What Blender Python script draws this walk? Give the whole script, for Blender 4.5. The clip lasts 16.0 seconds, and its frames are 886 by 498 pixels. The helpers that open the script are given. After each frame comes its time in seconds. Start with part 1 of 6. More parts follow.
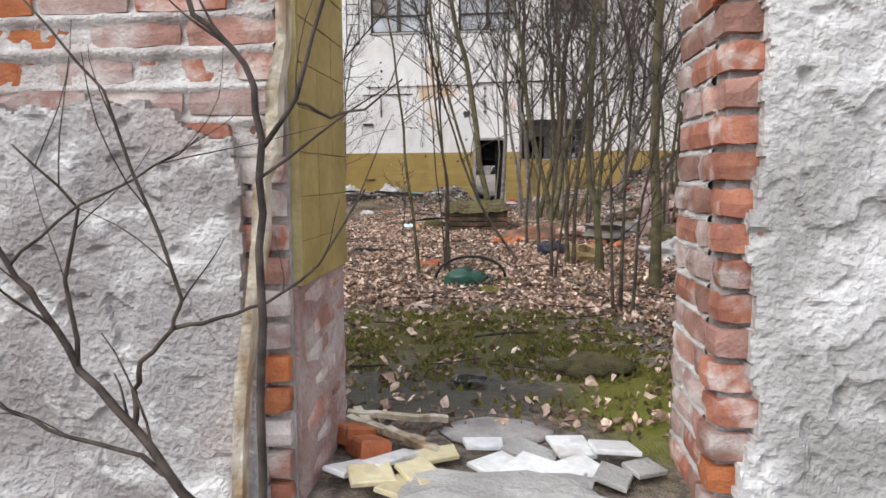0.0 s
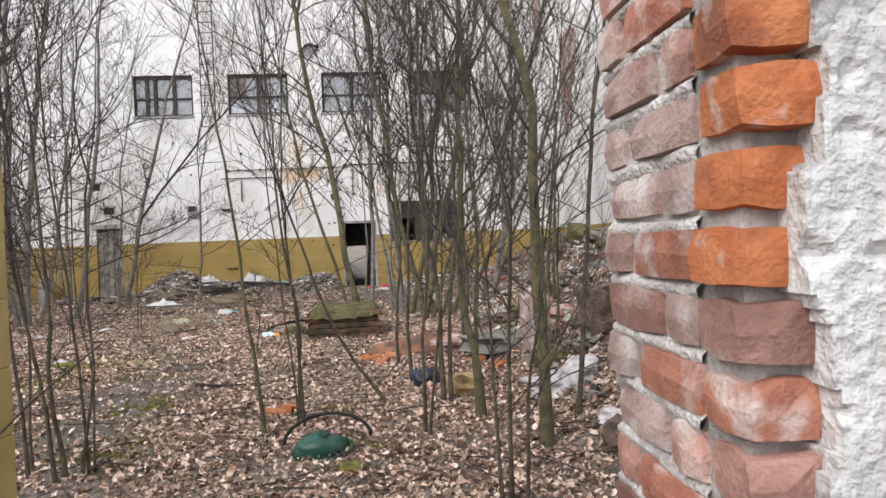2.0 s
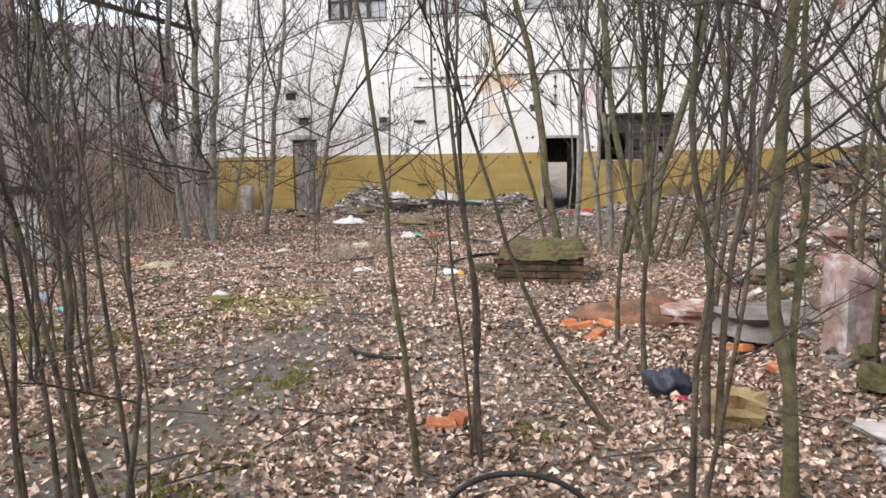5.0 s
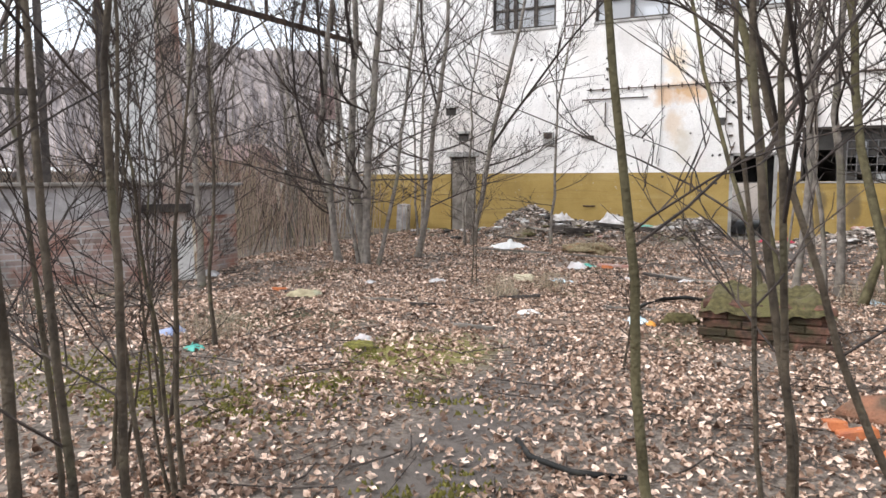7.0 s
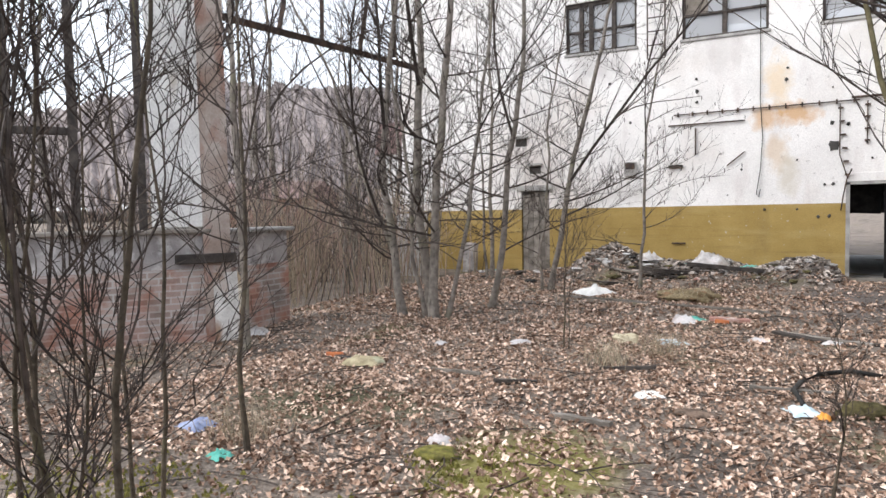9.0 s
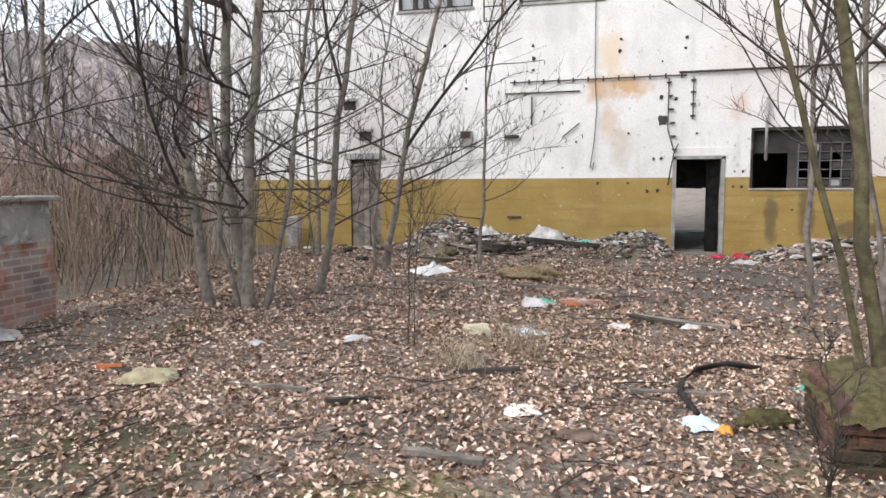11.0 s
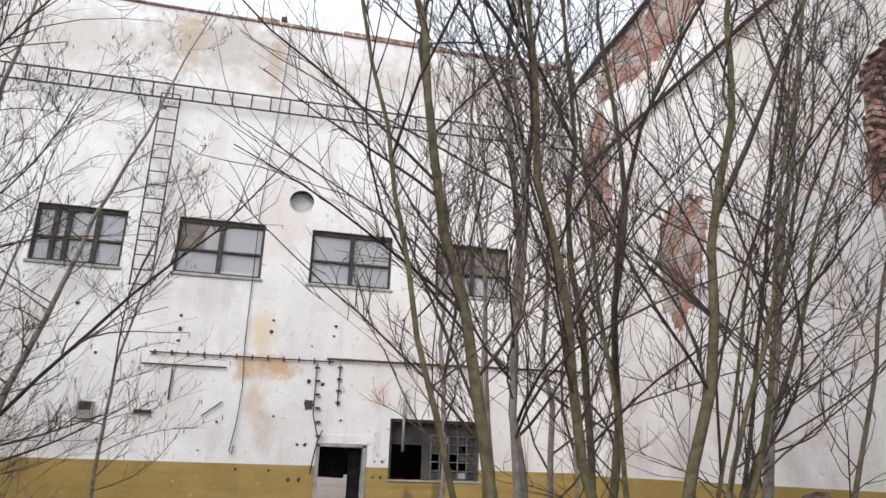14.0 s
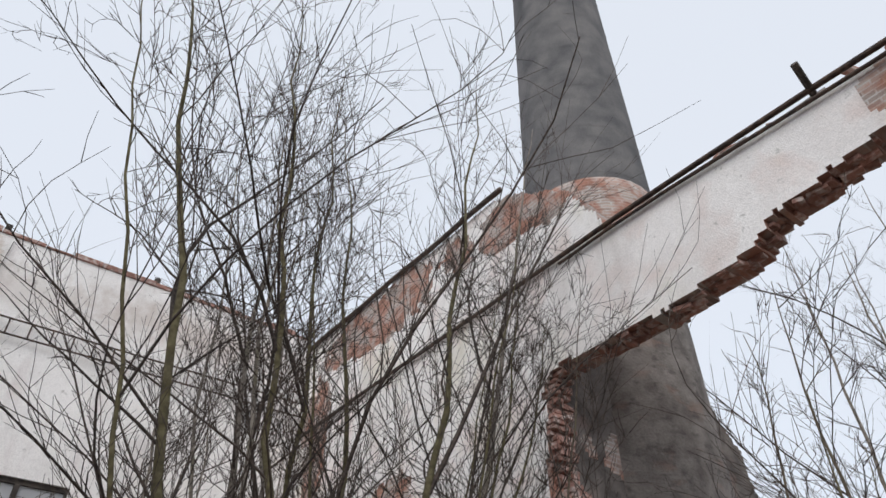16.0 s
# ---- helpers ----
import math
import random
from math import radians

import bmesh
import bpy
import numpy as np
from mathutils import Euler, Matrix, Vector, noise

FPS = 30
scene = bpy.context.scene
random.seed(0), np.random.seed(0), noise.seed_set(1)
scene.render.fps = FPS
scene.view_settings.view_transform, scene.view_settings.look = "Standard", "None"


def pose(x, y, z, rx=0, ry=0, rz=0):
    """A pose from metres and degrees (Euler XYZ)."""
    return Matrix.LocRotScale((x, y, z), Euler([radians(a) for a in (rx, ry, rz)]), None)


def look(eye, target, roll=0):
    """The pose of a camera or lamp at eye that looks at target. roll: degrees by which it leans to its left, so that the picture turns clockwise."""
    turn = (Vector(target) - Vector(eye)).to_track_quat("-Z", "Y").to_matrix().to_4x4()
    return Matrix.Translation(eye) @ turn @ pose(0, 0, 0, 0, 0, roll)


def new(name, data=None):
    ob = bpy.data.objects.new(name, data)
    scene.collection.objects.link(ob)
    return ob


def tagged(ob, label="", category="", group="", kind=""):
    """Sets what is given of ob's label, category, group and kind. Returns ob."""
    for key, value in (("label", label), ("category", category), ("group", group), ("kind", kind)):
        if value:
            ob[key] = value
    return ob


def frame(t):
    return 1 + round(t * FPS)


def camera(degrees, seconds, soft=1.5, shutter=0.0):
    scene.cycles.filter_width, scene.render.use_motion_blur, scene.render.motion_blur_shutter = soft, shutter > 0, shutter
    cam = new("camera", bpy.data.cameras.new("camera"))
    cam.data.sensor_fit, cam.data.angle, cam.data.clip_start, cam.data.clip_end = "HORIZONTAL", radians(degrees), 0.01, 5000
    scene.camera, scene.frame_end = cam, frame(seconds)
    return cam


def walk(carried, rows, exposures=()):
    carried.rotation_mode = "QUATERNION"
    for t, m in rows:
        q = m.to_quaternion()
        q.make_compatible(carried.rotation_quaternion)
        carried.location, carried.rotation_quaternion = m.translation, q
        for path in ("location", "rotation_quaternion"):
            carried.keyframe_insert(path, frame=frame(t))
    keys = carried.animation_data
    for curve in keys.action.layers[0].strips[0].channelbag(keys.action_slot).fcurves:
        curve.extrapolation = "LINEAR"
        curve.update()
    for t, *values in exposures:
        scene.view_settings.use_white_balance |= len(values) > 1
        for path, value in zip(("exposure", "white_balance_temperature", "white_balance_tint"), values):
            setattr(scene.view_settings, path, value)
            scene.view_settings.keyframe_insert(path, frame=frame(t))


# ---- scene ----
cam = camera(65.6, 16.0, shutter=0.08)
PATH = [
    (0, (0.599, -1.173, 0.845), (0.401, 0.806, 0.635), -0.4),
    (0.5, (0.626, -0.939, 0.926), (0.645, 1.053, 0.746), -0.6),
    (1, (0.71, -0.734, 1.037), (0.838, 1.258, 0.929), -1.0),
    (1.5, (0.743, -0.524, 1.158), (0.916, 1.468, 1.115), -1.8),
    (2, (0.708, -0.231, 1.306), (0.871, 1.762, 1.285), -2.3),
    (2.5, (0.679, -0.044, 1.393), (0.802, 1.952, 1.36), -2.0),
    (3, (0.741, 0.308, 1.496), (0.762, 2.305, 1.394), -2.8),
    (3.5, (0.697, 0.663, 1.48), (0.625, 2.655, 1.316), -2.6),
    (4, (0.602, 1.006, 1.409), (0.454, 2.991, 1.207), -2.1),
    (4.2, (0.596, 1.167, 1.398), (0.397, 3.145, 1.177), -1.3),
    (6.3, (0.14, 2.767, 1.441), (-0.528, 4.634, 1.183), -1.0),
    (6.5, (0.071, 2.864, 1.45), (-0.638, 4.718, 1.205), -0.1),
    (7, (-0.088, 3.161, 1.469), (-0.905, 4.975, 1.266), -0.2),
    (7.5, (-0.246, 3.522, 1.549), (-1.156, 5.298, 1.404), -0.8),
    (8, (-0.441, 3.835, 1.573), (-1.417, 5.578, 1.478), -1.0),
    (8.2, (-0.564, 3.958, 1.595), (-1.553, 5.695, 1.506), -1.1),
    (10.3, (-1.441, 5.257, 1.577), (-2.213, 7.092, 1.391), -0.5),
    (10.5, (-1.51, 5.393, 1.561), (-2.211, 7.257, 1.367), -0.4),
    (11, (-1.616, 5.75, 1.565), (-2.122, 7.675, 1.368), -0.3),
    (11.5, (-1.766, 6.031, 1.571), (-2.073, 8.0, 1.403), -0.1),
    (12, (-1.803, 6.141, 1.635), (-1.942, 8.134, 1.546), -0.0),
    (12.2, (-1.797, 6.167, 1.651), (-1.88, 8.165, 1.61), -0.1),
    (12.5, (-1.754, 6.186, 1.682), (-1.758, 8.185, 1.727), 0.2),
    (12.9, (-1.688, 6.215, 1.728), (-1.602, 8.204, 1.914), 0.8),
    (13, (-1.663, 6.223, 1.733), (-1.548, 8.207, 1.955), 0.5),
    (13.5, (-1.478, 6.239, 1.764), (-1.238, 8.181, 2.18), 1.2),
    (14, (-1.539, 6.247, 1.744), (-1.108, 8.107, 2.338), 1.8),
    (14.5, (-1.582, 6.234, 1.739), (-0.947, 7.972, 2.496), 1.9),
    (15, (-1.622, 6.208, 1.713), (-0.808, 7.786, 2.632), 1.6),
    (15.5, (-1.721, 6.133, 1.646), (-0.793, 7.529, 2.736), 0.6),
    (16, (-1.803, 6.056, 1.611), (-0.838, 7.266, 2.878), -1.1),
]
EXPOSURES = [(0, 0.80), (2, 0.88), (4, 1.15), (7.5, 1.15), (10.5, 1.02), (12, 1.08), (13.5, 0.85), (14.5, 0.56), (16, 0.12)]
walk(cam, [(t, look(eye, target, roll)) for t, eye, target, roll in PATH], EXPOSURES)

# ---------- world and light: an overcast day ----------
world = bpy.data.worlds.new("overcast")
scene.world = world
world.use_nodes = True
wn, wl = world.node_tree.nodes, world.node_tree.links
wn.clear()
w_out, w_bg, w_mix, w_sky = (wn.new(k) for k in ("ShaderNodeOutputWorld", "ShaderNodeBackground", "ShaderNodeMix", "ShaderNodeTexSky"))
w_sky.sky_type, w_sky.sun_disc = "NISHITA", False
w_sky.sun_elevation, w_sky.sun_rotation = radians(42), radians(226)
w_mix.data_type = "RGBA"
w_mix.inputs["Factor"].default_value = 0.82
w_mix.inputs["B"].default_value = (7.6, 8.0, 8.7, 1)
w_bg.inputs["Strength"].default_value = 0.11
wl.new(w_sky.outputs["Color"], w_mix.inputs["A"])
wl.new(w_mix.outputs["Result"], w_bg.inputs["Color"])
wl.new(w_bg.outputs["Background"], w_out.inputs["Surface"])
sun = new("sun", bpy.data.lights.new("sun", "SUN"))
sun.data.energy, sun.data.angle, sun.data.color = 1.5, radians(40), (1.0, 0.97, 0.93)
sun.matrix_world = look((-10.5, -10, 13), (0, 0, 0))

# ---------- materials ----------


def M(name, c1, c2, scale=4.0, rough=0.88, bump=0.25, bscale=60.0, stains=(), vary=0.0, island=0.0, metal=0.0, stretch=(1, 1, 1), spec=0.3, lo=0.35, hi=0.65):
    """A material in two tones with grain, stains of (colour, scale, from, to, amount, stretch) and relief."""
    m = bpy.data.materials.new(name)
    m.use_nodes = True
    nt = m.node_tree
    n, l = nt.nodes, nt.links
    b = n["Principled BSDF"]
    b.inputs["Roughness"].default_value, b.inputs["Metallic"].default_value = rough, metal
    b.inputs["Specular IOR Level"].default_value = spec
    geo = n.new("ShaderNodeNewGeometry")

    def noise_at(sc, det, st):
        mp = n.new("ShaderNodeMapping")
        mp.inputs["Scale"].default_value = st
        l.new(geo.outputs["Position"], mp.inputs["Vector"])
        t = n.new("ShaderNodeTexNoise")
        t.inputs["Scale"].default_value, t.inputs["Detail"].default_value = sc, det
        l.new(mp.outputs["Vector"], t.inputs["Vector"])
        return t.outputs["Fac"]

    def ranged(v, a, z, top=1.0):
        r = n.new("ShaderNodeMapRange")
        r.inputs["From Min"].default_value, r.inputs["From Max"].default_value, r.inputs["To Max"].default_value = a, z, top
        l.new(v, r.inputs["Value"])
        return r.outputs["Result"]

    def blend(f, a, z):
        x = n.new("ShaderNodeMix")
        x.data_type = "RGBA"
        l.new(f, x.inputs["Factor"])
        for s, v in (("A", a), ("B", z)):
            if isinstance(v, tuple):
                x.inputs[s].default_value = (*v, 1)
            else:
                l.new(v, x.inputs[s])
        return x.outputs["Result"]

    col = blend(ranged(noise_at(scale, 8, stretch), lo, hi), c1, c2)
    fine = noise_at(bscale, 6, (1, 1, 1))
    for sc, ssc, a, z, amount, st in stains:
        col = blend(ranged(noise_at(ssc, 7, st), a, z, amount), col, sc)
    grain = n.new("ShaderNodeHueSaturation")
    l.new(col, grain.inputs["Color"])
    l.new(ranged(fine, 0.2, 0.8, 1.15), grain.inputs["Value"])
    n_r = grain.inputs["Value"].links[0].from_node
    n_r.inputs["To Min"].default_value = 0.85
    last = grain
    for amount, node, sock in ((vary, "ShaderNodeObjectInfo", "Random"), (island, "ShaderNodeNewGeometry", "Random Per Island")):
        if amount:
            src = n.new(node)
            h = n.new("ShaderNodeHueSaturation")
            r = n.new("ShaderNodeMapRange")
            r.inputs["To Min"].default_value, r.inputs["To Max"].default_value = 1 - amount, 1 + amount
            l.new(src.outputs[sock], r.inputs["Value"])
            l.new(r.outputs["Result"], h.inputs["Value"])
            l.new(last.outputs["Color"], h.inputs["Color"])
            last = h
    l.new(last.outputs["Color"], b.inputs["Base Color"])
    if bump:
        bp = n.new("ShaderNodeBump")
        bp.inputs["Strength"].default_value, bp.inputs["Distance"].default_value = bump, 0.02
        l.new(fine, bp.inputs["Height"])
        l.new(bp.outputs["Normal"], b.inputs["Normal"])
    return m


plaster_white = M("plaster_white", (0.78, 0.75, 0.735), (0.86, 0.84, 0.825), 1.2, 0.92, 0.35, 45, [((0.66, 0.53, 0.49), 1.3, 0.50, 0.68, 0.55, (1, 1, 1)), ((0.60, 0.56, 0.40), 0.8, 0.56, 0.72, 0.4, (1, 1, 0.5)), ((0.40, 0.36, 0.34), 0.9, 0.56, 0.75, 0.5, (1, 1, 0.35)), ((0.34, 0.33, 0.31), 9, 0.66, 0.74, 0.55, (1, 1, 1))])
plaster_rust = M("plaster_rust", (0.62, 0.40, 0.20), (0.74, 0.60, 0.46), 2.5, 0.92, 0.3, 45, [((0.22, 0.16, 0.11), 3, 0.58, 0.72, 0.6, (1, 1, 0.5))])
plaster_rough = M("plaster_rough", (0.34, 0.325, 0.315), (0.62, 0.60, 0.59), 3.2, 0.95, 0.8, 55, [((0.76, 0.75, 0.74), 6, 0.50, 0.66, 0.75, (1, 1, 1)), ((0.42, 0.32, 0.29), 2, 0.62, 0.75, 0.35, (1, 1, 1)), ((0.22, 0.20, 0.19), 11, 0.64, 0.74, 0.6, (1, 1, 1))])
plaster_pale = M("plaster_pale", (0.28, 0.255, 0.25), (0.46, 0.435, 0.43), 3.0, 0.95, 0.8, 70, [((0.76, 0.75, 0.74), 6, 0.52, 0.66, 0.8, (1, 1, 1.6)), ((0.46, 0.35, 0.32), 2.2, 0.55, 0.72, 0.45, (1, 1, 1)), ((0.17, 0.155, 0.15), 12, 0.63, 0.73, 0.6, (1, 1, 1))])
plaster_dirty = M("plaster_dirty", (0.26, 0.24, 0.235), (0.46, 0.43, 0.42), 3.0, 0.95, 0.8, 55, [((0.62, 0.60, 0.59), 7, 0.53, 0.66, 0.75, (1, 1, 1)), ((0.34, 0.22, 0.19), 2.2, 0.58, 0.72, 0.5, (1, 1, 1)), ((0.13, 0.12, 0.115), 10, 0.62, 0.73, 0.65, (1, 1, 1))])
concrete_dirty = M("dirty_concrete", (0.13, 0.115, 0.10), (0.26, 0.235, 0.21), 5, 0.95, 0.7, 60, [((0.10, 0.10, 0.05), 3, 0.52, 0.68, 0.7, (1, 1, 1))])
ochre = M("ochre_paint", (0.33, 0.225, 0.07), (0.40, 0.28, 0.095), 1.5, 0.8, 0.3, 40, [((0.20, 0.14, 0.06), 1.3, 0.60, 0.78, 0.55, (1, 1, 0.4)), ((0.50, 0.46, 0.38), 14, 0.68, 0.72, 0.7, (1, 1, 1)), ((0.24, 0.165, 0.06), 3.0, 0.54, 0.68, 0.4, (0.25, 1, 4)), ((0.46, 0.35, 0.15), 2.2, 0.55, 0.70, 0.45, (0.4, 1, 2))])
ochre_tile = M("ochre_tile", (0.31, 0.23, 0.08), (0.40, 0.30, 0.11), 6, 0.55, 0.12, 30, [((0.22, 0.18, 0.08), 4, 0.58, 0.74, 0.5, (1, 1, 1))], vary=0.08)
brick_red = M("brick_red", (0.26, 0.10, 0.07), (0.40, 0.17, 0.11), 14, 0.9, 0.3, 140, [((0.55, 0.48, 0.45), 12, 0.50, 0.66, 0.75, (1, 1, 1)), ((0.12, 0.08, 0.07), 8, 0.60, 0.75, 0.6, (1, 1, 1))], vary=0.28)
brick_orange = M("brick_orange", (0.38, 0.115, 0.045), (0.52, 0.19, 0.08), 14, 0.9, 0.3, 140, [((0.24, 0.09, 0.06), 9, 0.52, 0.68, 0.8, (1, 1, 1)), ((0.52, 0.44, 0.40), 15, 0.60, 0.70, 0.7, (1, 1, 1))], vary=0.2)
brick_dull = M("brick_dull", (0.22, 0.115, 0.09), (0.36, 0.20, 0.165), 10, 0.92, 0.35, 120, [((0.56, 0.51, 0.48), 8, 0.48, 0.66, 0.7, (1, 1, 1))], vary=0.3, island=0.3)
brick_limed = M("brick_limed", (0.30, 0.19, 0.165), (0.45, 0.34, 0.31), 9, 0.93, 0.35, 120, [((0.62, 0.58, 0.56), 7, 0.48, 0.62, 0.75, (1, 1, 1)), ((0.24, 0.12, 0.09), 6, 0.56, 0.68, 0.7, (1, 1, 1))], vary=0.15)
lime = M("lime_mortar", (0.40, 0.36, 0.345), (0.66, 0.62, 0.60), 6, 0.95, 0.7, 110, [((0.30, 0.20, 0.17), 5, 0.55, 0.70, 0.6, (1, 1, 1)), ((0.20, 0.18, 0.17), 11, 0.62, 0.74, 0.5, (1, 1, 1)), ((0.74, 0.73, 0.72), 8, 0.58, 0.70, 0.7, (1, 1, 1))])
mortar = M("mortar", (0.27, 0.245, 0.23), (0.46, 0.43, 0.41), 8, 0.95, 0.5, 90, [((0.15, 0.12, 0.11), 5, 0.58, 0.72, 0.7, (1, 1, 1))])
concrete = M("concrete", (0.30, 0.29, 0.28), (0.44, 0.43, 0.41), 5, 0.92, 0.5, 70, [((0.13, 0.12, 0.11), 3, 0.58, 0.74, 0.6, (1, 1, 1))])
concrete_dark = M("chimney_concrete", (0.10, 0.10, 0.105), (0.17, 0.165, 0.165), 1.5, 0.92, 0.4, 30, [((0.22, 0.21, 0.21), 1.1, 0.55, 0.75, 0.5, (1, 1, 0.3))])
mossy = M("mossy_stone", (0.07, 0.062, 0.028), (0.16, 0.135, 0.06), 22, 0.97, 1.0, 120, [((0.16, 0.12, 0.085), 6, 0.5, 0.62, 0.8, (1, 1, 1)), ((0.14, 0.14, 0.042), 6, 0.52, 0.64, 0.6, (1, 1, 1))])
moss = M("moss", (0.11, 0.105, 0.03), (0.27, 0.245, 0.06), 22, 0.98, 1.0, 140, [((0.10, 0.07, 0.04), 12, 0.55, 0.7, 0.7, (1, 1, 1))])
bark_green = M("bark_green", (0.075, 0.064, 0.034), (0.155, 0.135, 0.075), 14, 0.9, 0.5, 90, [((0.06, 0.05, 0.04), 10, 0.55, 0.72, 0.7, (1, 1, 0.4))])
bark_grey = M("bark_grey", (0.16, 0.138, 0.12), (0.30, 0.265, 0.23), 12, 0.9, 0.5, 90, [((0.06, 0.05, 0.045), 7, 0.56, 0.72, 0.7, (1, 1, 0.4)), ((0.14, 0.14, 0.06), 3, 0.55, 0.7, 0.5, (1, 1, 1))])
bark_brown = M("bark_brown", (0.060, 0.047, 0.034), (0.135, 0.108, 0.078), 16, 0.9, 0.5, 90, [((0.035, 0.028, 0.024), 10, 0.55, 0.72, 0.7, (1, 1, 0.4)), ((0.11, 0.11, 0.05), 4, 0.58, 0.7, 0.5, (1, 1, 1))])
twig = M("twig_bark", (0.032, 0.025, 0.022), (0.085, 0.066, 0.056), 20, 0.85, 0.2, 90, island=0.35)
twig_red = M("twig_reddish", (0.30, 0.21, 0.178), (0.48, 0.37, 0.31), 1.2, 0.9, 0.2, 60, island=0.4)
reed = M("dry_reed", (0.30, 0.24, 0.17), (0.46, 0.39, 0.29), 2, 0.9, 0.2, 60, island=0.4)
wood_grey = M("weathered_wood", (0.16, 0.14, 0.12), (0.30, 0.27, 0.24), 6, 0.9, 0.6, 60, [((0.07, 0.06, 0.05), 6, 0.55, 0.7, 0.7, (0.3, 1, 1))], vary=0.2)
wood_dark = M("dark_wood", (0.035, 0.03, 0.028), (0.09, 0.075, 0.065), 8, 0.8, 0.4, 60, vary=0.2)
wood_cream = M("cream_painted_wood", (0.46, 0.38, 0.26), (0.68, 0.62, 0.52), 14, 0.8, 0.6, 40, [((0.28, 0.17, 0.09), 9, 0.48, 0.60, 0.85, (1, 1, 0.4)), ((0.14, 0.10, 0.07), 13, 0.58, 0.68, 0.8, (1, 1, 0.5))])
steel_rust = M("rusty_steel", (0.045, 0.035, 0.033), (0.12, 0.08, 0.06), 9, 0.75, 0.4, 70, metal=0.2)
white_paint = M("white_paint", (0.66, 0.65, 0.63), (0.80, 0.79, 0.77), 3, 0.7, 0.25, 40, [((0.40, 0.33, 0.26), 4, 0.6, 0.75, 0.6, (1, 1, 0.4))])
# near-black of boards and blocks; also stands for shade in sleeve, niches and holes
dark_fill = M("near_black_fill", (0.035, 0.033, 0.032), (0.09, 0.085, 0.08), 1.5, 0.95, 0.3, 40)
room_grey = M("grey_inner_wall", (0.22, 0.20, 0.19), (0.36, 0.34, 0.32), 1.1, 0.95, 0.3, 40, [((0.08, 0.075, 0.07), 0.8, 0.55, 0.75, 0.6, (1, 1, 1))])
leaf_mat = M("dead_leaf", (0.34, 0.258, 0.212), (0.57, 0.47, 0.405), 30, 0.75, 0.15, 60, [((0.14, 0.10, 0.08), 1.3, 0.54, 0.68, 0.4, (1, 1, 1)), ((0.20, 0.14, 0.105), 55, 0.58, 0.70, 0.5, (1, 1, 1))], lo=0.3, hi=0.7)
_n, _l = leaf_mat.node_tree.nodes, leaf_mat.node_tree.links
_ramp, _src, _mx = _n.new("ShaderNodeValToRGB"), _n.new("ShaderNodeNewGeometry"), _n.new("ShaderNodeMix")
for k, (at, c) in enumerate([(0.0, (0.28, 0.21, 0.17)), (0.28, (0.55, 0.44, 0.37)), (0.5, (0.90, 0.77, 0.67)), (0.72, (1.32, 1.20, 1.10)), (0.92, (1.85, 1.80, 1.74))]):
    e = _ramp.color_ramp.elements[k] if k < 2 else _ramp.color_ramp.elements.new(at)
    e.position, e.color = at, (*c, 1)
_mx.data_type, _mx.blend_type = "RGBA", "MULTIPLY"
_mx.inputs["Factor"].default_value = 1
_l.new(_src.outputs["Random Per Island"], _ramp.inputs["Fac"])
_l.new(_n["Principled BSDF"].inputs["Base Color"].links[0].from_socket, _mx.inputs["A"])
_l.new(_ramp.outputs["Color"], _mx.inputs["B"])
_l.new(_mx.outputs["Result"], _n["Principled BSDF"].inputs["Base Color"])
soil = M("leaf_soil", (0.12, 0.096, 0.08), (0.30, 0.25, 0.21), 26, 0.97, 1.0, 110, [((0.045, 0.04, 0.036), 0.9, 0.52, 0.66, 0.65, (1, 1, 1)), ((0.15, 0.14, 0.04), 0.7, 0.60, 0.70, 0.6, (1, 1, 1)), ((0.34, 0.27, 0.21), 40, 0.56, 0.66, 0.8, (1, 1, 1))])
plastic_white = M("white_plastic", (0.42, 0.40, 0.39), (0.66, 0.64, 0.64), 6, 0.5, 0.5, 30, [((0.26, 0.21, 0.17), 7, 0.50, 0.66, 0.7, (1, 1, 1)), ((0.50, 0.40, 0.39), 3, 0.54, 0.68, 0.5, (1, 1, 1))], spec=0.4)
plastic_green = M("green_plastic", (0.008, 0.045, 0.030), (0.014, 0.080, 0.050), 8, 0.45, 0.2, 40, [((0.10, 0.08, 0.06), 9, 0.58, 0.7, 0.6, (1, 1, 1))], spec=0.5)
plastic_blue = M("dark_blue_plastic", (0.014, 0.015, 0.026), (0.04, 0.042, 0.066), 8, 0.5, 0.2, 40, spec=0.5)
rubber = M("black_rubber", (0.012, 0.012, 0.012), (0.035, 0.033, 0.03), 8, 0.7, 0.3, 60)
cloth_red = M("red_cloth", (0.35, 0.02, 0.05), (0.50, 0.05, 0.10), 8, 0.9, 0.3, 60)
cloth_teal = M("teal_cloth", (0.08, 0.34, 0.28), (0.20, 0.50, 0.42), 8, 0.85, 0.3, 60)
cloth_blue = M("pale_blue_cloth", (0.42, 0.55, 0.62), (0.62, 0.72, 0.76), 8, 0.85, 0.3, 60)
cloth_orange = M("orange_cloth", (0.65, 0.25, 0.04), (0.75, 0.35, 0.08), 8, 0.85, 0.3, 60)
tile_white = M("white_tile", (0.66, 0.66, 0.66), (0.80, 0.80, 0.79), 5, 0.35, 0.1, 40, [((0.35, 0.31, 0.27), 7, 0.56, 0.7, 0.6, (1, 1, 1))], vary=0.1, spec=0.5)
tile_cream = M("cream_tile", (0.52, 0.44, 0.25), (0.64, 0.56, 0.36), 5, 0.4, 0.1, 40, [((0.30, 0.25, 0.17), 7, 0.56, 0.7, 0.6, (1, 1, 1))], vary=0.1, spec=0.5)
roof_red = M("red_roof", (0.13, 0.085, 0.08), (0.20, 0.13, 0.12), 3, 0.9, 0.3, 30)
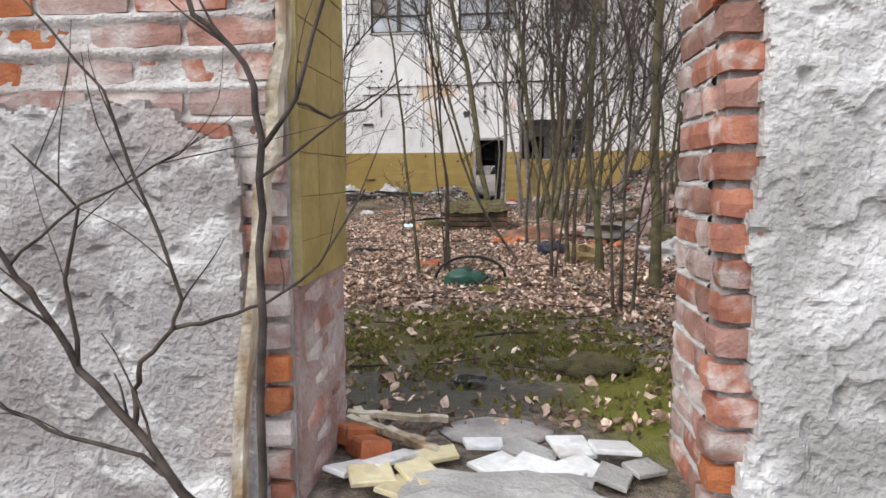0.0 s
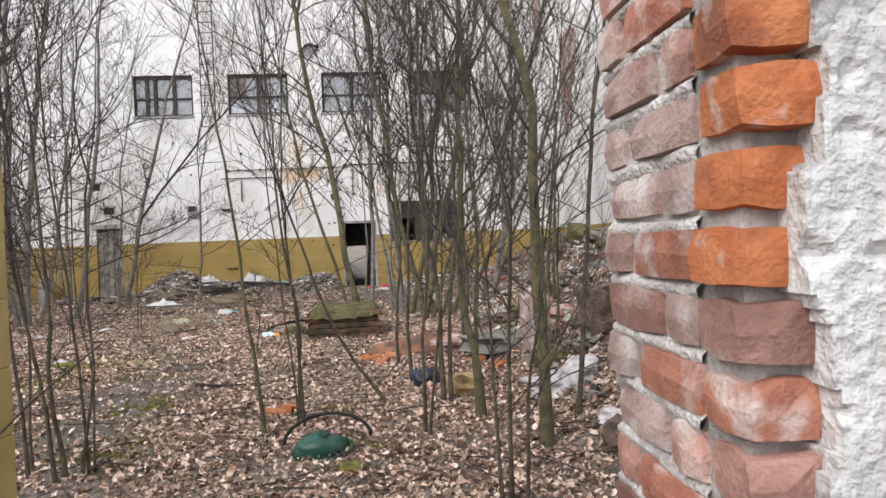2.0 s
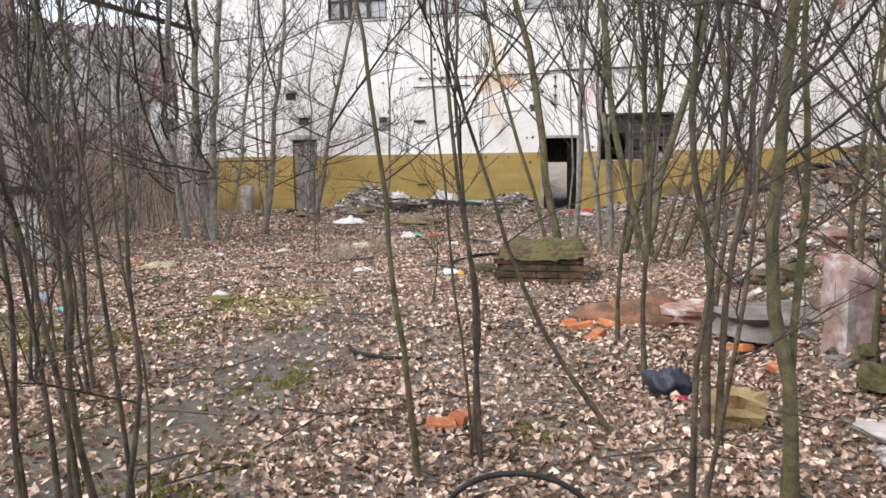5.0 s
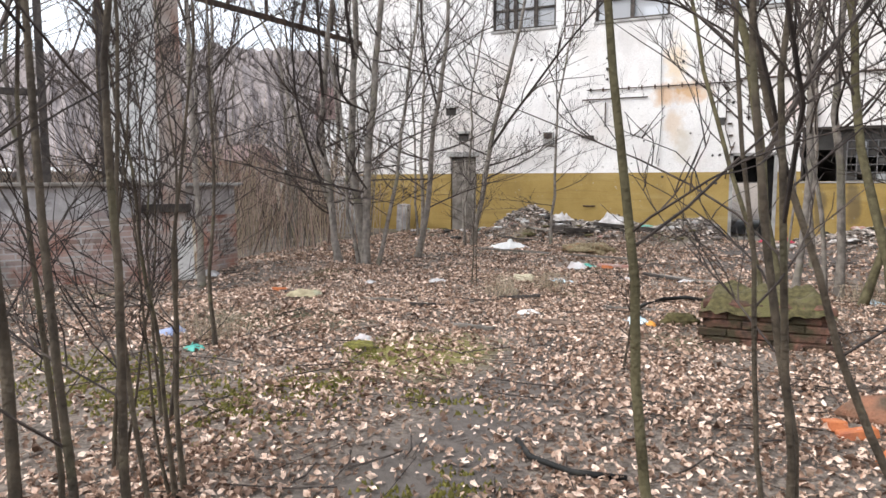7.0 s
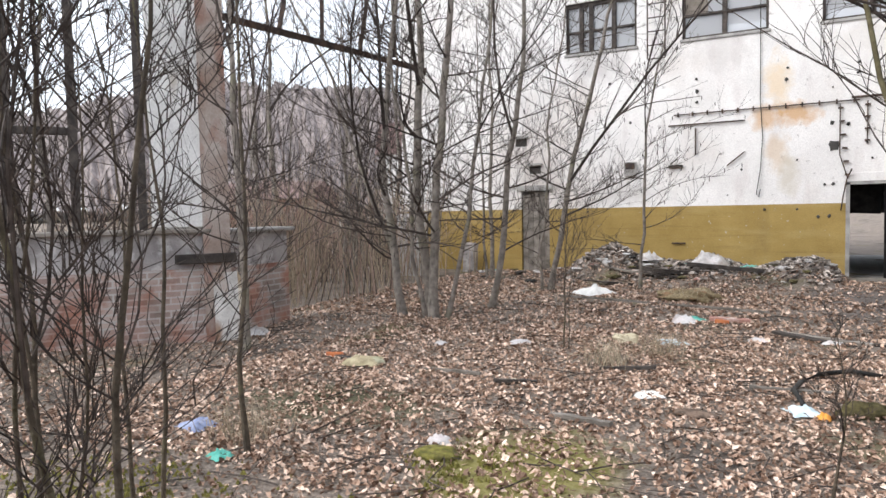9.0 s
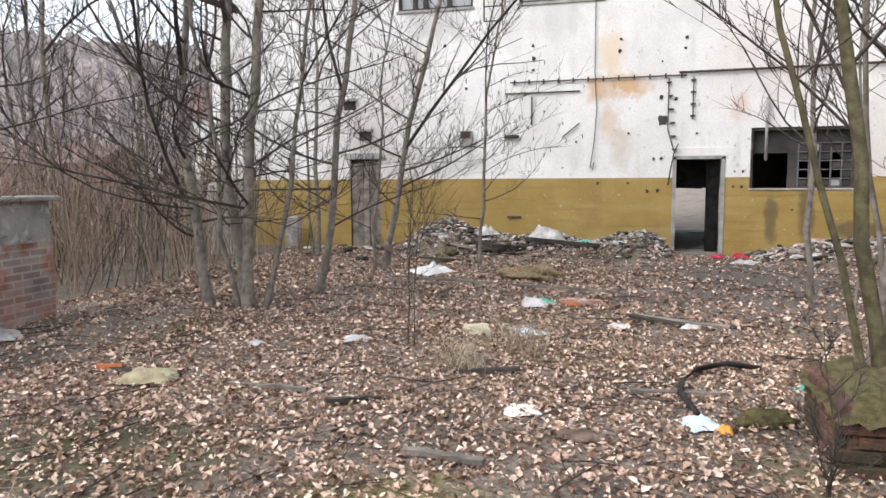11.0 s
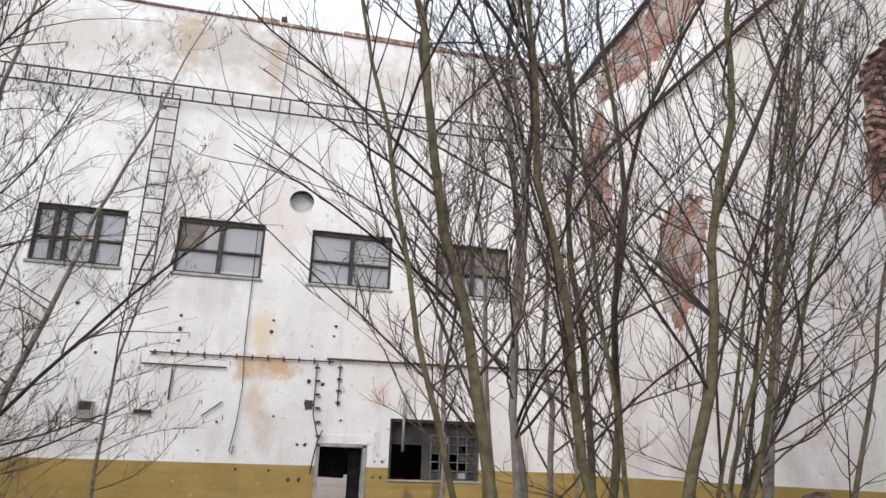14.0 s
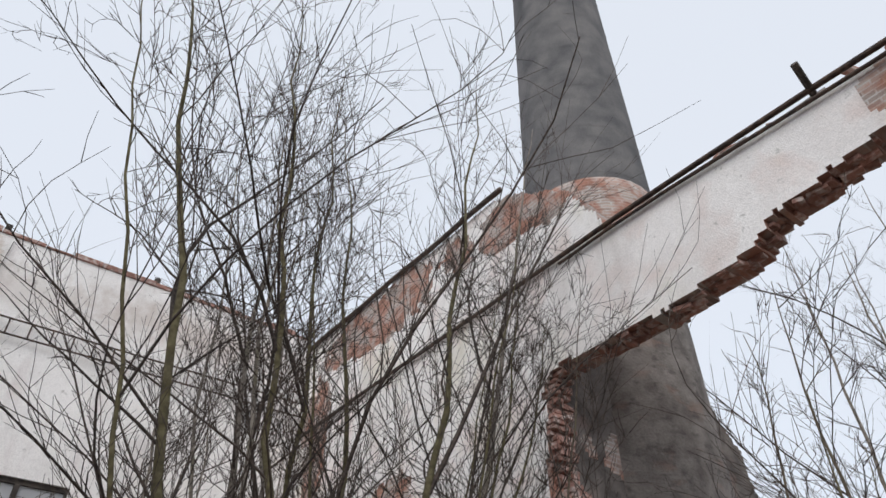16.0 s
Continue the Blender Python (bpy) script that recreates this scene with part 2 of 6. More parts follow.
# woods lightened: distance haze is mixed into their colour
hill_mat = M("hazy_bare_woods", (0.17, 0.145, 0.14), (0.29, 0.25, 0.24), 0.35, 0.98, 0.6, 3, [((0.16, 0.13, 0.12), 0.06, 0.5, 0.7, 0.6, (1, 1, 2))])


def glass_like(name, colour, rough, alpha=1.0):
    m = bpy.data.materials.new(name)
    m.use_nodes = True
    b = m.node_tree.nodes["Principled BSDF"]
    b.inputs["Base Color"].default_value = (*colour, 1)
    b.inputs["Roughness"].default_value = rough
    b.inputs["Alpha"].default_value = alpha
    b.inputs["Specular IOR Level"].default_value = 0.6
    return m


# pale grey: dirt, with reflected sky mixed into the base colour
pane_glass = glass_like("dirty_glass_with_sky", (0.55, 0.56, 0.58), 0.10, 0.62)
pane_board = M("board_pane", (0.15, 0.13, 0.11), (0.24, 0.21, 0.18), 6, 0.9, 0.3, 40)
water = glass_like("puddle_water", (0.02, 0.022, 0.02), 0.03)



def blot(m, centre, radii, colour, amount, sharp=0.45, sc=3.0):
    """A stain of its own shape round a place, ragged at its edge."""
    n, l = m.node_tree.nodes, m.node_tree.links
    b = n["Principled BSDF"]
    old = b.inputs["Base Color"].links[0].from_socket
    geo, mp, tex, ln, add, r, mx = (n.new(k) for k in ("ShaderNodeNewGeometry", "ShaderNodeMapping", "ShaderNodeTexNoise", "ShaderNodeVectorMath", "ShaderNodeMath", "ShaderNodeMapRange", "ShaderNodeMix"))
    mp.inputs["Location"].default_value = [-c / q for c, q in zip(centre, radii)]
    mp.inputs["Scale"].default_value = [1 / q for q in radii]
    l.new(geo.outputs["Position"], mp.inputs["Vector"])
    ln.operation = "LENGTH"
    l.new(mp.outputs["Vector"], ln.inputs[0])
    tex.inputs["Scale"].default_value, tex.inputs["Detail"].default_value = sc, 6
    l.new(geo.outputs["Position"], tex.inputs["Vector"])
    add.operation = "MULTIPLY_ADD"
    l.new(tex.outputs["Fac"], add.inputs[0])
    add.inputs[1].default_value = 1.3
    l.new(ln.outputs["Value"], add.inputs[2])
    r.inputs["From Min"].default_value, r.inputs["From Max"].default_value = 1.65, 1.65 - sharp
    r.inputs["To Max"].default_value = amount
    l.new(add.outputs["Value"], r.inputs["Value"])
    mx.data_type = "RGBA"
    l.new(r.outputs["Result"], mx.inputs["Factor"])
    l.new(old, mx.inputs["A"])
    mx.inputs["B"].default_value = (*colour, 1)
    l.new(mx.outputs["Result"], b.inputs["Base Color"])


RUST, SMUT = (0.62, 0.34, 0.12), (0.07, 0.06, 0.05)
facade_white = M("facade_plaster", (0.78, 0.76, 0.745), (0.86, 0.84, 0.825), 1.2, 0.92, 0.35, 45, [((0.55, 0.52, 0.50), 0.7, 0.56, 0.78, 0.5, (1, 1, 0.3)), ((0.62, 0.56, 0.55), 2.4, 0.54, 0.70, 0.5, (1, 1, 0.22)), ((0.66, 0.58, 0.52), 0.45, 0.52, 0.66, 0.4, (1, 1, 1)), ((0.36, 0.34, 0.32), 9, 0.66, 0.73, 0.6, (1, 1, 0.8))])
for c, q, col, am in [((-1.92, 21.17, 4.25), (0.34, 2, 0.70), (0.80, 0.62, 0.40), 0.65), ((-2.15, 21.17, 3.52), (0.42, 2, 0.36), RUST, 0.65), ((-1.55, 21.17, 3.55), (0.50, 2, 0.32), RUST, 0.75),
                      ((-1.95, 21.17, 2.75), (0.30, 2, 0.55), (0.66, 0.50, 0.34), 0.6), ((-1.70, 21.17, 2.25), (0.26, 2, 0.60), (0.60, 0.54, 0.44), 0.6), ((0.66, 21.17, 3.05), (0.22, 2, 0.36), (0.70, 0.46, 0.40), 0.55), ((-5.2, 21.17, 1.95), (1.2, 2, 0.35), (0.45, 0.42, 0.40), 0.4),
                      ((-3.6, 21.17, 11.0), (2.2, 2, 0.9), (0.42, 0.38, 0.34), 0.6), ((-4.3, 21.17, 10.9), (0.5, 2, 0.9), (0.50, 0.34, 0.20), 0.6), ((-2.3, 21.17, 10.7), (0.25, 2, 1.0), (0.42, 0.28, 0.16), 0.7),
                      ((2.5, 21.17, 10.8), (3.5, 2, 0.8), (0.50, 0.42, 0.37), 0.55), ((-7.0, 21.17, 10.6), (3.8, 2, 1.1), (0.52, 0.47, 0.43), 0.55), ((-2.0, 21.17, 10.5), (3.0, 2, 0.8), (0.58, 0.53, 0.49), 0.5), ((-3.0, 21.17, 5.05), (0.9, 2, 0.5), (0.58, 0.55, 0.53), 0.45), ((-5.8, 21.17, 5.05), (0.9, 2, 0.5), (0.45, 0.43, 0.42), 0.5), ((-0.3, 21.17, 5.0), (0.8, 2, 0.4), (0.62, 0.58, 0.54), 0.4), ((-7.5, 21.17, 2.5), (0.7, 2, 0.5), (0.40, 0.36, 0.33), 0.5)]:
    blot(facade_white, c, q, col, am, 0.65, 5.5)
for c, q in [((1.31, 21.17, 0.75), (0.16, 2, 0.55)), ((1.98, 21.17, 0.95), (0.20, 2, 0.60)), ((2.9, 21.17, 0.5), (0.5, 2, 0.3))]:
    blot(ochre, c, q, SMUT, 0.6)


def brickwork(name, turn, worn=()):
    """Far brickwork: courses drawn by the material, where no single brick can be told apart."""
    m = M(name, (0.27, 0.135, 0.10), (0.40, 0.22, 0.17), 3.0, 0.92, 0.4, 60, [((0.42, 0.37, 0.34), 2.2, 0.43, 0.58, 0.85, (1, 1, 1)), ((0.10, 0.08, 0.07), 1.1, 0.54, 0.70, 0.6, (1, 1, 1)), *worn])
    n, l = m.node_tree.nodes, m.node_tree.links
    b = n["Principled BSDF"]
    old = b.inputs["Base Color"].links[0].from_socket
    geo, mp, tex, mx = (n.new(k) for k in ("ShaderNodeNewGeometry", "ShaderNodeMapping", "ShaderNodeTexBrick", "ShaderNodeMix"))
    mp.inputs["Rotation"].default_value = turn
    l.new(geo.outputs["Position"], mp.inputs["Vector"])
    l.new(mp.outputs["Vector"], tex.inputs["Vector"])
    for key, v in (("Scale", 1.0), ("Brick Width", 0.26), ("Row Height", 0.083), ("Mortar Size", 0.012), ("Bias", 0.0)):
        tex.inputs[key].default_value = v
    tex.inputs["Color1"].default_value, tex.inputs["Color2"].default_value, tex.inputs["Mortar"].default_value = (0.72, 0.70, 0.70, 1), (1.15, 1.1, 1.08, 1), (1.15, 1.3, 1.35, 1)
    mx.data_type, mx.blend_type = "RGBA", "MULTIPLY"
    mx.inputs["Factor"].default_value = 1.0
    l.new(old, mx.inputs["A"])
    l.new(tex.outputs["Color"], mx.inputs["B"])
    l.new(mx.outputs["Result"], b.inputs["Base Color"])
    return m


masonry_dark = M("dark_masonry", (0.075, 0.066, 0.062), (0.17, 0.15, 0.138), 2.2, 0.95, 0.8, 25, [((0.20, 0.12, 0.10), 1.3, 0.52, 0.68, 0.7, (1, 1, 1)), ((0.24, 0.22, 0.21), 0.8, 0.56, 0.72, 0.6, (1, 1, 0.4)), ((0.04, 0.036, 0.034), 5, 0.58, 0.70, 0.6, (1, 1, 1))])
masonry_foot = M("grey_masonry", (0.12, 0.106, 0.098), (0.22, 0.20, 0.186), 3.0, 0.95, 0.9, 22, [((0.22, 0.14, 0.11), 1.6, 0.58, 0.70, 0.5, (1, 1, 2)), ((0.30, 0.27, 0.25), 1.0, 0.56, 0.70, 0.6, (1, 1, 0.5)), ((0.05, 0.045, 0.042), 4, 0.56, 0.70, 0.6, (1, 1, 1.5))])
# near-black of the door leaf and of the added doorway sheet
door_black = M("near_black_wood", (0.008, 0.008, 0.008), (0.022, 0.02, 0.019), 6, 0.95, 0.4, 50, spec=0.1)
brick_far_x = brickwork("far_brickwork", (radians(-90), 0, 0))
brick_ruin = brickwork("ruin_brickwork", (radians(-90), 0, 0), [((0.15, 0.105, 0.09), 1.4, 0.44, 0.60, 0.8, (1, 1, 1.6)), ((0.07, 0.06, 0.055), 2.2, 0.54, 0.68, 0.6, (1, 1, 0.6))])
brick_far_y = brickwork("far_brickwork_east", tuple(Matrix(((0, 1, 0), (0, 0, 1), (1, 0, 0))).to_euler()))
brick_west = brickwork("limed_brickwork", tuple(Matrix(((-0.571, -0.821, 0), (0, 0, 1), (-0.821, 0.571, 0))).to_euler()), [((0.42, 0.34, 0.31), 1.6, 0.46, 0.58, 0.75, (1, 1, 1)), ((0.16, 0.13, 0.11), 2.6, 0.54, 0.68, 0.5, (1, 1, 0.7))])

MOSS = (0.12, 0.11, 0.035)
for c, q, col, am in [((0.35, 2.35, 0), (0.95, 0.75, 2), MOSS, 0.9), ((1.05, 1.45, 0), (0.35, 0.75, 2), (0.20, 0.20, 0.03), 0.95), ((-0.35, 2.0, 0), (0.5, 0.8, 2), MOSS, 0.8), ((-1.9, 5.0, 0), (0.8, 0.7, 2), MOSS, 0.6), ((-2.6, 8.3, 0), (0.7, 1.0, 2), (0.26, 0.24, 0.05), 0.7),
                      ((0.3, 1.45, 0), (0.7, 0.4, 2), (0.10, 0.095, 0.075), 0.8), ((-1.5, 7.0, 0), (0.5, 2.6, 2), (0.15, 0.13, 0.118), 0.7), ((-1.75, 4.9, 0), (0.6, 1.9, 2), (0.15, 0.13, 0.115), 0.6), ((0.3, 17.3, 0), (2.2, 3.6, 2), (0.135, 0.118, 0.112), 0.85), ((-4.6, 9.0, 0), (1.2, 0.8, 2), (0.085, 0.085, 0.04), 0.7), ((0.9, 3.0, 0), (0.5, 0.3, 2), MOSS, 0.7)]:
    blot(soil, c, q, col, am, 0.5, 4.0)

for c, q in [((1.32, 0.44, 1.44), (0.07, 1, 0.05)), ((1.345, 0.44, 1.37), (0.022, 1, 0.035)), ((1.40, 0.44, 1.30), (0.045, 1, 0.028))]:
    blot(plaster_rough, c, q, (0.42, 0.20, 0.16), 0.9, 0.3, 14)

# ---------- geometry helpers ----------


class Geo:
    """Vertices and faces gathered for one mesh."""

    def __init__(self):
        self.v, self.f, self.mi = [], [], []

    def add(self, vs, fs, mi=0):
        o = len(self.v)
        self.v.extend(vs)
        self.f.extend([tuple(i + o for i in f) for f in fs])
        self.mi.extend([mi] * len(fs))
        return self

    def box(self, x0, x1, y0, y1, z0, z1, mi=0, m=None, b=0.0):
        if b:
            vs, fs = [], []
            for z, e in ((z0, b), (z0 + b, 0), (z1 - b, 0), (z1, b)):
                vs += [(x0 + e, y0 + e, z), (x1 - e, y0 + e, z), (x1 - e, y1 - e, z), (x0 + e, y1 - e, z)]
            fs = [(3, 2, 1, 0), (12, 13, 14, 15)]
            for k in range(3):
                for i in range(4):
                    j = (i + 1) % 4
                    fs.append((4 * k + i, 4 * k + j, 4 * k + 4 + j, 4 * k + 4 + i))
        else:
            vs = [(x0, y0, z0), (x1, y0, z0), (x1, y1, z0), (x0, y1, z0), (x0, y0, z1), (x1, y0, z1), (x1, y1, z1), (x0, y1, z1)]
            fs = [(3, 2, 1, 0), (4, 5, 6, 7), (0, 1, 5, 4), (1, 2, 6, 5), (2, 3, 7, 6), (3, 0, 4, 7)]
        if m is not None:
            vs = [tuple(m @ Vector(p)) for p in vs]
        return self.add(vs, fs, mi)

    def tube(self, pts, radii, sides=6, cap=True, mi=0):
        n = len(pts)
        vs, fs = [], []
        pts = [Vector(p) for p in pts]
        ref = Vector((0.31, 0.95, 0.05))
        for i, p in enumerate(pts):
            d = (pts[min(i + 1, n - 1)] - pts[max(i - 1, 0)]).normalized()
            u = d.cross(ref)
            u = u.normalized() if u.length > 1e-4 else Vector((1, 0, 0))
            w = d.cross(u)
            for k in range(sides):
                a = 2 * math.pi * k / sides
                q = p + (u * math.cos(a) + w * math.sin(a)) * radii[i]
                vs.append((q.x, q.y, q.z))
        for i in range(n - 1):
            for k in range(sides):
                j = (k + 1) % sides
                fs.append((i * sides + k, i * sides + j, (i + 1) * sides + j, (i + 1) * sides + k))
        if cap:
            fs.append(tuple(range(sides - 1, -1, -1)))
            fs.append(tuple((n - 1) * sides + k for k in range(sides)))
        return self.add(vs, fs, mi)

    def mesh(self, name, mats, smooth=False):
        me = bpy.data.meshes.new(name)
        me.from_pydata(self.v, [], self.f)
        for m in mats if isinstance(mats, (list, tuple)) else [mats]:
            me.materials.append(m)
        me.polygons.foreach_set("material_index", self.mi)
        if smooth:
            me.polygons.foreach_set("use_smooth", [True] * len(self.f))
        me.update()
        return me


def part(name, geo, mats, parent=None, label="", smooth=False, at=None):
    ob = new(name, geo.mesh(name, mats, smooth) if isinstance(geo, Geo) else geo)
    if parent is not None:
        ob.parent = parent
    if at is not None:
        ob.matrix_basis = at
    return tagged(ob, label) if label else ob


def thing(name, label, category, at=None, group="", kind=""):
    ob = new(name)
    ob.empty_display_size = 0.1
    if at is not None:
        ob.matrix_basis = at
    return tagged(ob, label, category, group, kind)


def smooth_step(a, b, v):
    t = min(1.0, max(0.0, (v - a) / (b - a)))
    return t * t * (3 - 2 * t)


def n3(x, y, z, s=1.0):
    return noise.noise(Vector((x * s, y * s, z * s)))


def height(x, y):
    """The ground: lower outside the breached wall, a rubble bank along the east ruin, small bumps elsewhere."""
    near = 1 - smooth_step(25, 60, max(abs(x), abs(y - 8)))
    h = -0.55 * (1 - smooth_step(-0.25, 0.5, y))
    bank = smooth_step(1.4, 4.4, x) * smooth_step(2.2, 6.0, y) * (1 - 0.85 * smooth_step(13.5, 17.5, y))
    h += 1.25 * bank + 0.25 * bank * n3(x, y, 3, 1.3)
    h += 0.30 * smooth_step(18.2, 20.6, y) * (1 - smooth_step(-1.2, -0.4, x)) * smooth_step(-9, -4.5, x) * (1 + n3(x, y, 1, 1.1))
    h += 0.25 * smooth_step(18.8, 20.6, y) * smooth_step(0.7, 2.2, x)
    h += 0.38 * max(0.0, 1 - math.hypot((x + 5.3) / 1.0, (y - 20.2) / 1.1)) + 0.16 * max(0.0, 1 - math.hypot((x + 3.2) / 0.7, (y - 14.9) / 0.7))
    h += near * smooth_step(0.9, 3.0, y) * (0.05 * n3(x, y, 0, 0.5) + 0.035 * n3(x, y, 5, 1.9))
    h += 5.0 * smooth_step(60, 320, math.hypot(x, y - 8))
    return h

# ---------- ground ----------


def lines(lo, hi, step, far):
    a = list(np.arange(lo, hi + step / 2, step))
    s, left, right = step, [lo], [hi]
    while right[-1] < hi + far:
        s *= 1.35
        left.append(left[-1] - s)
        right.append(right[-1] + s)
    return left[:0:-1] + a + right[1:]


xs, ys = lines(-13, 7, 0.16, 600), lines(-3, 22.5, 0.16, 600)
g = Geo()
g.v = [(x, y, height(x, y)) for y in ys for x in xs]
nx = len(xs)
g.f = [(j * nx + i, j * nx + i + 1, (j + 1) * nx + i + 1, (j + 1) * nx + i) for j in range(len(ys) - 1) for i in range(nx - 1)]
g.mi = [0] * len(g.f)
ground = part("ground", g, soil, smooth=True)
tagged(ground, "dark earth yard strewn with dead leaves", "ground", kind="structure")

# ---------- walls with openings ----------


def pierced(geo, axis, at, thick, us, zs, holes, front=lambda z: 0, side=0):
    """A wall in the plane axis = at, from us[0] to us[1] and zs[0] to zs[1], with rectangular holes (u0, u1, z0, z1)."""
    ub = sorted({*us, *(h[0] for h in holes), *(h[1] for h in holes)})
    zb = sorted({*zs, *(h[2] for h in holes), *(h[3] for h in holes)})

    def p(u, d, z):
        return (u, at + d, z) if axis == "y" else (at + d, u, z)

    def solid(i, j):
        if not (0 <= i < len(ub) - 1 and 0 <= j < len(zb) - 1):
            return False
        u, z = (ub[i] + ub[i + 1]) / 2, (zb[j] + zb[j + 1]) / 2
        return not any(h[0] < u < h[1] and h[2] < z < h[3] for h in holes)

    for i in range(len(ub) - 1):
        for j in range(len(zb) - 1):
            if not solid(i, j):
                continue
            u0, u1, z0, z1 = ub[i], ub[i + 1], zb[j], zb[j + 1]
            k = front((z0 + z1) / 2)
            geo.add([p(u0, 0, z0), p(u1, 0, z0), p(u1, 0, z1), p(u0, 0, z1)], [(0, 1, 2, 3)], k)
            geo.add([p(u0, thick, z0), p(u1, thick, z0), p(u1, thick, z1), p(u0, thick, z1)], [(3, 2, 1, 0)], side)
            for di, dj, a, b in ((-1, 0, (u0, z0), (u0, z1)), (1, 0, (u1, z0), (u1, z1)), (0, -1, (u0, z0), (u1, z0)), (0, 1, (u0, z1), (u1, z1))):
                if not solid(i + di, j + dj):
                    geo.add([p(a[0], 0, a[1]), p(a[0], thick, a[1]), p(b[0], thick, b[1]), p(b[0], 0, b[1])], [(0, 1, 2, 3)], k)
    return geo


# factory front: white plaster above an ochre dado
FY, DADO = 21.17, 1.61
WINDOWS = [(-6.70, -4.95), (-3.92, -2.11), (-1.09, 0.73), (1.76, 3.54)]
WZ = (5.43, 6.66)
DOOR = (-0.60, 0.38, -0.6, 2.04)
LOW = (0.89, 2.86, 1.38, 2.62)
PANEL = (-7.95, -7.18, -0.6, 2.14)
holes = [(a, b, *WZ) for a, b in WINDOWS] + [DOOR, LOW, PANEL, (-1.69, -1.09, 6.99, 7.59), (-8.08, -7.78, 3.24, 3.44)]
g = pierced(Geo(), "y", FY, 0.5, (-11.6, 5.5), (-0.6, DADO, 11.75), holes, lambda z: 1 if z < DADO else 0, 2)
factory_wall = tagged(part("wall_north", g, [facade_white, ochre, room_grey]), "tall white plastered factory wall with an ochre painted dado", "wall", kind="structure")

# inner room behind the front
g = pierced(Geo(), "y", 29.0, 0.4, (-11.6, 5.5), (-0.6, 11.75), [(-3.2, 1.8, -0.1, 1.30), (-3.9, -2.1, 5.2, 7.6), (-1.0, 0.8, 5.2, 7.6), (-6.7, -5, 5.2, 7.6), (1.8, 3.6, 5.2, 7.6)])
tagged(part("wall_back", g, room_grey), "grey inner wall of the factory with openings", "wall", kind="structure")
g = Geo().box(-11.6, -11.2, FY + 0.5, 29, -0.6, 11.75).box(5.5, 5.9, FY + 0.5, 29, -0.6, 11.75)
tagged(part("wall_side", g, room_grey), "grey inner side walls of the factory", "wall", kind="structure")
tagged(part("ceiling", Geo().box(-11.6, 5.5, FY + 0.5, 29, 3.9, 4.1).box(-11.6, 5.5, FY + 0.5, 29, 11.2, 11.5), room_grey), "grey concrete ceiling slabs", "ceiling", kind="structure")
tagged(part("floor", Geo().box(-11.2, 5.5, FY + 0.1, 29, -0.3, 0.02), concrete), "dirty concrete floor behind the doorway", "floor", kind="structure")

# east ruin: a plastered wall with a great broken opening
EX = 5.5


def ruin_edge(z):
    """How far the broken edge of the east wall reaches at height z."""
    pts = [(-1, 12.1), (1.2, 12.15), (1.7, 12.0), (2.2, 12.3), (3.3, 12.1), (4.0, 11.9), (4.8, 12.3), (5.2, 12.8), (6.2, 12.75), (6.8, 12.75), (7.1, 12.2)]
    for (a, u), (b, w) in zip(pts, pts[1:]):
        if a <= z <= b:
            return u + (w - u) * (z - a) / (b - a)
    return 12.1


def between(table, v):
    """A value read from a table of (place, value), straight between its rows."""
    for (a, u), (b, w) in zip(table, table[1:]):
        if a <= v <= b:
            return u + (w - u) * (v - a) / (b - a)
    return table[0][1] if v < table[0][0] else table[-1][1]


def head(y):
    """The head of the east wall over its opening, falling slightly to the south."""
    return 8.90 - 0.05 * max(0.0, 10.5 - max(y, 2.0))


def tall_head(y):
    """The higher part of the east wall, broken down in steps beside the chimney."""
    return between([(11.05, 8.9), (11.25, 9.45), (11.7, 10.25), (12.3, 10.7), (13.1, 11.25), (13.8, 11.4), (21.2, 11.45)], y)


def lintel(y):
    """The broken lower edge over the opening."""
    return between([(5.0, 7.75), (7.1, 7.66), (7.9, 7.48), (8.55, 7.38), (8.95, 7.10), (10.4, 6.92), (11.8, 6.98), (12.6, 7.06)], y) + 0.05 * n3(y, 4, 1, 2.2)


def east_cell(y, z):
    """True where the east wall stands."""
    if z > 11.5:
        return False
    top = tall_head(y + 0.18 * n3(y, z, 6, 3.0)) - 0.07 * abs(n3(y, 0, 7, 1.7)) if y > 11.05 else head(y) - 0.05 + 0.05 * n3(y, 9, 1, 1.5)
    low = -1 if y > ruin_edge(min(z, 7.1)) + 0.06 * n3(y, z, 2, 6) else lintel(y) + 0.05 * n3(y, 4, 1, 9)
    return low < z < top


g = Geo()
STEP = 0.07
ny, nz = int((21.17 + 8) / STEP), int(12.2 / STEP)
cells = {(i, j) for i in range(ny) for j in range(nz) if east_cell(-8 + (i + 0.5) * STEP, -0.6 + (j + 0.5) * STEP)}


def bare(i, j):
    """Where the plaster of the east wall has fallen off."""
    y, z = -8 + (i + 0.5) * STEP, -0.6 + (j + 0.5) * STEP
    w = 0.45 * n3(y, z, 5, 1.1) + 0.25 * n3(y, z, 8, 3.5)
    spots = ((17.5, 10.7, 3.4, 0.8), (12.6, 10.6, 1.5, 0.75), (17.2, 5.4, 0.9, 1.3), (12.3, 3.4, 0.55, 3.0), (12.5, 5.3, 0.4, 0.6), (20.3, 8.5, 0.7, 2.0), (6.6, 8.2, 0.55, 0.4))
    return max(1 - math.hypot((y - a) / p, (z - b) / q) for a, b, p, q in spots) + w > 0.12 and z > 1.0


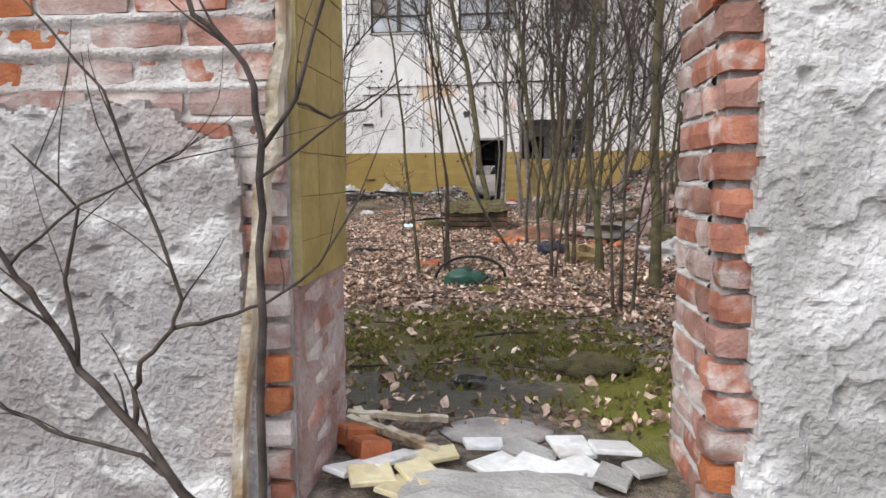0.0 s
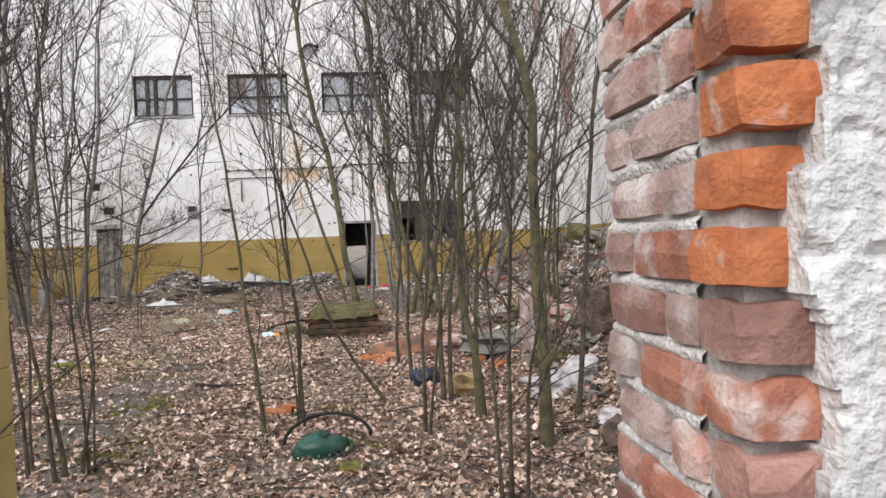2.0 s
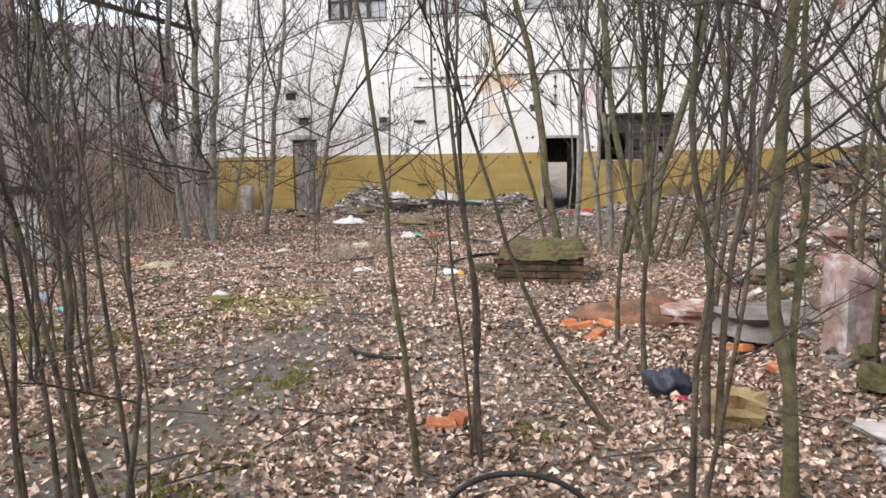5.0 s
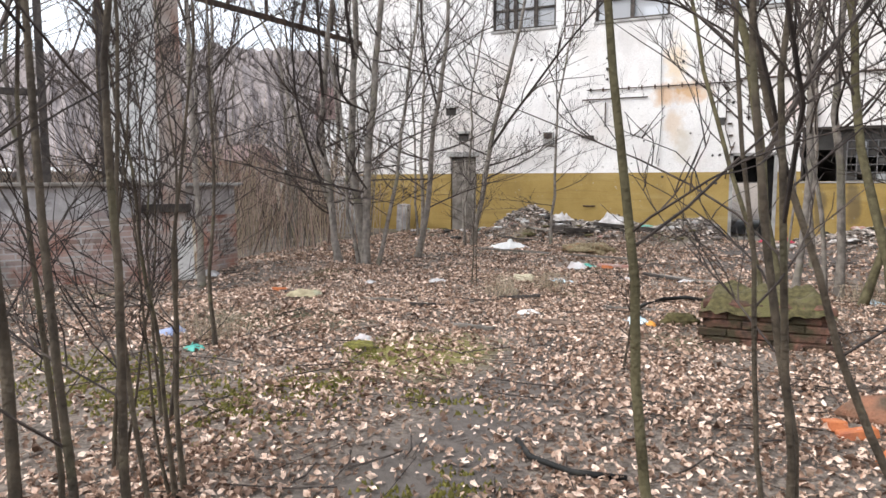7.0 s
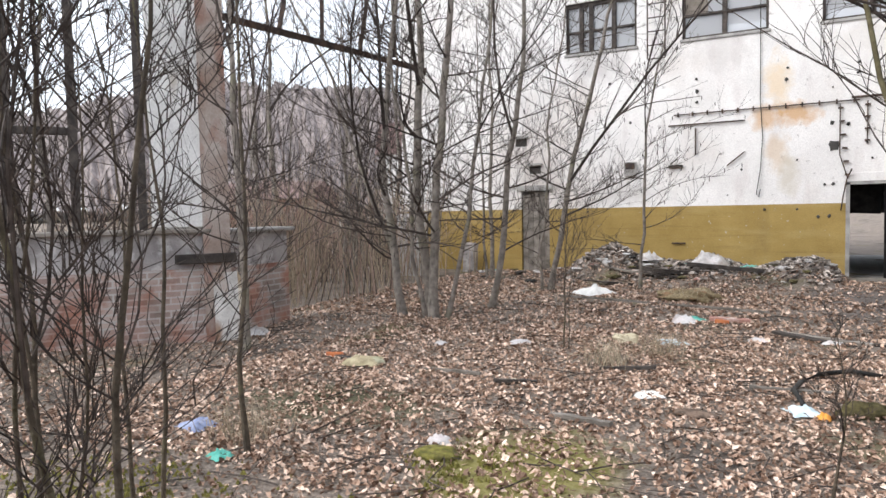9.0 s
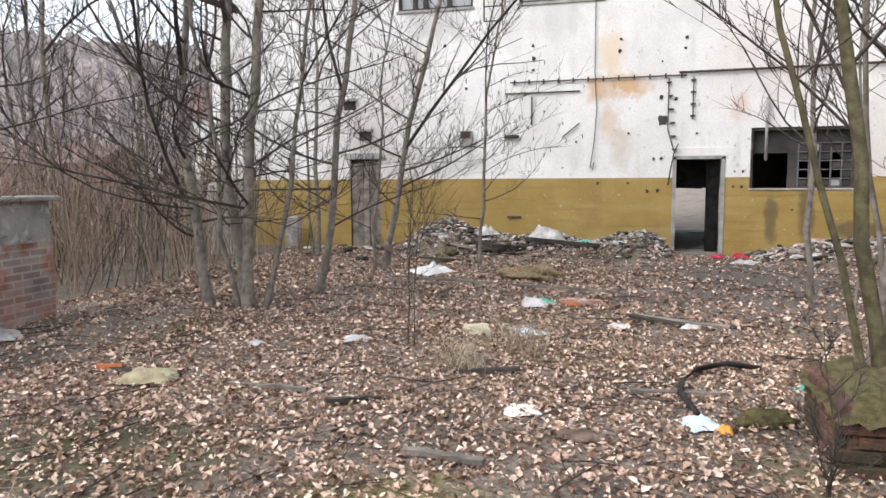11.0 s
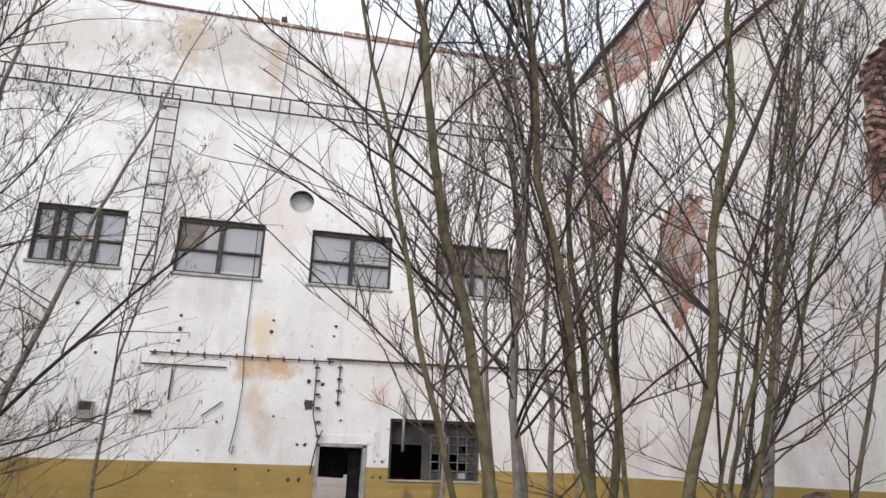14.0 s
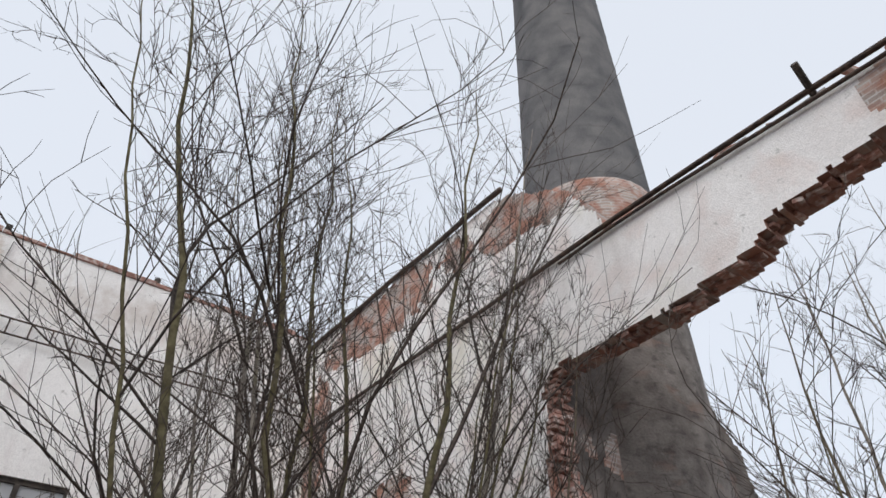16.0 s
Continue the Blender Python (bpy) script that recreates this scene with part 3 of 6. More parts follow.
def runs(cells, g, to, thick, inner, edge, bare=lambda i, j: False):
    """Faces of a wall from a set of cells: long runs on both faces, closed edges."""
    for (i, j) in sorted(cells):
        if (i - 1, j) not in cells:
            k = s = i
            while (k, j) in cells:
                k += 1
                if (k, j) not in cells or bare(k, j) != bare(s, j):
                    g.add([to(s, 0, j), to(k, 0, j), to(k, 0, j + 1), to(s, 0, j + 1)], [(0, 1, 2, 3)], 1 if bare(s, j) else 0)
                    s = k
            g.add([to(i, thick, j), to(k, thick, j), to(k, thick, j + 1), to(i, thick, j + 1)], [(3, 2, 1, 0)], inner)
            for q in (i, k):
                g.add([to(q, 0, j), to(q, thick, j), to(q, thick, j + 1), to(q, 0, j + 1)], [(0, 1, 2, 3)], edge)
        for dj, q in ((-1, j), (1, j + 1)):
            if (i, j + dj) not in cells:
                g.add([to(i, 0, q), to(i + 1, 0, q), to(i + 1, thick, q), to(i, thick, q)], [(0, 1, 2, 3)], edge)


runs(cells, g, lambda i, d, j: (EX + d, -8 + i * STEP, -0.6 + j * STEP), 0.5, 1, 1, bare)
for k in range(len(g.f)):
    q = [g.v[i] for i in g.f[k]]
    if g.mi[k] == 0 and max(p[2] for p in q) < DADO and min(p[1] for p in q) > 11:
        g.mi[k] = 2
east_wall = tagged(part("wall_east", g, [plaster_white, brick_far_y, ochre]), "white plastered ruin wall with a broken brick opening", "wall", kind="structure")

# breached wall that the path passes through
BY0, BY1, BL, BR = 0.44, 0.90, 0.07, 1.08
g = Geo().box(-9, BL - 0.02, BY0 + 0.05, 0.97, -0.7, 2.7).box(BR + 0.012, EX, BY0 + 0.045, BY1, -0.7, 2.7)
breach = tagged(part("wall_south", g, mortar), "old brick wall with peeling grey plaster and a narrow breach", "wall", kind="structure")

# ---------- trees ----------


WALKWAY = [(0.6, -1.2), (0.72, 0.6), (0.55, 1.3), (0.1, 2.8), (-0.56, 3.96), (-1.44, 5.26), (-1.8, 6.1)]


def in_walkway(p, gap=0.5):
    """True where boughs have been broken off along the trodden way."""
    if p.z > 2.6:
        return False
    for (a, b), (c, d) in zip(WALKWAY, WALKWAY[1:]):
        t = min(1, max(0, ((p.x - a) * (c - a) + (p.y - b) * (d - b)) / ((c - a) ** 2 + (d - b) ** 2)))
        if math.hypot(p.x - a - t * (c - a), p.y - b - t * (d - b)) < gap:
            return True
    return False


def limb(geo, p, d, length, r, rng, bend=0.12, up=0.05, segs=5, sides=5, tip=0.25):
    """A bough that wanders: its turn drifts from piece to piece."""
    pts, rad = [p.copy()], [r]
    d = d.normalized()
    drift = Vector((rng.gauss(0, bend), rng.gauss(0, bend), rng.gauss(0, bend) * 0.4)) * 0.55
    for i in range(segs):
        drift = drift * 0.72 + Vector((rng.uniform(-bend, bend), rng.uniform(-bend, bend), rng.uniform(-bend, bend) * 0.5)) * 0.75
        d = (d + drift + Vector((0, 0, up))).normalized()
        p = p + d * (length / segs)
        pts.append(p)
        rad.append(r * (1 - (1 - tip) * (i + 1) / segs))
    geo.tube(pts, rad, sides, cap=False)
    return pts, rad, d


def bole(geo, off, lean, bow, tall, r, rng, n, sides, tip=0.10, wander=1.0):
    """A stem that leans, bows and wavers as it rises."""
    waves = [(rng.uniform(0.9, 1.5) * k, rng.uniform(0, 6.283), rng.uniform(0, 6.283), a) for k, a in ((2.6, 0.030), (1.2, 0.014), (0.6, 0.006))]
    pts, rad = [], []
    for i in range(n + 1):
        z = tall * i / n
        c = min(z, 6.0)
        grow = min(1.0, z / 0.8) * wander
        x, y = ((l * z + b * c * c + 2 * b * c * (z - c)) for l, b in zip(lean, bow))
        for w, u, v, a in waves:
            x += grow * a * math.sin(6.283 * z / w + u)
            y += grow * a * math.sin(6.283 * z / w + v)
        pts.append(off + Vector((x, y, z)))
        rad.append(r * (1 - (1 - tip) * i / n) * (1 + 0.35 * max(0, 1 - z / 0.35)))
    geo.tube(pts, rad, sides, cap=False)
    return pts, rad


def sapling(x, y, stems, tall, r, seed, bark, lean=(0, 0), spread=0.10, first=0.25, boughs=11, twigs=5, name="sapling", label="", reach=0.30, base=0.08, fine=0.0022, upright=0.0, catkin=0.0, bow=(0, 0), extra=()):
    """A bare young tree: tapered stems from one stool, boughs and twigs; extra stems as (offset, lean, bow, thickness, height) in the first one's measure."""
    rng = random.Random(seed)
    z0 = height(x, y) - 0.08
    tree = thing(name, label or "slender bare sapling with grey-green bark standing in dead leaves", "tree", pose(x, y, z0), group="bare saplings")
    crown = Geo()
    plan = [(Vector((0, 0, 0)), lean, bow, r, tall)]
    for s in range(1, stems):
        a, k = rng.uniform(0, 6.283), spread * rng.uniform(0.4, 1.2)
        thin = rng.uniform(0.35, 0.65) if tall > 7 else rng.uniform(0.55, 0.95)
        plan.append((Vector((base * math.cos(a), base * math.sin(a), 0)), (lean[0] + k * math.cos(a), lean[1] + k * math.sin(a)), (bow[0] * 0.6 - 0.05 * k * math.cos(a), bow[1] - 0.05 * k * math.sin(a)), r * thin, tall * rng.uniform(0.7, 1.02)))
    for dx, ax, bx, k, q in extra:
        plan.append((Vector((dx, rng.uniform(-0.2, 0.2), 0)), (ax, rng.uniform(-0.06, 0.06)), (bx, 0), r * k, tall * q))
    for off, ln, bw, rr, h in plan:
        trunk = Geo()
        n = 18
        pts, rad = bole(trunk, off, ln, bw, h, rr, rng, n, 7, wander=1.0 if rr < 0.03 else 1.3)
        part("trunk", trunk, bark, tree, smooth=True)
        fork = rng.randrange(1, max(2, boughs // 2))
        for b in range(boughs):
            f = first + (0.97 - first) * (b + rng.random()) / boughs
            i = min(n - 1, int(f * n))
            q = pts[i].lerp(pts[i + 1], f * n - i)
            a2 = rng.uniform(0, 6.283)
            rise = rng.uniform(0.25, 0.9) + 0.7 * f + (upright * rng.random() if upright > 0 else upright)
            bd = Vector((math.cos(a2), math.sin(a2), rise))
            bl = tall * reach * (1.15 - 0.75 * f) * rng.uniform(0.5, 1.2)
            br = max(0.003, rad[i] * rng.uniform(0.22, 0.40))
            if b == fork:
                bl, br = h * (1 - f) * 0.9, rad[i] * 0.7
                bd = Vector((math.cos(a2), math.sin(a2), 2.2))
            if any(in_walkway(Vector((x, y, z0)) + q + bd.normalized() * bl * f2) for f2 in (0.3, 0.65, 1.0, 1.3)):
                continue
            m = 8
            bp, brad, _ = limb(crown, q, bd, bl, br, rng, 0.24, 0.055, m, 4, 0.25)
            for _ in range(twigs + (6 if b == fork else 0)):
                j = rng.randrange(1, m)
                td = (bp[j + 1] - bp[j]).normalized() + Vector((rng.uniform(-0.9, 0.9), rng.uniform(-0.9, 0.9), rng.uniform(-0.2, 0.8)))
                tp, trad, _ = limb(crown, bp[j].lerp(bp[j + 1], rng.random()), td, bl * rng.uniform(0.14, 0.38), max(fine, brad[j] * 0.5), rng, 0.36, 0.08, 4, 3, 0.4)
                if rng.random() < catkin:
                    crown.tube([tp[4], tp[4] + Vector((rng.uniform(-0.01, 0.01), rng.uniform(-0.01, 0.01), -0.04)), tp[4] + Vector((0, 0, -rng.uniform(0.06, 0.09)))], [0.003, 0.009, 0.004], 4)
                for _ in range(rng.choice((0, 1, 1, 2))):
                    td = (tp[2] - tp[1]).normalized() + Vector((rng.uniform(-0.9, 0.9), rng.uniform(-0.9, 0.9), rng.uniform(-0.2, 0.8)))
                    limb(crown, tp[rng.choice((1, 2, 3))], td, bl * rng.uniform(0.08, 0.26), fine * 0.85, rng, 0.22, 0.05, 2, 3, 0.5)
    part("crown", crown, twig, tree)
    return tree


G, K = bark_green, bark_grey
NEAR = "thin bare sapling with olive bark among dead leaves"
BIG = "tall bare tree with several grey-green trunks in leaf litter"
W = bark_brown
# x, y, stems, height, radius, bark, lean, bow, spread, first bough, label
for n, (x, y, st, h, r, bk, ln, bw, sp, first, lab) in enumerate([
    (1.66, 4.00, 1, 6.5, 0.042, G, 0.04, -0.036, 0.1, 0.30, NEAR),
    (1.95, 4.35, 1, 5.5, 0.020, W, 0.10, 0, 0.1, 0.30, NEAR),
    (1.335, 4.67, 2, 5.2, 0.031, G, -0.06, 0.010, 0.06, 0.30, NEAR),
    (1.12, 5.30, 2, 5.0, 0.022, W, -0.04, 0, 0.10, 0.3, NEAR),
    (1.25, 2.95, 3, 3.6, 0.012, W, 0, 0, 0.10, 0.2, NEAR),
    (-0.20, 4.68, 1, 4.0, 0.0155, G, -0.04, -0.025, 0.1, 0.42, NEAR),
    (0.02, 5.00, 3, 4.2, 0.014, W, -0.03, -0.01, 0.07, 0.35, NEAR),
    (0.74, 5.20, 1, 3.8, 0.014, W, -0.72, 0.14, 0.08, 0.35, NEAR),
    (0.78, 7.1, 1, 3.6, 0.018, W, 0, 0.02, 0.08, 0.35, NEAR),
    (1.55, 7.6, 2, 3.8, 0.022, W, 0.03, 0, 0.08, 0.3, NEAR),
    (2.15, 6.1, 2, 3.2, 0.018, G, 0.02, -0.02, 0.10, 0.3, NEAR),
    (2.65, 7.9, 2, 3.4, 0.026, G, 0, 0.02, 0.10, 0.3, NEAR),
    (3.3, 5.6, 1, 3.0, 0.024, G, 0, 0, 0.10, 0.3, NEAR),
    (-1.18, 3.9, 3, 4.4, 0.014, W, -0.06, -0.01, 0.14, 0.25, NEAR),
    (-1.45, 4.0, 2, 4.0, 0.012, W, -0.10, 0, 0.2, 0.25, NEAR),
    (-1.7, 4.1, 2, 4.2, 0.014, W, -0.04, 0, 0.2, 0.3, NEAR),
    (0.92, 4.45, 2, 4.4, 0.013, W, 0.05, -0.02, 0.12, 0.3, NEAR),
    (-1.08, 3.95, 2, 4.4, 0.010, W, -0.05, -0.01, 0.12, 0.3, NEAR),
    (-2.48, 5.5, 3, 3.2, 0.014, W, -0.02, 0.02, 0.24, 0.3, NEAR),
    (-2.95, 5.5, 3, 3.0, 0.012, W, 0.02, 0, 0.26, 0.3, NEAR),
    (-3.3, 6.2, 2, 3.2, 0.012, W, 0.12, -0.02, 0.24, 0.3, NEAR),
    (-4.35, 7.75, 1, 4.4, 0.020, W, 0, 0.01, 0.1, 0.3, NEAR),
    (0.9, 6.05, 1, 3.6, 0.018, W, -0.03, 0.02, 0.1, 0.3, NEAR),
    (-0.95, 8.4, 1, 1.1, 0.010, W, 0.10, -0.05, 0.1, 0.4, NEAR),
    (-3.57, 11.87, 2, 2.6, 0.010, W, 0, 0, 0.08, 0.2, NEAR),
    (-7.12, 10.5, 1, 7.5, 0.050, K, 0, 0, 0.1, 0.3, BIG),
    (0.25, 11.2, 2, 10.5, 0.058, G, -0.16, -0.003, 0.14, 0.13, BIG),
    (1.33, 11.6, 2, 11.0, 0.052, G, -0.22, 0.012, 0.15, 0.13, BIG),
    (1.25, 11.2, 2, 11.0, 0.056, G, 0.25, -0.008, 0.16, 0.13, BIG),
    (1.08, 12.2, 1, 10.0, 0.048, G, 0.27, -0.028, 0.16, 0.13, BIG),
    (0.94, 13.0, 2, 10.5, 0.055, K, -0.045, 0.002, 0.12, 0.15, BIG),
    (0.37, 12.0, 2, 10.0, 0.042, K, 0.07, -0.008, 0.14, 0.15, BIG),
    (1.53, 12.5, 1, 11.5, 0.045, G, -0.09, 0.008, 0.12, 0.15, BIG),
    (2.1, 12.3, 1, 8.0, 0.040, G, 0.58, -0.02, 0.12, 0.15, BIG),
    (1.75, 11.5, 2, 8.5, 0.034, G, 0.40, -0.012, 0.16, 0.13, BIG),
    (2.35, 11.0, 1, 7.2, 0.026, W, 0.40, -0.015, 0.2, 0.13, BIG),
    (2.62, 12.0, 1, 11.5, 0.056, K, 0.19, 0.003, 0.12, 0.25, BIG),
    (1.75, 14.4, 1, 11.0, 0.045, K, 0, 0, 0.12, 0.15, BIG),
    (0.85, 15.9, 1, 9.0, 0.045, K, -0.04, 0.004, 0.14, 0.15, BIG),
    (3.9, 18.4, 2, 8.5, 0.045, K, 0, 0, 0.10, 0.3, BIG),
    (-6.22, 13.4, 2, 10.0, 0.080, K, -0.088, 0.016, 0.30, 0.13, BIG),
    (-5.78, 14.6, 1, 9.0, 0.058, K, 0.20, -0.012, 0.25, 0.13, BIG),
    (-5.75, 17.3, 2, 9.5, 0.062, K, 0.17, 0.012, 0.16, 0.13, BIG),
    (-4.12, 17.9, 1, 7.0, 0.036, K, -0.01, 0.02, 0.10, 0.13, BIG),
    (-8.0, 19.4, 2, 9.0, 0.055, K, 0, 0, 0.10, 0.15, BIG),
]):
    ln, bw = (ln, 0.01 * (n % 5 - 2)), (bw, 0)
    if h < 6.8:
        sapling(x, y, st, h, r, 100 + n, bk, ln, sp, first * 0.75, 16, 8, "sapling", lab, base=0.06, reach=0.31, upright=-0.05, bow=bw)
    elif x < -4:
        stool = [(-0.36, -0.24, 0.045, 0.85, 0.9), (0.17, 0.05, 0.012, 0.9, 1.0), (-0.5, -0.27, -0.03, 0.6, 0.7), (0.3, 0.24, -0.02, 0.5, 0.7)] if y == 13.4 else ()
        sapling(x, y, st, h, r, 100 + n, bk, ln, sp, 0.10, 28, 11, "tree", lab, base=0.15, reach=0.30, fine=0.0036, upright=-0.40, catkin=0.35, bow=bw, extra=stool)
    else:
        sapling(x, y, st, h, r, 100 + n, bk, ln, sp, 0.17 if x < 1.7 else 0.10, 25, 10, "tree", lab, base=0.15, reach=0.29, fine=0.0046, upright=0.30, bow=bw)

# ---------- fittings of the factory front ----------


def window(x0, x1, bars, board, label):
    """A dark-framed factory window: frame, mullions, panes set back in the wall."""
    z0, z1 = WZ
    win = thing("window", label, "window", kind="structure")
    y0, y1 = FY + 0.06, FY + 0.13
    fr = Geo()
    fr.box(x0, x1, y0, y1, z1 - 0.10, z1).box(x0, x1, y0, y1, z0, z0 + 0.05).box(x0, x0 + 0.06, y0, y1, z0 + 0.05, z1 - 0.10).box(x1 - 0.06, x1, y0, y1, z0 + 0.05, z1 - 0.10)
    fr = part("window_frame", fr, wood_dark, win)
    zt = z0 + 0.53
    edges = [x0 + 0.06] + [x0 + (x1 - x0) * b for b in bars] + [x1 - 0.06]
    for b in edges[1:-1]:
        part("mullion", Geo().box(b - 0.05, b + 0.05, y0 - 0.01, y1, z0 + 0.05, z1 - 0.10, b=0.006), wood_dark, fr)
    part("transom", Geo().box(x0 + 0.06, x1 - 0.06, y0 - 0.004, y1, zt - 0.025, zt + 0.025, b=0.005), wood_dark, fr)
    for k, (a, b) in enumerate(zip(edges, edges[1:])):
        a2, b2 = a + (0.05 if k else 0), b - (0.05 if k < len(edges) - 2 else 0)
        for lo, hi, up in ((z0 + 0.05, zt - 0.025, 0), (zt + 0.025, z1 - 0.10, 1)):
            if (k, up) in board:
                part("board", Geo().box(a2, a2 + (b2 - a2) * board[(k, up)], y0 + 0.03, y0 + 0.045, lo, hi), pane_board, win, "brown board in place of glass")
            if board.get((k, up), 0) < 1:
                part("pane", Geo().box(a2, b2, y0 + 0.05, y0 + 0.055, lo, hi), pane_glass, win)
    part("window_sill", Geo().box(x0 - 0.04, x1 + 0.04, FY - 0.03, FY + 0.06, z0 - 0.07, z0 - 0.003, b=0.01), concrete, win)


window(*WINDOWS[0], (0.22, 0.36, 0.68), {}, "three-light factory window with dark wooden bars")
window(*WINDOWS[1], (0.5,), {(0, 1): 0.62}, "dark-framed factory window with one pane boarded")
window(*WINDOWS[2], (0.5,), {}, "dark-framed factory window with grey dusty panes")
window(*WINDOWS[3], (0.5,), {(0, 1): 1, (1, 1): 1}, "dark-framed factory window with its upper half boarded brown")

# round vent; dark sleeve carries its shade, white disc the brightness beyond
vent = thing("vent", "round vent opening in white plaster, its sleeve coloured for shade", "vent", pose(-1.39, FY, 7.29))
ring, square = [], []
for k in range(32):
    a = 2 * math.pi * k / 32
    ring.append((0.27 * math.cos(a), 0.27 * math.sin(a)))
    s = 0.30 / max(abs(math.cos(a)), abs(math.sin(a)))
    square.append((s * math.cos(a), s * math.sin(a)))
g = Geo()
g.add([(x, 0, z) for x, z in square] + [(x, 0, z) for x, z in ring], [(k, (k + 1) % 32, 32 + (k + 1) % 32, 32 + k) for k in range(32)])
part("surround", g, facade_white, vent)
g = Geo().add([(x, 0, z) for x, z in ring] + [(x, 0.36, z) for x, z in ring], [(k, (k + 1) % 32, 32 + (k + 1) % 32, 32 + k) for k in range(32)])
# sleeve is coloured near-black to give the shade of its inner side
part("sleeve", g, dark_fill, vent, smooth=True)
# added disc: white paint where brightness shows through the opening
part("cover", Geo().add([(x, 0.20, z) for x, z in ring], [tuple(range(32))]), white_paint, vent, "white disc in place of the brightness beyond")

# doorway
door = thing("door_1", "open dark door in a pale frame of the factory", "door", kind="structure")
g = Geo().box(DOOR[0] - 0.03, DOOR[0] + 0.045, FY - 0.02, FY + 0.14, 0.0, 2.04).box(DOOR[1] - 0.045, DOOR[1] + 0.03, FY - 0.02, FY + 0.14, 0.0, 2.04).box(DOOR[0] - 0.03, DOOR[1] + 0.03, FY - 0.02, FY + 0.14, 1.995, 2.06)
part("door_frame", g, concrete, door, "pale grey door frame")
part("door_leaf", Geo().box(DOOR[1] - 0.31, DOOR[1] - 0.05, FY + 0.2, FY + 0.26, 0.03, 1.98, b=0.008), door_black, door)
part("lintel", Geo().box(DOOR[0] - 0.02, DOOR[1] + 0.10, FY - 0.012, FY + 0.002, 2.063, 2.24, b=0.004), facade_white, door)
part("step", Geo().box(DOOR[0] - 0.05, DOOR[1] + 0.05, FY - 0.25, FY + 0.5, -0.15, 0.03, b=0.02), concrete_dirty, door)
# added sheet: its black gives the dark upper part of the doorway
part("hanging_board", Geo().box(-0.34, 0.34, -0.012, 0.012, -0.32, 0.30), door_black, door, "near-black sheet for the dark inside the doorway", at=pose(-0.30, FY + 0.62, 1.70, 0, 2, 0))

# low window, half glass blocks
low = thing("window_5", "near-black low window with a broken grid of glass blocks", "window", kind="structure")
x0, x1, z0, z1 = LOW
part("window_frame", Geo().box(x0, x0 + 0.05, FY + 0.02, FY + 0.12, z0, z1).box(x1 - 0.05, x1, FY + 0.02, FY + 0.12, z0, z1).box(x0 + 0.05, x1 - 0.05, FY + 0.02, FY + 0.12, z1 - 0.06, z1), wood_dark, low)
part("window_sill", Geo().box(x0 - 0.02, x1 + 0.02, FY - 0.02, FY + 0.3, z0 - 0.04, z0 - 0.002, b=0.008), concrete, low)
part("board", Geo().box(x0 + 0.05, x1 - 0.05, FY + 0.16, FY + 0.19, z0 + 0.72, z1 - 0.06).box(x0 + 0.74, x0 + 0.95, FY + 0.16, FY + 0.19, z0, z0 + 0.72), dark_fill, low)
for i in range(6):
    u = x0 + 0.93 + i * 0.20
    part("bar", Geo().box(u - 0.012, u + 0.012, FY + 0.12, FY + 0.15, z0 + 0.02, z0 + 0.92), concrete_dark, low)
for j in range(6):
    v = z0 + 0.02 + j * 0.18
    part("bar", Geo().box(x0 + 0.92, x0 + 1.93, FY + 0.125, FY + 0.145, v - 0.011, v + 0.011), concrete_dark, low)
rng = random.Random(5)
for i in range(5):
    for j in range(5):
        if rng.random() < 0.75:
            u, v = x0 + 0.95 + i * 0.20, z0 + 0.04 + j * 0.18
            # most blocks are opaque near-black, the rest pale glass
            part("glass_block", Geo().box(u, u + 0.16, FY + 0.15, FY + 0.2, v, v + 0.14, b=0.01), pane_glass if rng.random() < 0.15 else dark_fill, low)

# closed-off doorway of grey boards
panel = thing("door_2", "grey boarded-up doorway with a damp concrete lintel", "door", kind="structure")
rng = random.Random(8)
for k in range(5):
    u = PANEL[0] + 0.02 + k * 0.15
    part("board", Geo().box(u, u + 0.142, FY + 0.04 + rng.uniform(0, 0.02), FY + 0.09, 0.0, 2.08 - rng.uniform(0, 0.1), b=0.006), wood_grey, panel)
part("lintel", Geo().box(PANEL[0] - 0.1, PANEL[1] + 0.1, FY - 0.06, FY + 0.1, 2.08, 2.22, b=0.015), concrete, panel)
part("backing", Geo().box(PANEL[0], PANEL[1], FY + 0.1, FY + 0.14, -0.2, 2.14), dark_fill, panel)

# pipes and cables on the front


def wall_pipe(name, label, pts, r, mat, clips=0.0):
    t = thing(name, label, "pipe")
    run = part("pipe", Geo().tube(pts, [r] * len(pts), 6), mat, t, smooth=True)
    if clips:
        a, b = Vector(pts[0]), Vector(pts[-1])
        n = int((b - a).length / clips)
        one = Geo().box(-0.016, 0.016, -0.02, 0.035, -0.05, 0.05, b=0.005).mesh("clip", mat)
        for k in range(n + 1):
            q = a.lerp(b, (k + 0.3) / (n + 0.6))
            part("clip", one, mat, run, at=Matrix.Translation(q) @ (Matrix.Rotation(radians(90), 4, "Y") if abs(b.z - a.z) > 0.5 else Matrix.Identity(4)))


PY = FY - 0.035
wall_pipe("conduit", "thin dark conduit with clips along white plaster", [(-4.10, PY, 3.72), (-0.40, PY, 3.735)], 0.013, steel_rust, 0.33)
wall_pipe("conduit", "dark iron pipe running along white plaster", [(-0.55, PY - 0.01, 3.79), (1.2, PY - 0.01, 3.80), (5.3, PY - 0.01, 3.84)], 0.024, steel_rust)
wall_pipe("conduit", "short dark rail fixed to white plaster", [(-4.22, PY, 3.48), (-2.58, PY, 3.485)], 0.016, steel_rust)
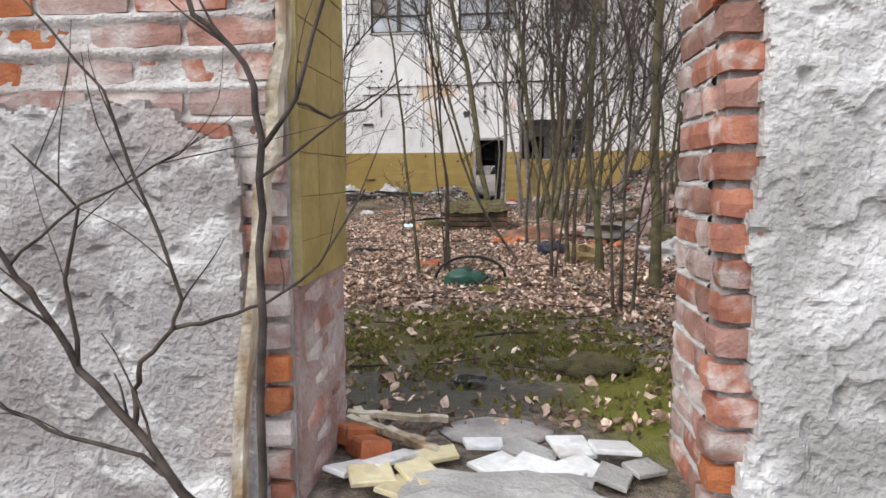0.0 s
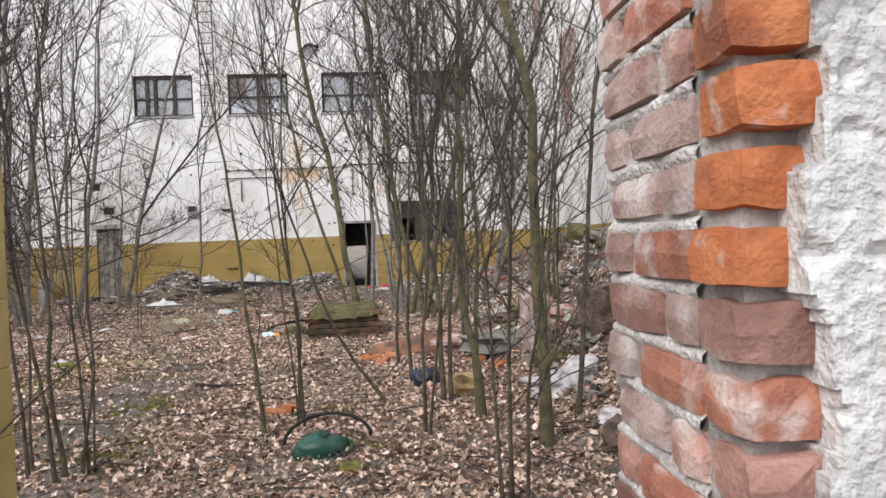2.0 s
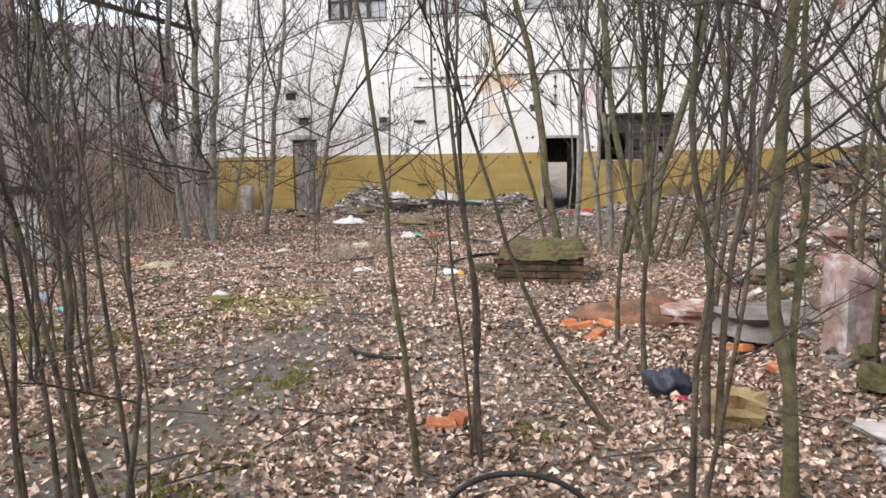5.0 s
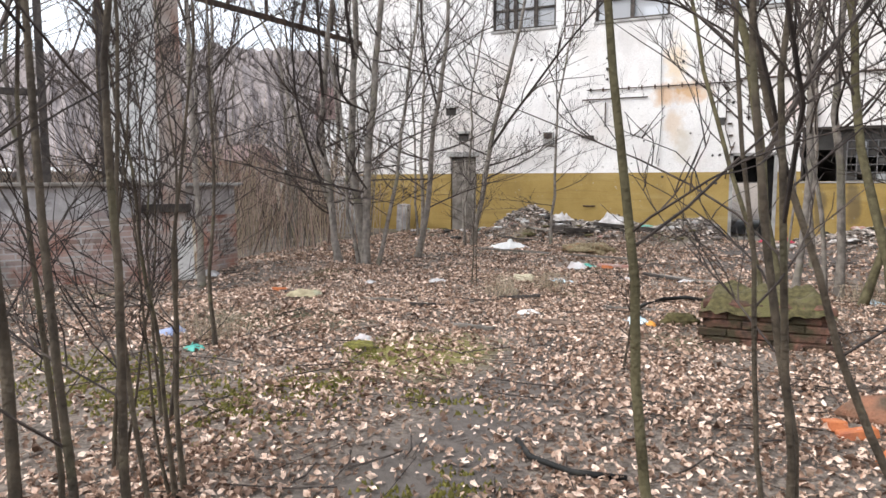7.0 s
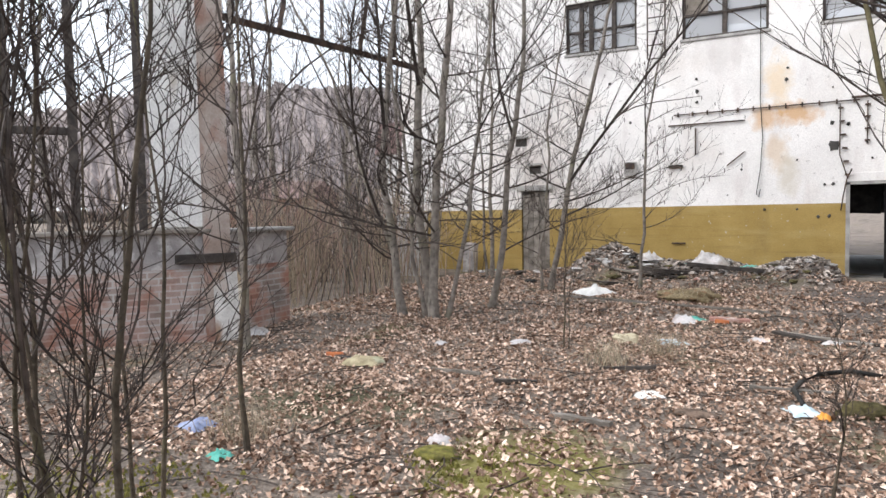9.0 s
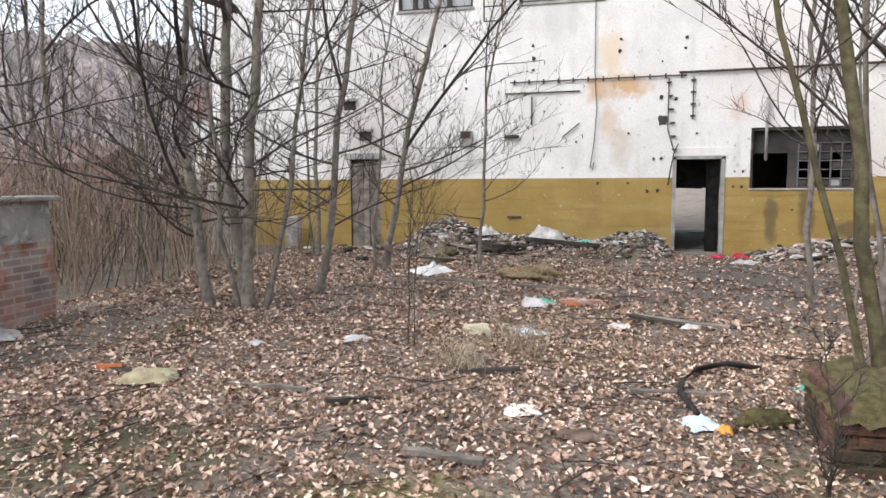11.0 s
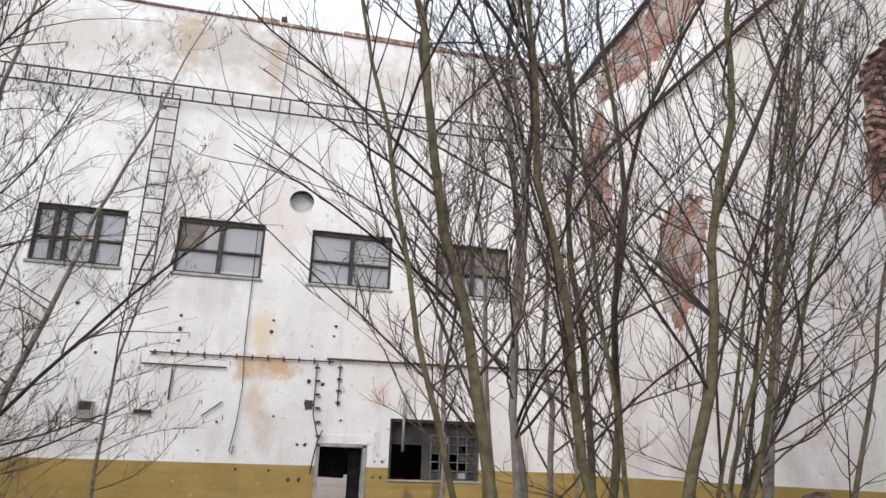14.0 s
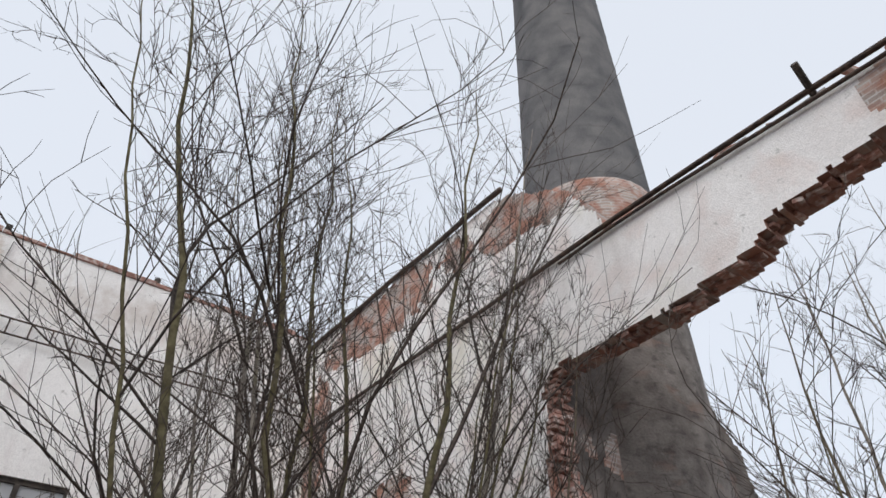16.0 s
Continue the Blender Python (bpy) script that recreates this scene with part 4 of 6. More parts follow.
wall_pipe("conduit", "dark upright conduit with clips beside the doorway", [(-0.75, PY, 3.68), (-0.75, PY, 2.62), (-0.60, PY, 2.12)], 0.012, steel_rust, 0.30)
wall_pipe("conduit", "short upright conduit with clips on white plaster", [(-0.26, PY, 3.70), (-0.26, PY, 2.82)], 0.012, steel_rust, 0.26)
wall_pipe("conduit", "short dark upright rail on white plaster", [(-3.62, PY, 3.40), (-3.62, PY, 2.78)], 0.018, steel_rust)
wall_pipe("conduit", "bent cable end hanging beside the doorway", [(-0.53, PY - 0.03, 2.32), (-0.62, PY - 0.05, 2.1), (-0.68, PY - 0.04, 1.75), (-0.72, PY - 0.03, 1.45)], 0.014, steel_rust)
wall_pipe("vent_pipe", "pale grey stove pipe standing before the black window", [(1.17, PY - 0.02, 3.2), (1.17, PY - 0.02, 1.95)], 0.03, concrete)
wall_pipe("cable", "thin cable hanging down the white wall", [(-2.02, PY, 11.6), (-2.12, PY, 9.4), (-2.27, PY, 7.0), (-2.27, PY, 5.3), (-2.27, PY, 3.9), (-2.22, PY, 3.1), (-2.26, PY, 2.4), (-2.34, PY, 1.85), (-2.29, PY, 1.78), (-2.26, PY, 1.95)], 0.009, rubber)
wall_pipe("conduit", "broken rail hanging askew on white plaster", [(-2.95, PY, 2.50), (-2.58, PY, 2.80)], 0.014, steel_rust)
wall_pipe("conduit", "short rusty rail fixed low on ochre paint", [(-4.15, PY, 0.75), (-3.84, PY, 0.75)], 0.018, steel_rust)

# plug holes and old bracket stubs: raised patches coloured with the holes' dark
stubs = []
for q in range(5):
    edge = [(0.055 * (0.75 + 0.55 * n3(q * 7, math.cos(i * 0.698), math.sin(i * 0.698), 2.5)), i * 0.698) for i in range(9)]
    stubs.append(Geo().add([(r * math.cos(a) * k, -0.012 - 0.03 * (1 - k), r * (1.25 if q % 2 else 0.9) * math.sin(a) * k) for k in (1.0, 0.5) for r, a in edge], [(i, (i + 1) % 9, 9 + (i + 1) % 9, 9 + i) for i in range(9)] + [tuple(range(9, 18))]).mesh("bracket_stub", dark_fill))
spots = [(-1.74, 4.54), (-1.77, 4.29), (-0.42, 4.51), (-0.44, 4.29), (-0.89, 4.04), (-0.17, 2.53), (-1.03, 2.01), (-0.87, 2.02), (-2.18, 1.50), (-1.54, 1.50), (-1.14, 1.33), (-0.93, 1.34), (0.59, 1.73), (0.75, 1.73), (0.57, 1.42), (0.73, 1.42),
         (-2.94, 1.84), (-2.65, 2.40), (-5.11, 3.63), (-3.61, 4.50), (-3.60, 4.22), (-3.60, 3.98), (-7.40, 3.78), (-6.04, 3.75), (-1.55, 2.56), (1.71, 0.94), (3.23, 0.94), (1.05, 4.75), (2.4, 4.4), (3.9, 5.1), (-0.6, 3.25), (-0.9, 3.3), (-5.6, 4.6), (-6.6, 2.7), (-8.9, 3.9), (-9.4, 2.8)]
rng = random.Random(11)
for x, z in spots:
    s = rng.uniform(0.4, 0.95)
    o = part("bracket_stub", rng.choice(stubs), dark_fill, None, at=pose(x, FY - 0.001, z, 0, rng.uniform(0, 90), 0) @ Matrix.Diagonal((s, 1, s, 1)))
    tagged(o, "raised near-black patch at an old fixing in the plaster", "bracket", group="bracket stubs")
# no hole is cut here: a raised black patch gives its dark
o = tagged(part("wall_hole", stubs[1], dark_fill, at=pose(-0.87, FY - 0.002, 2.81) @ Matrix.Diagonal((2.3, 0.5, 2.1, 1))), "ragged black patch in place of a hole in white plaster", "hole")
meter = thing("junction_box", "grey rusty junction box hanging on white plaster", "junction box", pose(-5.1, FY, 2.55))
part("box", Geo().box(-0.14, 0.14, -0.10, 0, -0.20, 0.14, b=0.015), concrete, meter)
part("cover", Geo().box(-0.11, 0.11, -0.115, -0.101, -0.03, 0.12, b=0.005), steel_rust, meter)
shelf = tagged(part("bracket", Geo().box(-0.16, 0.16, -0.08, 0, -0.03, 0.03, b=0.008), wood_dark, at=pose(-4.06, FY, 2.54)), "dark wooden batten fixed to white plaster", "batten")
for x, z in ((-7.93, 3.34), (-7.55, 2.62)):
    b = thing("niche", "small dark wall niche with a projecting ledge", "niche", pose(x, FY, z))
    part("ledge", Geo().box(-0.2, 0.2, -0.1, 0.0, 0.10, 0.16, b=0.01), concrete, b)
    # solid block, not a hollow: the niche's shade is its near-black colour
    part("recess", Geo().box(-0.15, 0.15, -0.008, 0.2, -0.1, 0.1), dark_fill, b)

# ladder and cable tray


def ladder(name, label, a, b, wide, along, step, r):
    t = thing(name, label, "ladder")
    a, b, w = Vector(a), Vector(b), Vector(along) * wide / 2
    for s in (-1, 1):
        part("rail", Geo().tube([a + w * s, b + w * s], [r, r], 5), steel_rust, t)
    n = int((b - a).length / step)
    rung = Geo().tube([-w, w], [r * 0.8] * 2, 5).mesh("rung", steel_rust)
    for k in range(n + 1):
        part("rung", rung, steel_rust, t, at=Matrix.Translation(a.lerp(b, k / n)))


ladder("wall_ladder", "rusty iron ladder fixed to the white factory wall", (-4.47, FY - 0.15, 5.05), (-4.47, FY - 0.15, 9.45), 0.40, (1, 0, 0), 0.30, 0.018)
ladder("cable_tray", "rusty cable tray running under the parapet", (-11.3, FY - 0.12, 9.48), (5.4, FY - 0.12, 9.62), 0.36, (0, 0, 1), 0.42, 0.022)

# parapet capping
cap = thing("parapet_cap", "crumbling brown brick capping along the parapet", "parapet", kind="structure")
rng = random.Random(21)
x = -11.6
while x < 5.4:
    w = rng.uniform(0.45, 1.3)
    h = rng.uniform(0.06, 0.16)
    z = 11.75
    part("capstone", Geo().box(x, min(5.5, x + w - 0.015), FY - 0.06 + rng.uniform(0, 0.03), FY + 0.52, z, z + h, b=0.015), brick_dull, cap)
    x += w
for x in (-7.8, -2.3, 1.1):
    part("stub", Geo().box(x, x + 0.13, FY + 0.05, FY + 0.2, 11.8, 12.08, b=0.02), wood_dark, cap)

# ---------- east ruin ----------
chimney = thing("chimney", "tall tapering concrete factory chimney on a brick base", "chimney", pose(8.42, 13.7, -0.6, 1.0, 0.8))


def cone(z0, z1, r0, r1, n=28, rings=14):
    g = Geo()
    for j in range(rings + 1):
        f = j / rings
        r = r0 + (r1 - r0) * f
        g.v += [((r + 0.012 * n3(k, j, 2, 0.9)) * math.cos(2 * math.pi * k / n), (r + 0.012 * n3(k, j, 2, 0.9)) * math.sin(2 * math.pi * k / n), z0 + (z1 - z0) * f) for k in range(n)]
    g.f = [(j * n + k, j * n + (k + 1) % n, (j + 1) * n + (k + 1) % n, (j + 1) * n + k) for j in range(rings) for k in range(n)] + [tuple(rings * n + k for k in range(n))]
    g.mi = [0] * len(g.f)
    return g


part("plinth", cone(0, 4.0, 1.72, 1.66, 40, 24), brick_ruin, chimney, "stained red brick foot", True)
part("foot", cone(4.0, 10.0, 1.66, 1.57, 40, 36), masonry_foot, chimney, "dark grey concrete drum", True)
part("base", cone(10.0, 13.0, 1.57, 1.54), brick_far_y, chimney, "weathered red brick base", True)
shaft = part("shaft", cone(13.0, 35, 1.50, 1.01), concrete_dark, chimney, smooth=True)
for z in (13.2, 14.8, 16.4, 18.1, 19.7, 21.4, 23.0, 24.7):
    r = 1.50 - 0.49 * (z - 13.0) / 22 + 0.006
    part("hoop", cone(z, z + 0.05, r, r - 0.002, rings=1), concrete_dark, shaft)

# ruined cross wall behind the opening
tops = [(5.9, 9.2), (7.0, 9.0), (9.2, 8.4), (10.25, 7.83), (10.95, 7.1), (11.05, 6.2), (11.75, 5.7), (11.86, 4.9), (12.6, 4.2), (13.4, 2.6), (14.2, 1.5)]


g = Geo()
cells = {(i, j) for i in range(int(8.2 / STEP)) for j in range(int(11 / STEP)) if -0.6 + j * STEP < between(tops, 6.0 + i * STEP) + 0.18 * n3(i * 0.3, 0, 4, 1.0) + 0.1 * n3(i, j, 4, 0.8)}
runs(cells, g, lambda i, d, j: (6.0 + i * STEP, 12.75 + d, -0.6 + j * STEP), 0.45, 1, 1, lambda i, j: n3(i * STEP, 3, j * STEP, 0.7) + 0.3 * n3(i * STEP, 9, j * STEP, 2.4) > -0.35 + 0.75 * smooth_step(3.9, 5.0, j * STEP))
tagged(part("wall_inner", g, [masonry_dark, brick_ruin]), "broken grey inner wall of the ruin with a stepped edge", "wall", kind="structure")
g = Geo().box(5.52, 14, 21.3, 21.7, -0.6, 3.2).box(14, 14.4, 2, 21.7, -0.6, 2.6)
tagged(part("wall_far_east", g, brick_far_x), "low remains of brick walls in the ruin", "wall", kind="structure")

# pipes along the top of the east wall
for z, y0, y1, r, lab in ((8.88, -6, 20.9, 0.045, "dark pipe running along the white ruin wall"), (8.74, -6, 12.0, 0.03, "dark pipe under the broken wall head"), (11.42, 13.2, 21.0, 0.06, "dark gutter pipe along the wall head")):
    t = thing("wall_pipe", lab, "pipe")
    part("pipe", Geo().tube([(EX - 0.07, y0 + (y1 - y0) * k / 16, z + 0.02 * math.sin(k) + (head(y0 + (y1 - y0) * k / 16) - 8.9 if z < 10 else 0)) for k in range(17)], [r] * 17, 6), steel_rust, t, smooth=True)
t = thing("outlet", "rusty iron stub jutting from the wall head", "pipe")
part("pipe", Geo().tube([(EX + 0.2, 7.5, 8.62), (EX - 0.42, 7.42, 8.95)], [0.05, 0.05], 6), wood_dark, t)
rng = random.Random(31)
loose = Geo().box(-0.13, 0.13, -0.065, 0.065, -0.035, 0.035, b=0.008).mesh("brick", brick_dull)
for k in range(26):
    y = rng.choice((8.7, 8.9, 10.4, 10.7, 11.2)) + rng.uniform(-0.3, 0.3) if k < 14 else rng.uniform(4, 12)
    o = part("brick", loose, brick_dull, None, at=pose(EX + rng.uniform(0.1, 0.4), y, head(y) + 0.01 + rng.uniform(0, 0.03) + (0.09 if k % 3 == 0 else 0), rng.uniform(-8, 8), rng.uniform(-8, 8), rng.uniform(0, 180)))
    tagged(o, "loose weathered red brick on the wall head", "brick", group="loose bricks")
# ragged bricks along the broken edge
rng = random.Random(33)
for k in range(150):
    z = 0.9 + k * 0.083 / 2
    if z > 6.95:
        break
    y = ruin_edge(min(z, 7.1)) + rng.uniform(-0.10, 0.03)
    part("brick", loose, brick_dull, east_wall, at=pose(EX + (0.13 if k % 2 else 0.37), y, z, 0, 0, rng.choice((0, 90)) + rng.uniform(-6, 6)))
for k in range(170):
    y = 12.3 - k * 0.08
    part("brick", loose, brick_dull, east_wall, at=pose(EX + (0.15, 0.36, 0.25)[k % 3], y, lintel(y) + 0.02 + rng.uniform(-0.07, 0.05), rng.uniform(-9, 9), rng.uniform(-9, 9), rng.choice((0, 90, 90)) + rng.uniform(-14, 14)))

# ---------- west ruin: low brick wall, plastered column, empty window frames ----------
WC, WD = Vector((-7.9, 10.65, 0)), Vector((-0.57, -0.82, 0)).normalized()
WM = Matrix.Translation(WC) @ Matrix.Rotation(math.atan2(WD.y, WD.x), 4, "Z")  # x runs along the wall to the south-west, -y faces away
west = tagged(part("wall_west", Geo().box(0.0, 11, -0.4, 0, -0.5, 0.93, 0).box(0.0, 11, -0.4, -0.02, 0.93, 1.38, 1), [brick_west, plaster_dirty], at=WM), "low ruined brick wall with a grey rendered band", "wall", kind="structure")
part("coping", Geo().box(-0.05, 11, -0.46, 0.06, 1.38, 1.44, b=0.015), wood_grey, west)
WN = Matrix.Translation((-7.95, 10.8, 0)) @ Matrix.Rotation(radians(93), 4, "Z")
west2 = tagged(part("wall_west_pier", Geo().box(0.25, 1.5, 0.0, 0.4, -0.5, 0.9, 0).box(0.25, 1.5, 0.02, 0.4, 0.9, 1.36, 1), [brick_far_y, plaster_dirty], at=WN), "low brick pier with a grey rendered head", "wall", kind="structure")
part("coping", Geo().box(0.2, 1.6, -0.06, 0.46, 1.36, 1.42, b=0.015), concrete, west2)
col = thing("column", "white plastered column of the ruin with a rusty edge", "column", WM)
part("shaft", Geo().box(0.05, 0.62, -0.45, 0.03, 1.44, 7.0, b=0.03), white_paint, col)
part("pilaster", Geo().box(-0.28, 0.05, -0.42, 0.05, -0.4, 7.0, b=0.03), M("stained_plaster", (0.30, 0.22, 0.18), (0.48, 0.42, 0.38), 2.5, 0.95, 0.6, 40, [((0.30, 0.13, 0.09), 3, 0.52, 0.66, 0.8, (1, 1, 0.5))]), col, "stained brownish plaster strip")
part("bracket", Geo().box(-0.34, 0.4, 0.03, 0.12, 1.0, 1.12, b=0.01), wood_dark, col)
white_rusty = M("rusty_white_sheet", (0.50, 0.48, 0.45), (0.68, 0.66, 0.63), 5, 0.6, 0.3, 40, [((0.26, 0.12, 0.05), 4, 0.50, 0.64, 0.85, (1, 1, 0.4))])
board = thing("sheet", "rust-streaked white metal sheet leaning on the column", "metal sheet", WM @ pose(-0.05, 0.16, 0.0, 8, 0, 0))
part("sheet", Geo().box(-0.30, 0.0, -0.015, 0.015, 0.0, 0.88, b=0.006), white_rusty, board)
part("fold", Geo().box(-0.34, -0.30, -0.15, 0.02, 0.0, 0.88, b=0.006), wood_cream, board)
wf = thing("window_6", "empty dark steel window frames of the west ruin", "window", WM, kind="structure")
for u in (0.68, 1.42, 2.12, 2.85, 3.6, 4.9, 6.2):
    part("window_frame", Geo().box(u, u + 0.10, -0.26, -0.16, 1.44, 6.5, b=0.008), wood_dark, wf)
for z, a, b in ((3.55, 2.22, 8.0), (4.6, 0.78, 2.12), (2.6, 1.52, 2.85), (6.0, 0.78, 8)):
    part("transom", Geo().box(a, b, -0.25, -0.17, z, z + 0.09, b=0.008), wood_dark, wf)
part("column", Geo().box(5.0, 5.45, -0.45, 0.03, 1.44, 7, b=0.03), brick_dull, wf, "weathered red brick column")
beam = thing("steel_truss", "rusty steel roof truss over the west ruin", "truss")
part("chord", Geo().tube([(-8.05, 11.1, 4.25), (-7.7, 13.1, 4.2), (-7.35, 15.3, 4.15)], [0.07] * 3, 4), steel_rust, beam)
part("chord", Geo().tube([(-8.05, 11.1, 6.3), (-7.35, 15.3, 6.2)], [0.06] * 2, 4), steel_rust, beam)
for k in range(5):
    y = 11.3 + k * 0.8
    part("strut", Geo().tube([(-8.05 + (y - 11.1) * 0.167, y, 4.25), (-8.0 + (y - 10.7) * 0.167, y + 0.4 * (1 if k % 2 else -0.2), 6.25)], [0.04] * 2, 4), steel_rust, beam)
# broken gate pillar near the factory corner
pil = tagged(part("gate_pillar", Geo().box(-0.3, 0.3, -0.3, 0.3, -0.3, 1.55, b=0.04), plaster_rough, at=pose(-10.1, 19.2, 0, 3, 2, 10)), "crumbling plastered gate pillar beside the factory corner", "pillar")
pil2 = tagged(part("marker_post", Geo().box(-0.16, 0.16, -0.12, 0.12, -0.2, 0.75, b=0.03), plaster_dirty, at=pose(-9.3, 20.8, 0, 0, 3, 0)), "short white post against the ochre wall", "post")

# ---------- loose things ----------


def lump(name, label, category, x, y, sx, sy, sz, mat, seed=0, rough=0.25, n=10, sink=0.25, turn=0, sharp=False, z=None, group=""):
    """A rounded or broken lump that rests on the ground."""
    g = Geo()
    for j in range(n + 1):
        for k in range(2 * n):
            a, b = math.pi * j / n, math.pi * k / n
            d = Vector((math.sin(a) * math.cos(b), math.sin(a) * math.sin(b), math.cos(a)))
            if sharp:
                d = d / max(abs(d.x), abs(d.y), abs(d.z)) * 0.8
            w = 1 + rough * noise.noise(d * 1.7 + Vector((seed * 3.1, 0, 0))) + rough * 0.5 * noise.noise(d * 4.5 + Vector((0, seed * 2.3, 0)))
            g.v.append((d.x * sx * w, d.y * sy * w, d.z * sz * w))
    g.f = [(j * 2 * n + k, (j + 1) * 2 * n + k, (j + 1) * 2 * n + (k + 1) % (2 * n), j * 2 * n + (k + 1) % (2 * n)) for j in range(n) for k in range(2 * n)]
    g.mi = [0] * len(g.f)
    h = height(x, y) if z is None else z
    o = part(name, g, mat, smooth=not sharp, at=pose(x, y, h + sz * (1 - 2 * sink), 0, 0, turn))
    return tagged(o, label, category, group)


def plank(x, y, length, wide, thick, turn, mat=None, label="grey weathered plank lying in dead leaves", tilt=0, z=0.0, name="plank", category="plank"):
    g = Geo()
    n = 8
    for j in range(n):
        for a, b in ((-1, -1), (1, -1), (1, 1), (-1, 1)):
            g.v.append(((j / (n - 1) - 0.5) * length, a * wide / 2 * (1 + 0.06 * n3(j, a, x, 1.3)), b * thick / 2 + 0.01 * n3(j, 7, y, 0.7)))
    g.f = [(4 * j + k, 4 * j + (k + 1) % 4, 4 * j + 4 + (k + 1) % 4, 4 * j + 4 + k) for j in range(n - 1) for k in range(4)] + [(3, 2, 1, 0), (4 * n - 4, 4 * n - 3, 4 * n - 2, 4 * n - 1)]
    g.mi = [0] * len(g.f)
    o = part(name, g, mat or wood_grey, at=pose(x, y, height(x, y) + thick / 2 + 0.012 + z, 0, tilt, turn))
    return tagged(o, label, category)


def rag(name, label, x, y, size, mat, seed, category="litter", high=0.08, z=0.0):
    """A crumpled sheet of cloth or plastic."""
    g, n = Geo(), 11
    for j in range(n):
        for i in range(n):
            u, v = i / (n - 1) - 0.5, j / (n - 1) - 0.5
            g.v.append((u * 0.8 * size * (1 + 0.3 * n3(u, v, seed, 3)), v * size * 0.75 * (1 + 0.3 * n3(u, v, seed + 9, 3)), high * max(0.0, 1 - 3.6 * max(u * u, v * v)) * (0.45 + 0.8 * abs(n3(u, v, seed, 4.5)) + 0.25 * n3(u, v, seed, 8))))
    g.f = [(j * n + i, j * n + i + 1, (j + 1) * n + i + 1, (j + 1) * n + i) for j in range(n - 1) for i in range(n - 1)]
    g.mi = [0] * len(g.f)
    return tagged(part(name, g, mat, smooth=True, at=pose(x, y, height(x, y) + 0.01 + z, 0, 0, seed * 47)), label, category)


# green tub with a hoop of hose
tub = thing("tub", "crushed dark green plastic tub lying in dead leaves", "tub", pose(0.25, 4.12, height(0.25, 4.12), 8, -9, 15) @ Matrix.Diagonal((0.82, 0.82, 0.8, 1)))
g, n = Geo(), 14
for j, (r, z) in enumerate([(0.20, 0.0), (0.215, 0.03), (0.20, 0.06), (0.17, 0.11), (0.155, 0.145), (0.0, 0.15)]):
    for k in range(n):
        a = 2 * math.pi * k / n
        d = 0.9 + 0.3 * n3(math.cos(a), math.sin(a), j * 0.6, 1.5)
        g.v.append((1.15 * r * d * math.cos(a), 0.8 * r * d * math.sin(a), z * (1 - 0.35 * (math.cos(a) > 0.5))))
g.f = [(j * n + k, j * n + (k + 1) % n, (j + 1) * n + (k + 1) % n, (j + 1) * n + k) for j in range(5) for k in range(n)]
g.mi = [0] * len(g.f)
part("body", g, plastic_green, tub, smooth=True)
part("rim", Geo().tube([(0.245 * math.cos(a), 0.172 * math.sin(a), 0.014) for a in [2 * math.pi * k / 20 for k in range(21)]], [0.014] * 21, 6), plastic_green, tub)
part("flap", Geo().box(-0.30, -0.16, -0.05, 0.03, 0.004, 0.03, b=0.008), plastic_green, tub)
hose = thing("hose", "black rubber hose arching over leaf litter", "hose", pose(0.32, 4.32, height(0.32, 4.32)))
part("hose", Geo().tube([(0.28 * math.cos(a) - 0.05, 0.10 * math.cos(a * 0.5), 0.02 + 0.17 * max(0, math.sin(a))) for a in [math.pi * k / 16 for k in range(17)]], [0.012] * 17, 7), rubber, hose, smooth=True)
hose2 = thing("hose", "black rubber hose curled on dead leaves", "hose", pose(-1.02, 10.7, height(-1.02, 10.7)))
part("hose", Geo().tube([(0.5, 1.0, 0.03), (0.25, 0.98, 0.06), (0.0, 0.78, 0.05), (-0.14, 0.45, 0.04), (-0.18, 0.1, 0.05), (-0.1, -0.25, 0.02)], [0.022] * 6, 7), rubber, hose2, smooth=True)
pipe = thing("hose", "dark hose half buried in the path", "hose", pose(-0.95, 6.6, height(-0.95, 6.6)))
part("hose", Geo().tube([(-0.3, 0.15, 0.01), (-0.15, -0.1, 0.03), (0.1, -0.2, 0.03), (0.35, -0.12, 0.01)], [0.016] * 4, 7), rubber, pipe, smooth=True)

# mossy brick base
mossy_brick = M("mossy_brick", (0.10, 0.055, 0.04), (0.22, 0.11, 0.08), 9, 0.95, 0.8, 80, [((0.055, 0.05, 0.028), 5, 0.44, 0.58, 0.9, (1, 1, 1)), ((0.05, 0.035, 0.03), 12, 0.52, 0.66, 0.7, (1, 1, 1))], vary=0.25)
base = thing("masonry_plinth", "low moss-covered brick base among the saplings", "masonry", pose(-0.55, 9.72, 0))
part("core", Geo().box(0.12, 1.08, 0.02, 0.85, -0.1, 0.38, b=0.02), mossy_brick, base)
cap_g = Geo()
for j in range(13):
    for i in range(24):
        u, v = i / 23, j / 12
        e = min(1, 8 * min(u, 1 - u, v, 1 - v))
        cap_g.v.append((0.055 + 1.09 * u, -0.045 + 0.96 * v, 0.28 + 0.05 * n3(u * 9, v * 6, 5, 1.5) + e * (0.15 + 0.05 * n3(u * 5, v * 3, 1, 1.5))))
cap_g.f = [(j * 24 + i, j * 24 + i + 1, (j + 1) * 24 + i + 1, (j + 1) * 24 + i) for j in range(12) for i in range(23)]
cap_g.mi = [0] * len(cap_g.f)
part("moss_cap", cap_g, mossy, base, "thick brown-green moss", True)
bm1 = Geo().box(0, 0.235, 0, 0.10, 0, 0.068, b=0.008).mesh("brick", mossy_brick)
rng = random.Random(3)
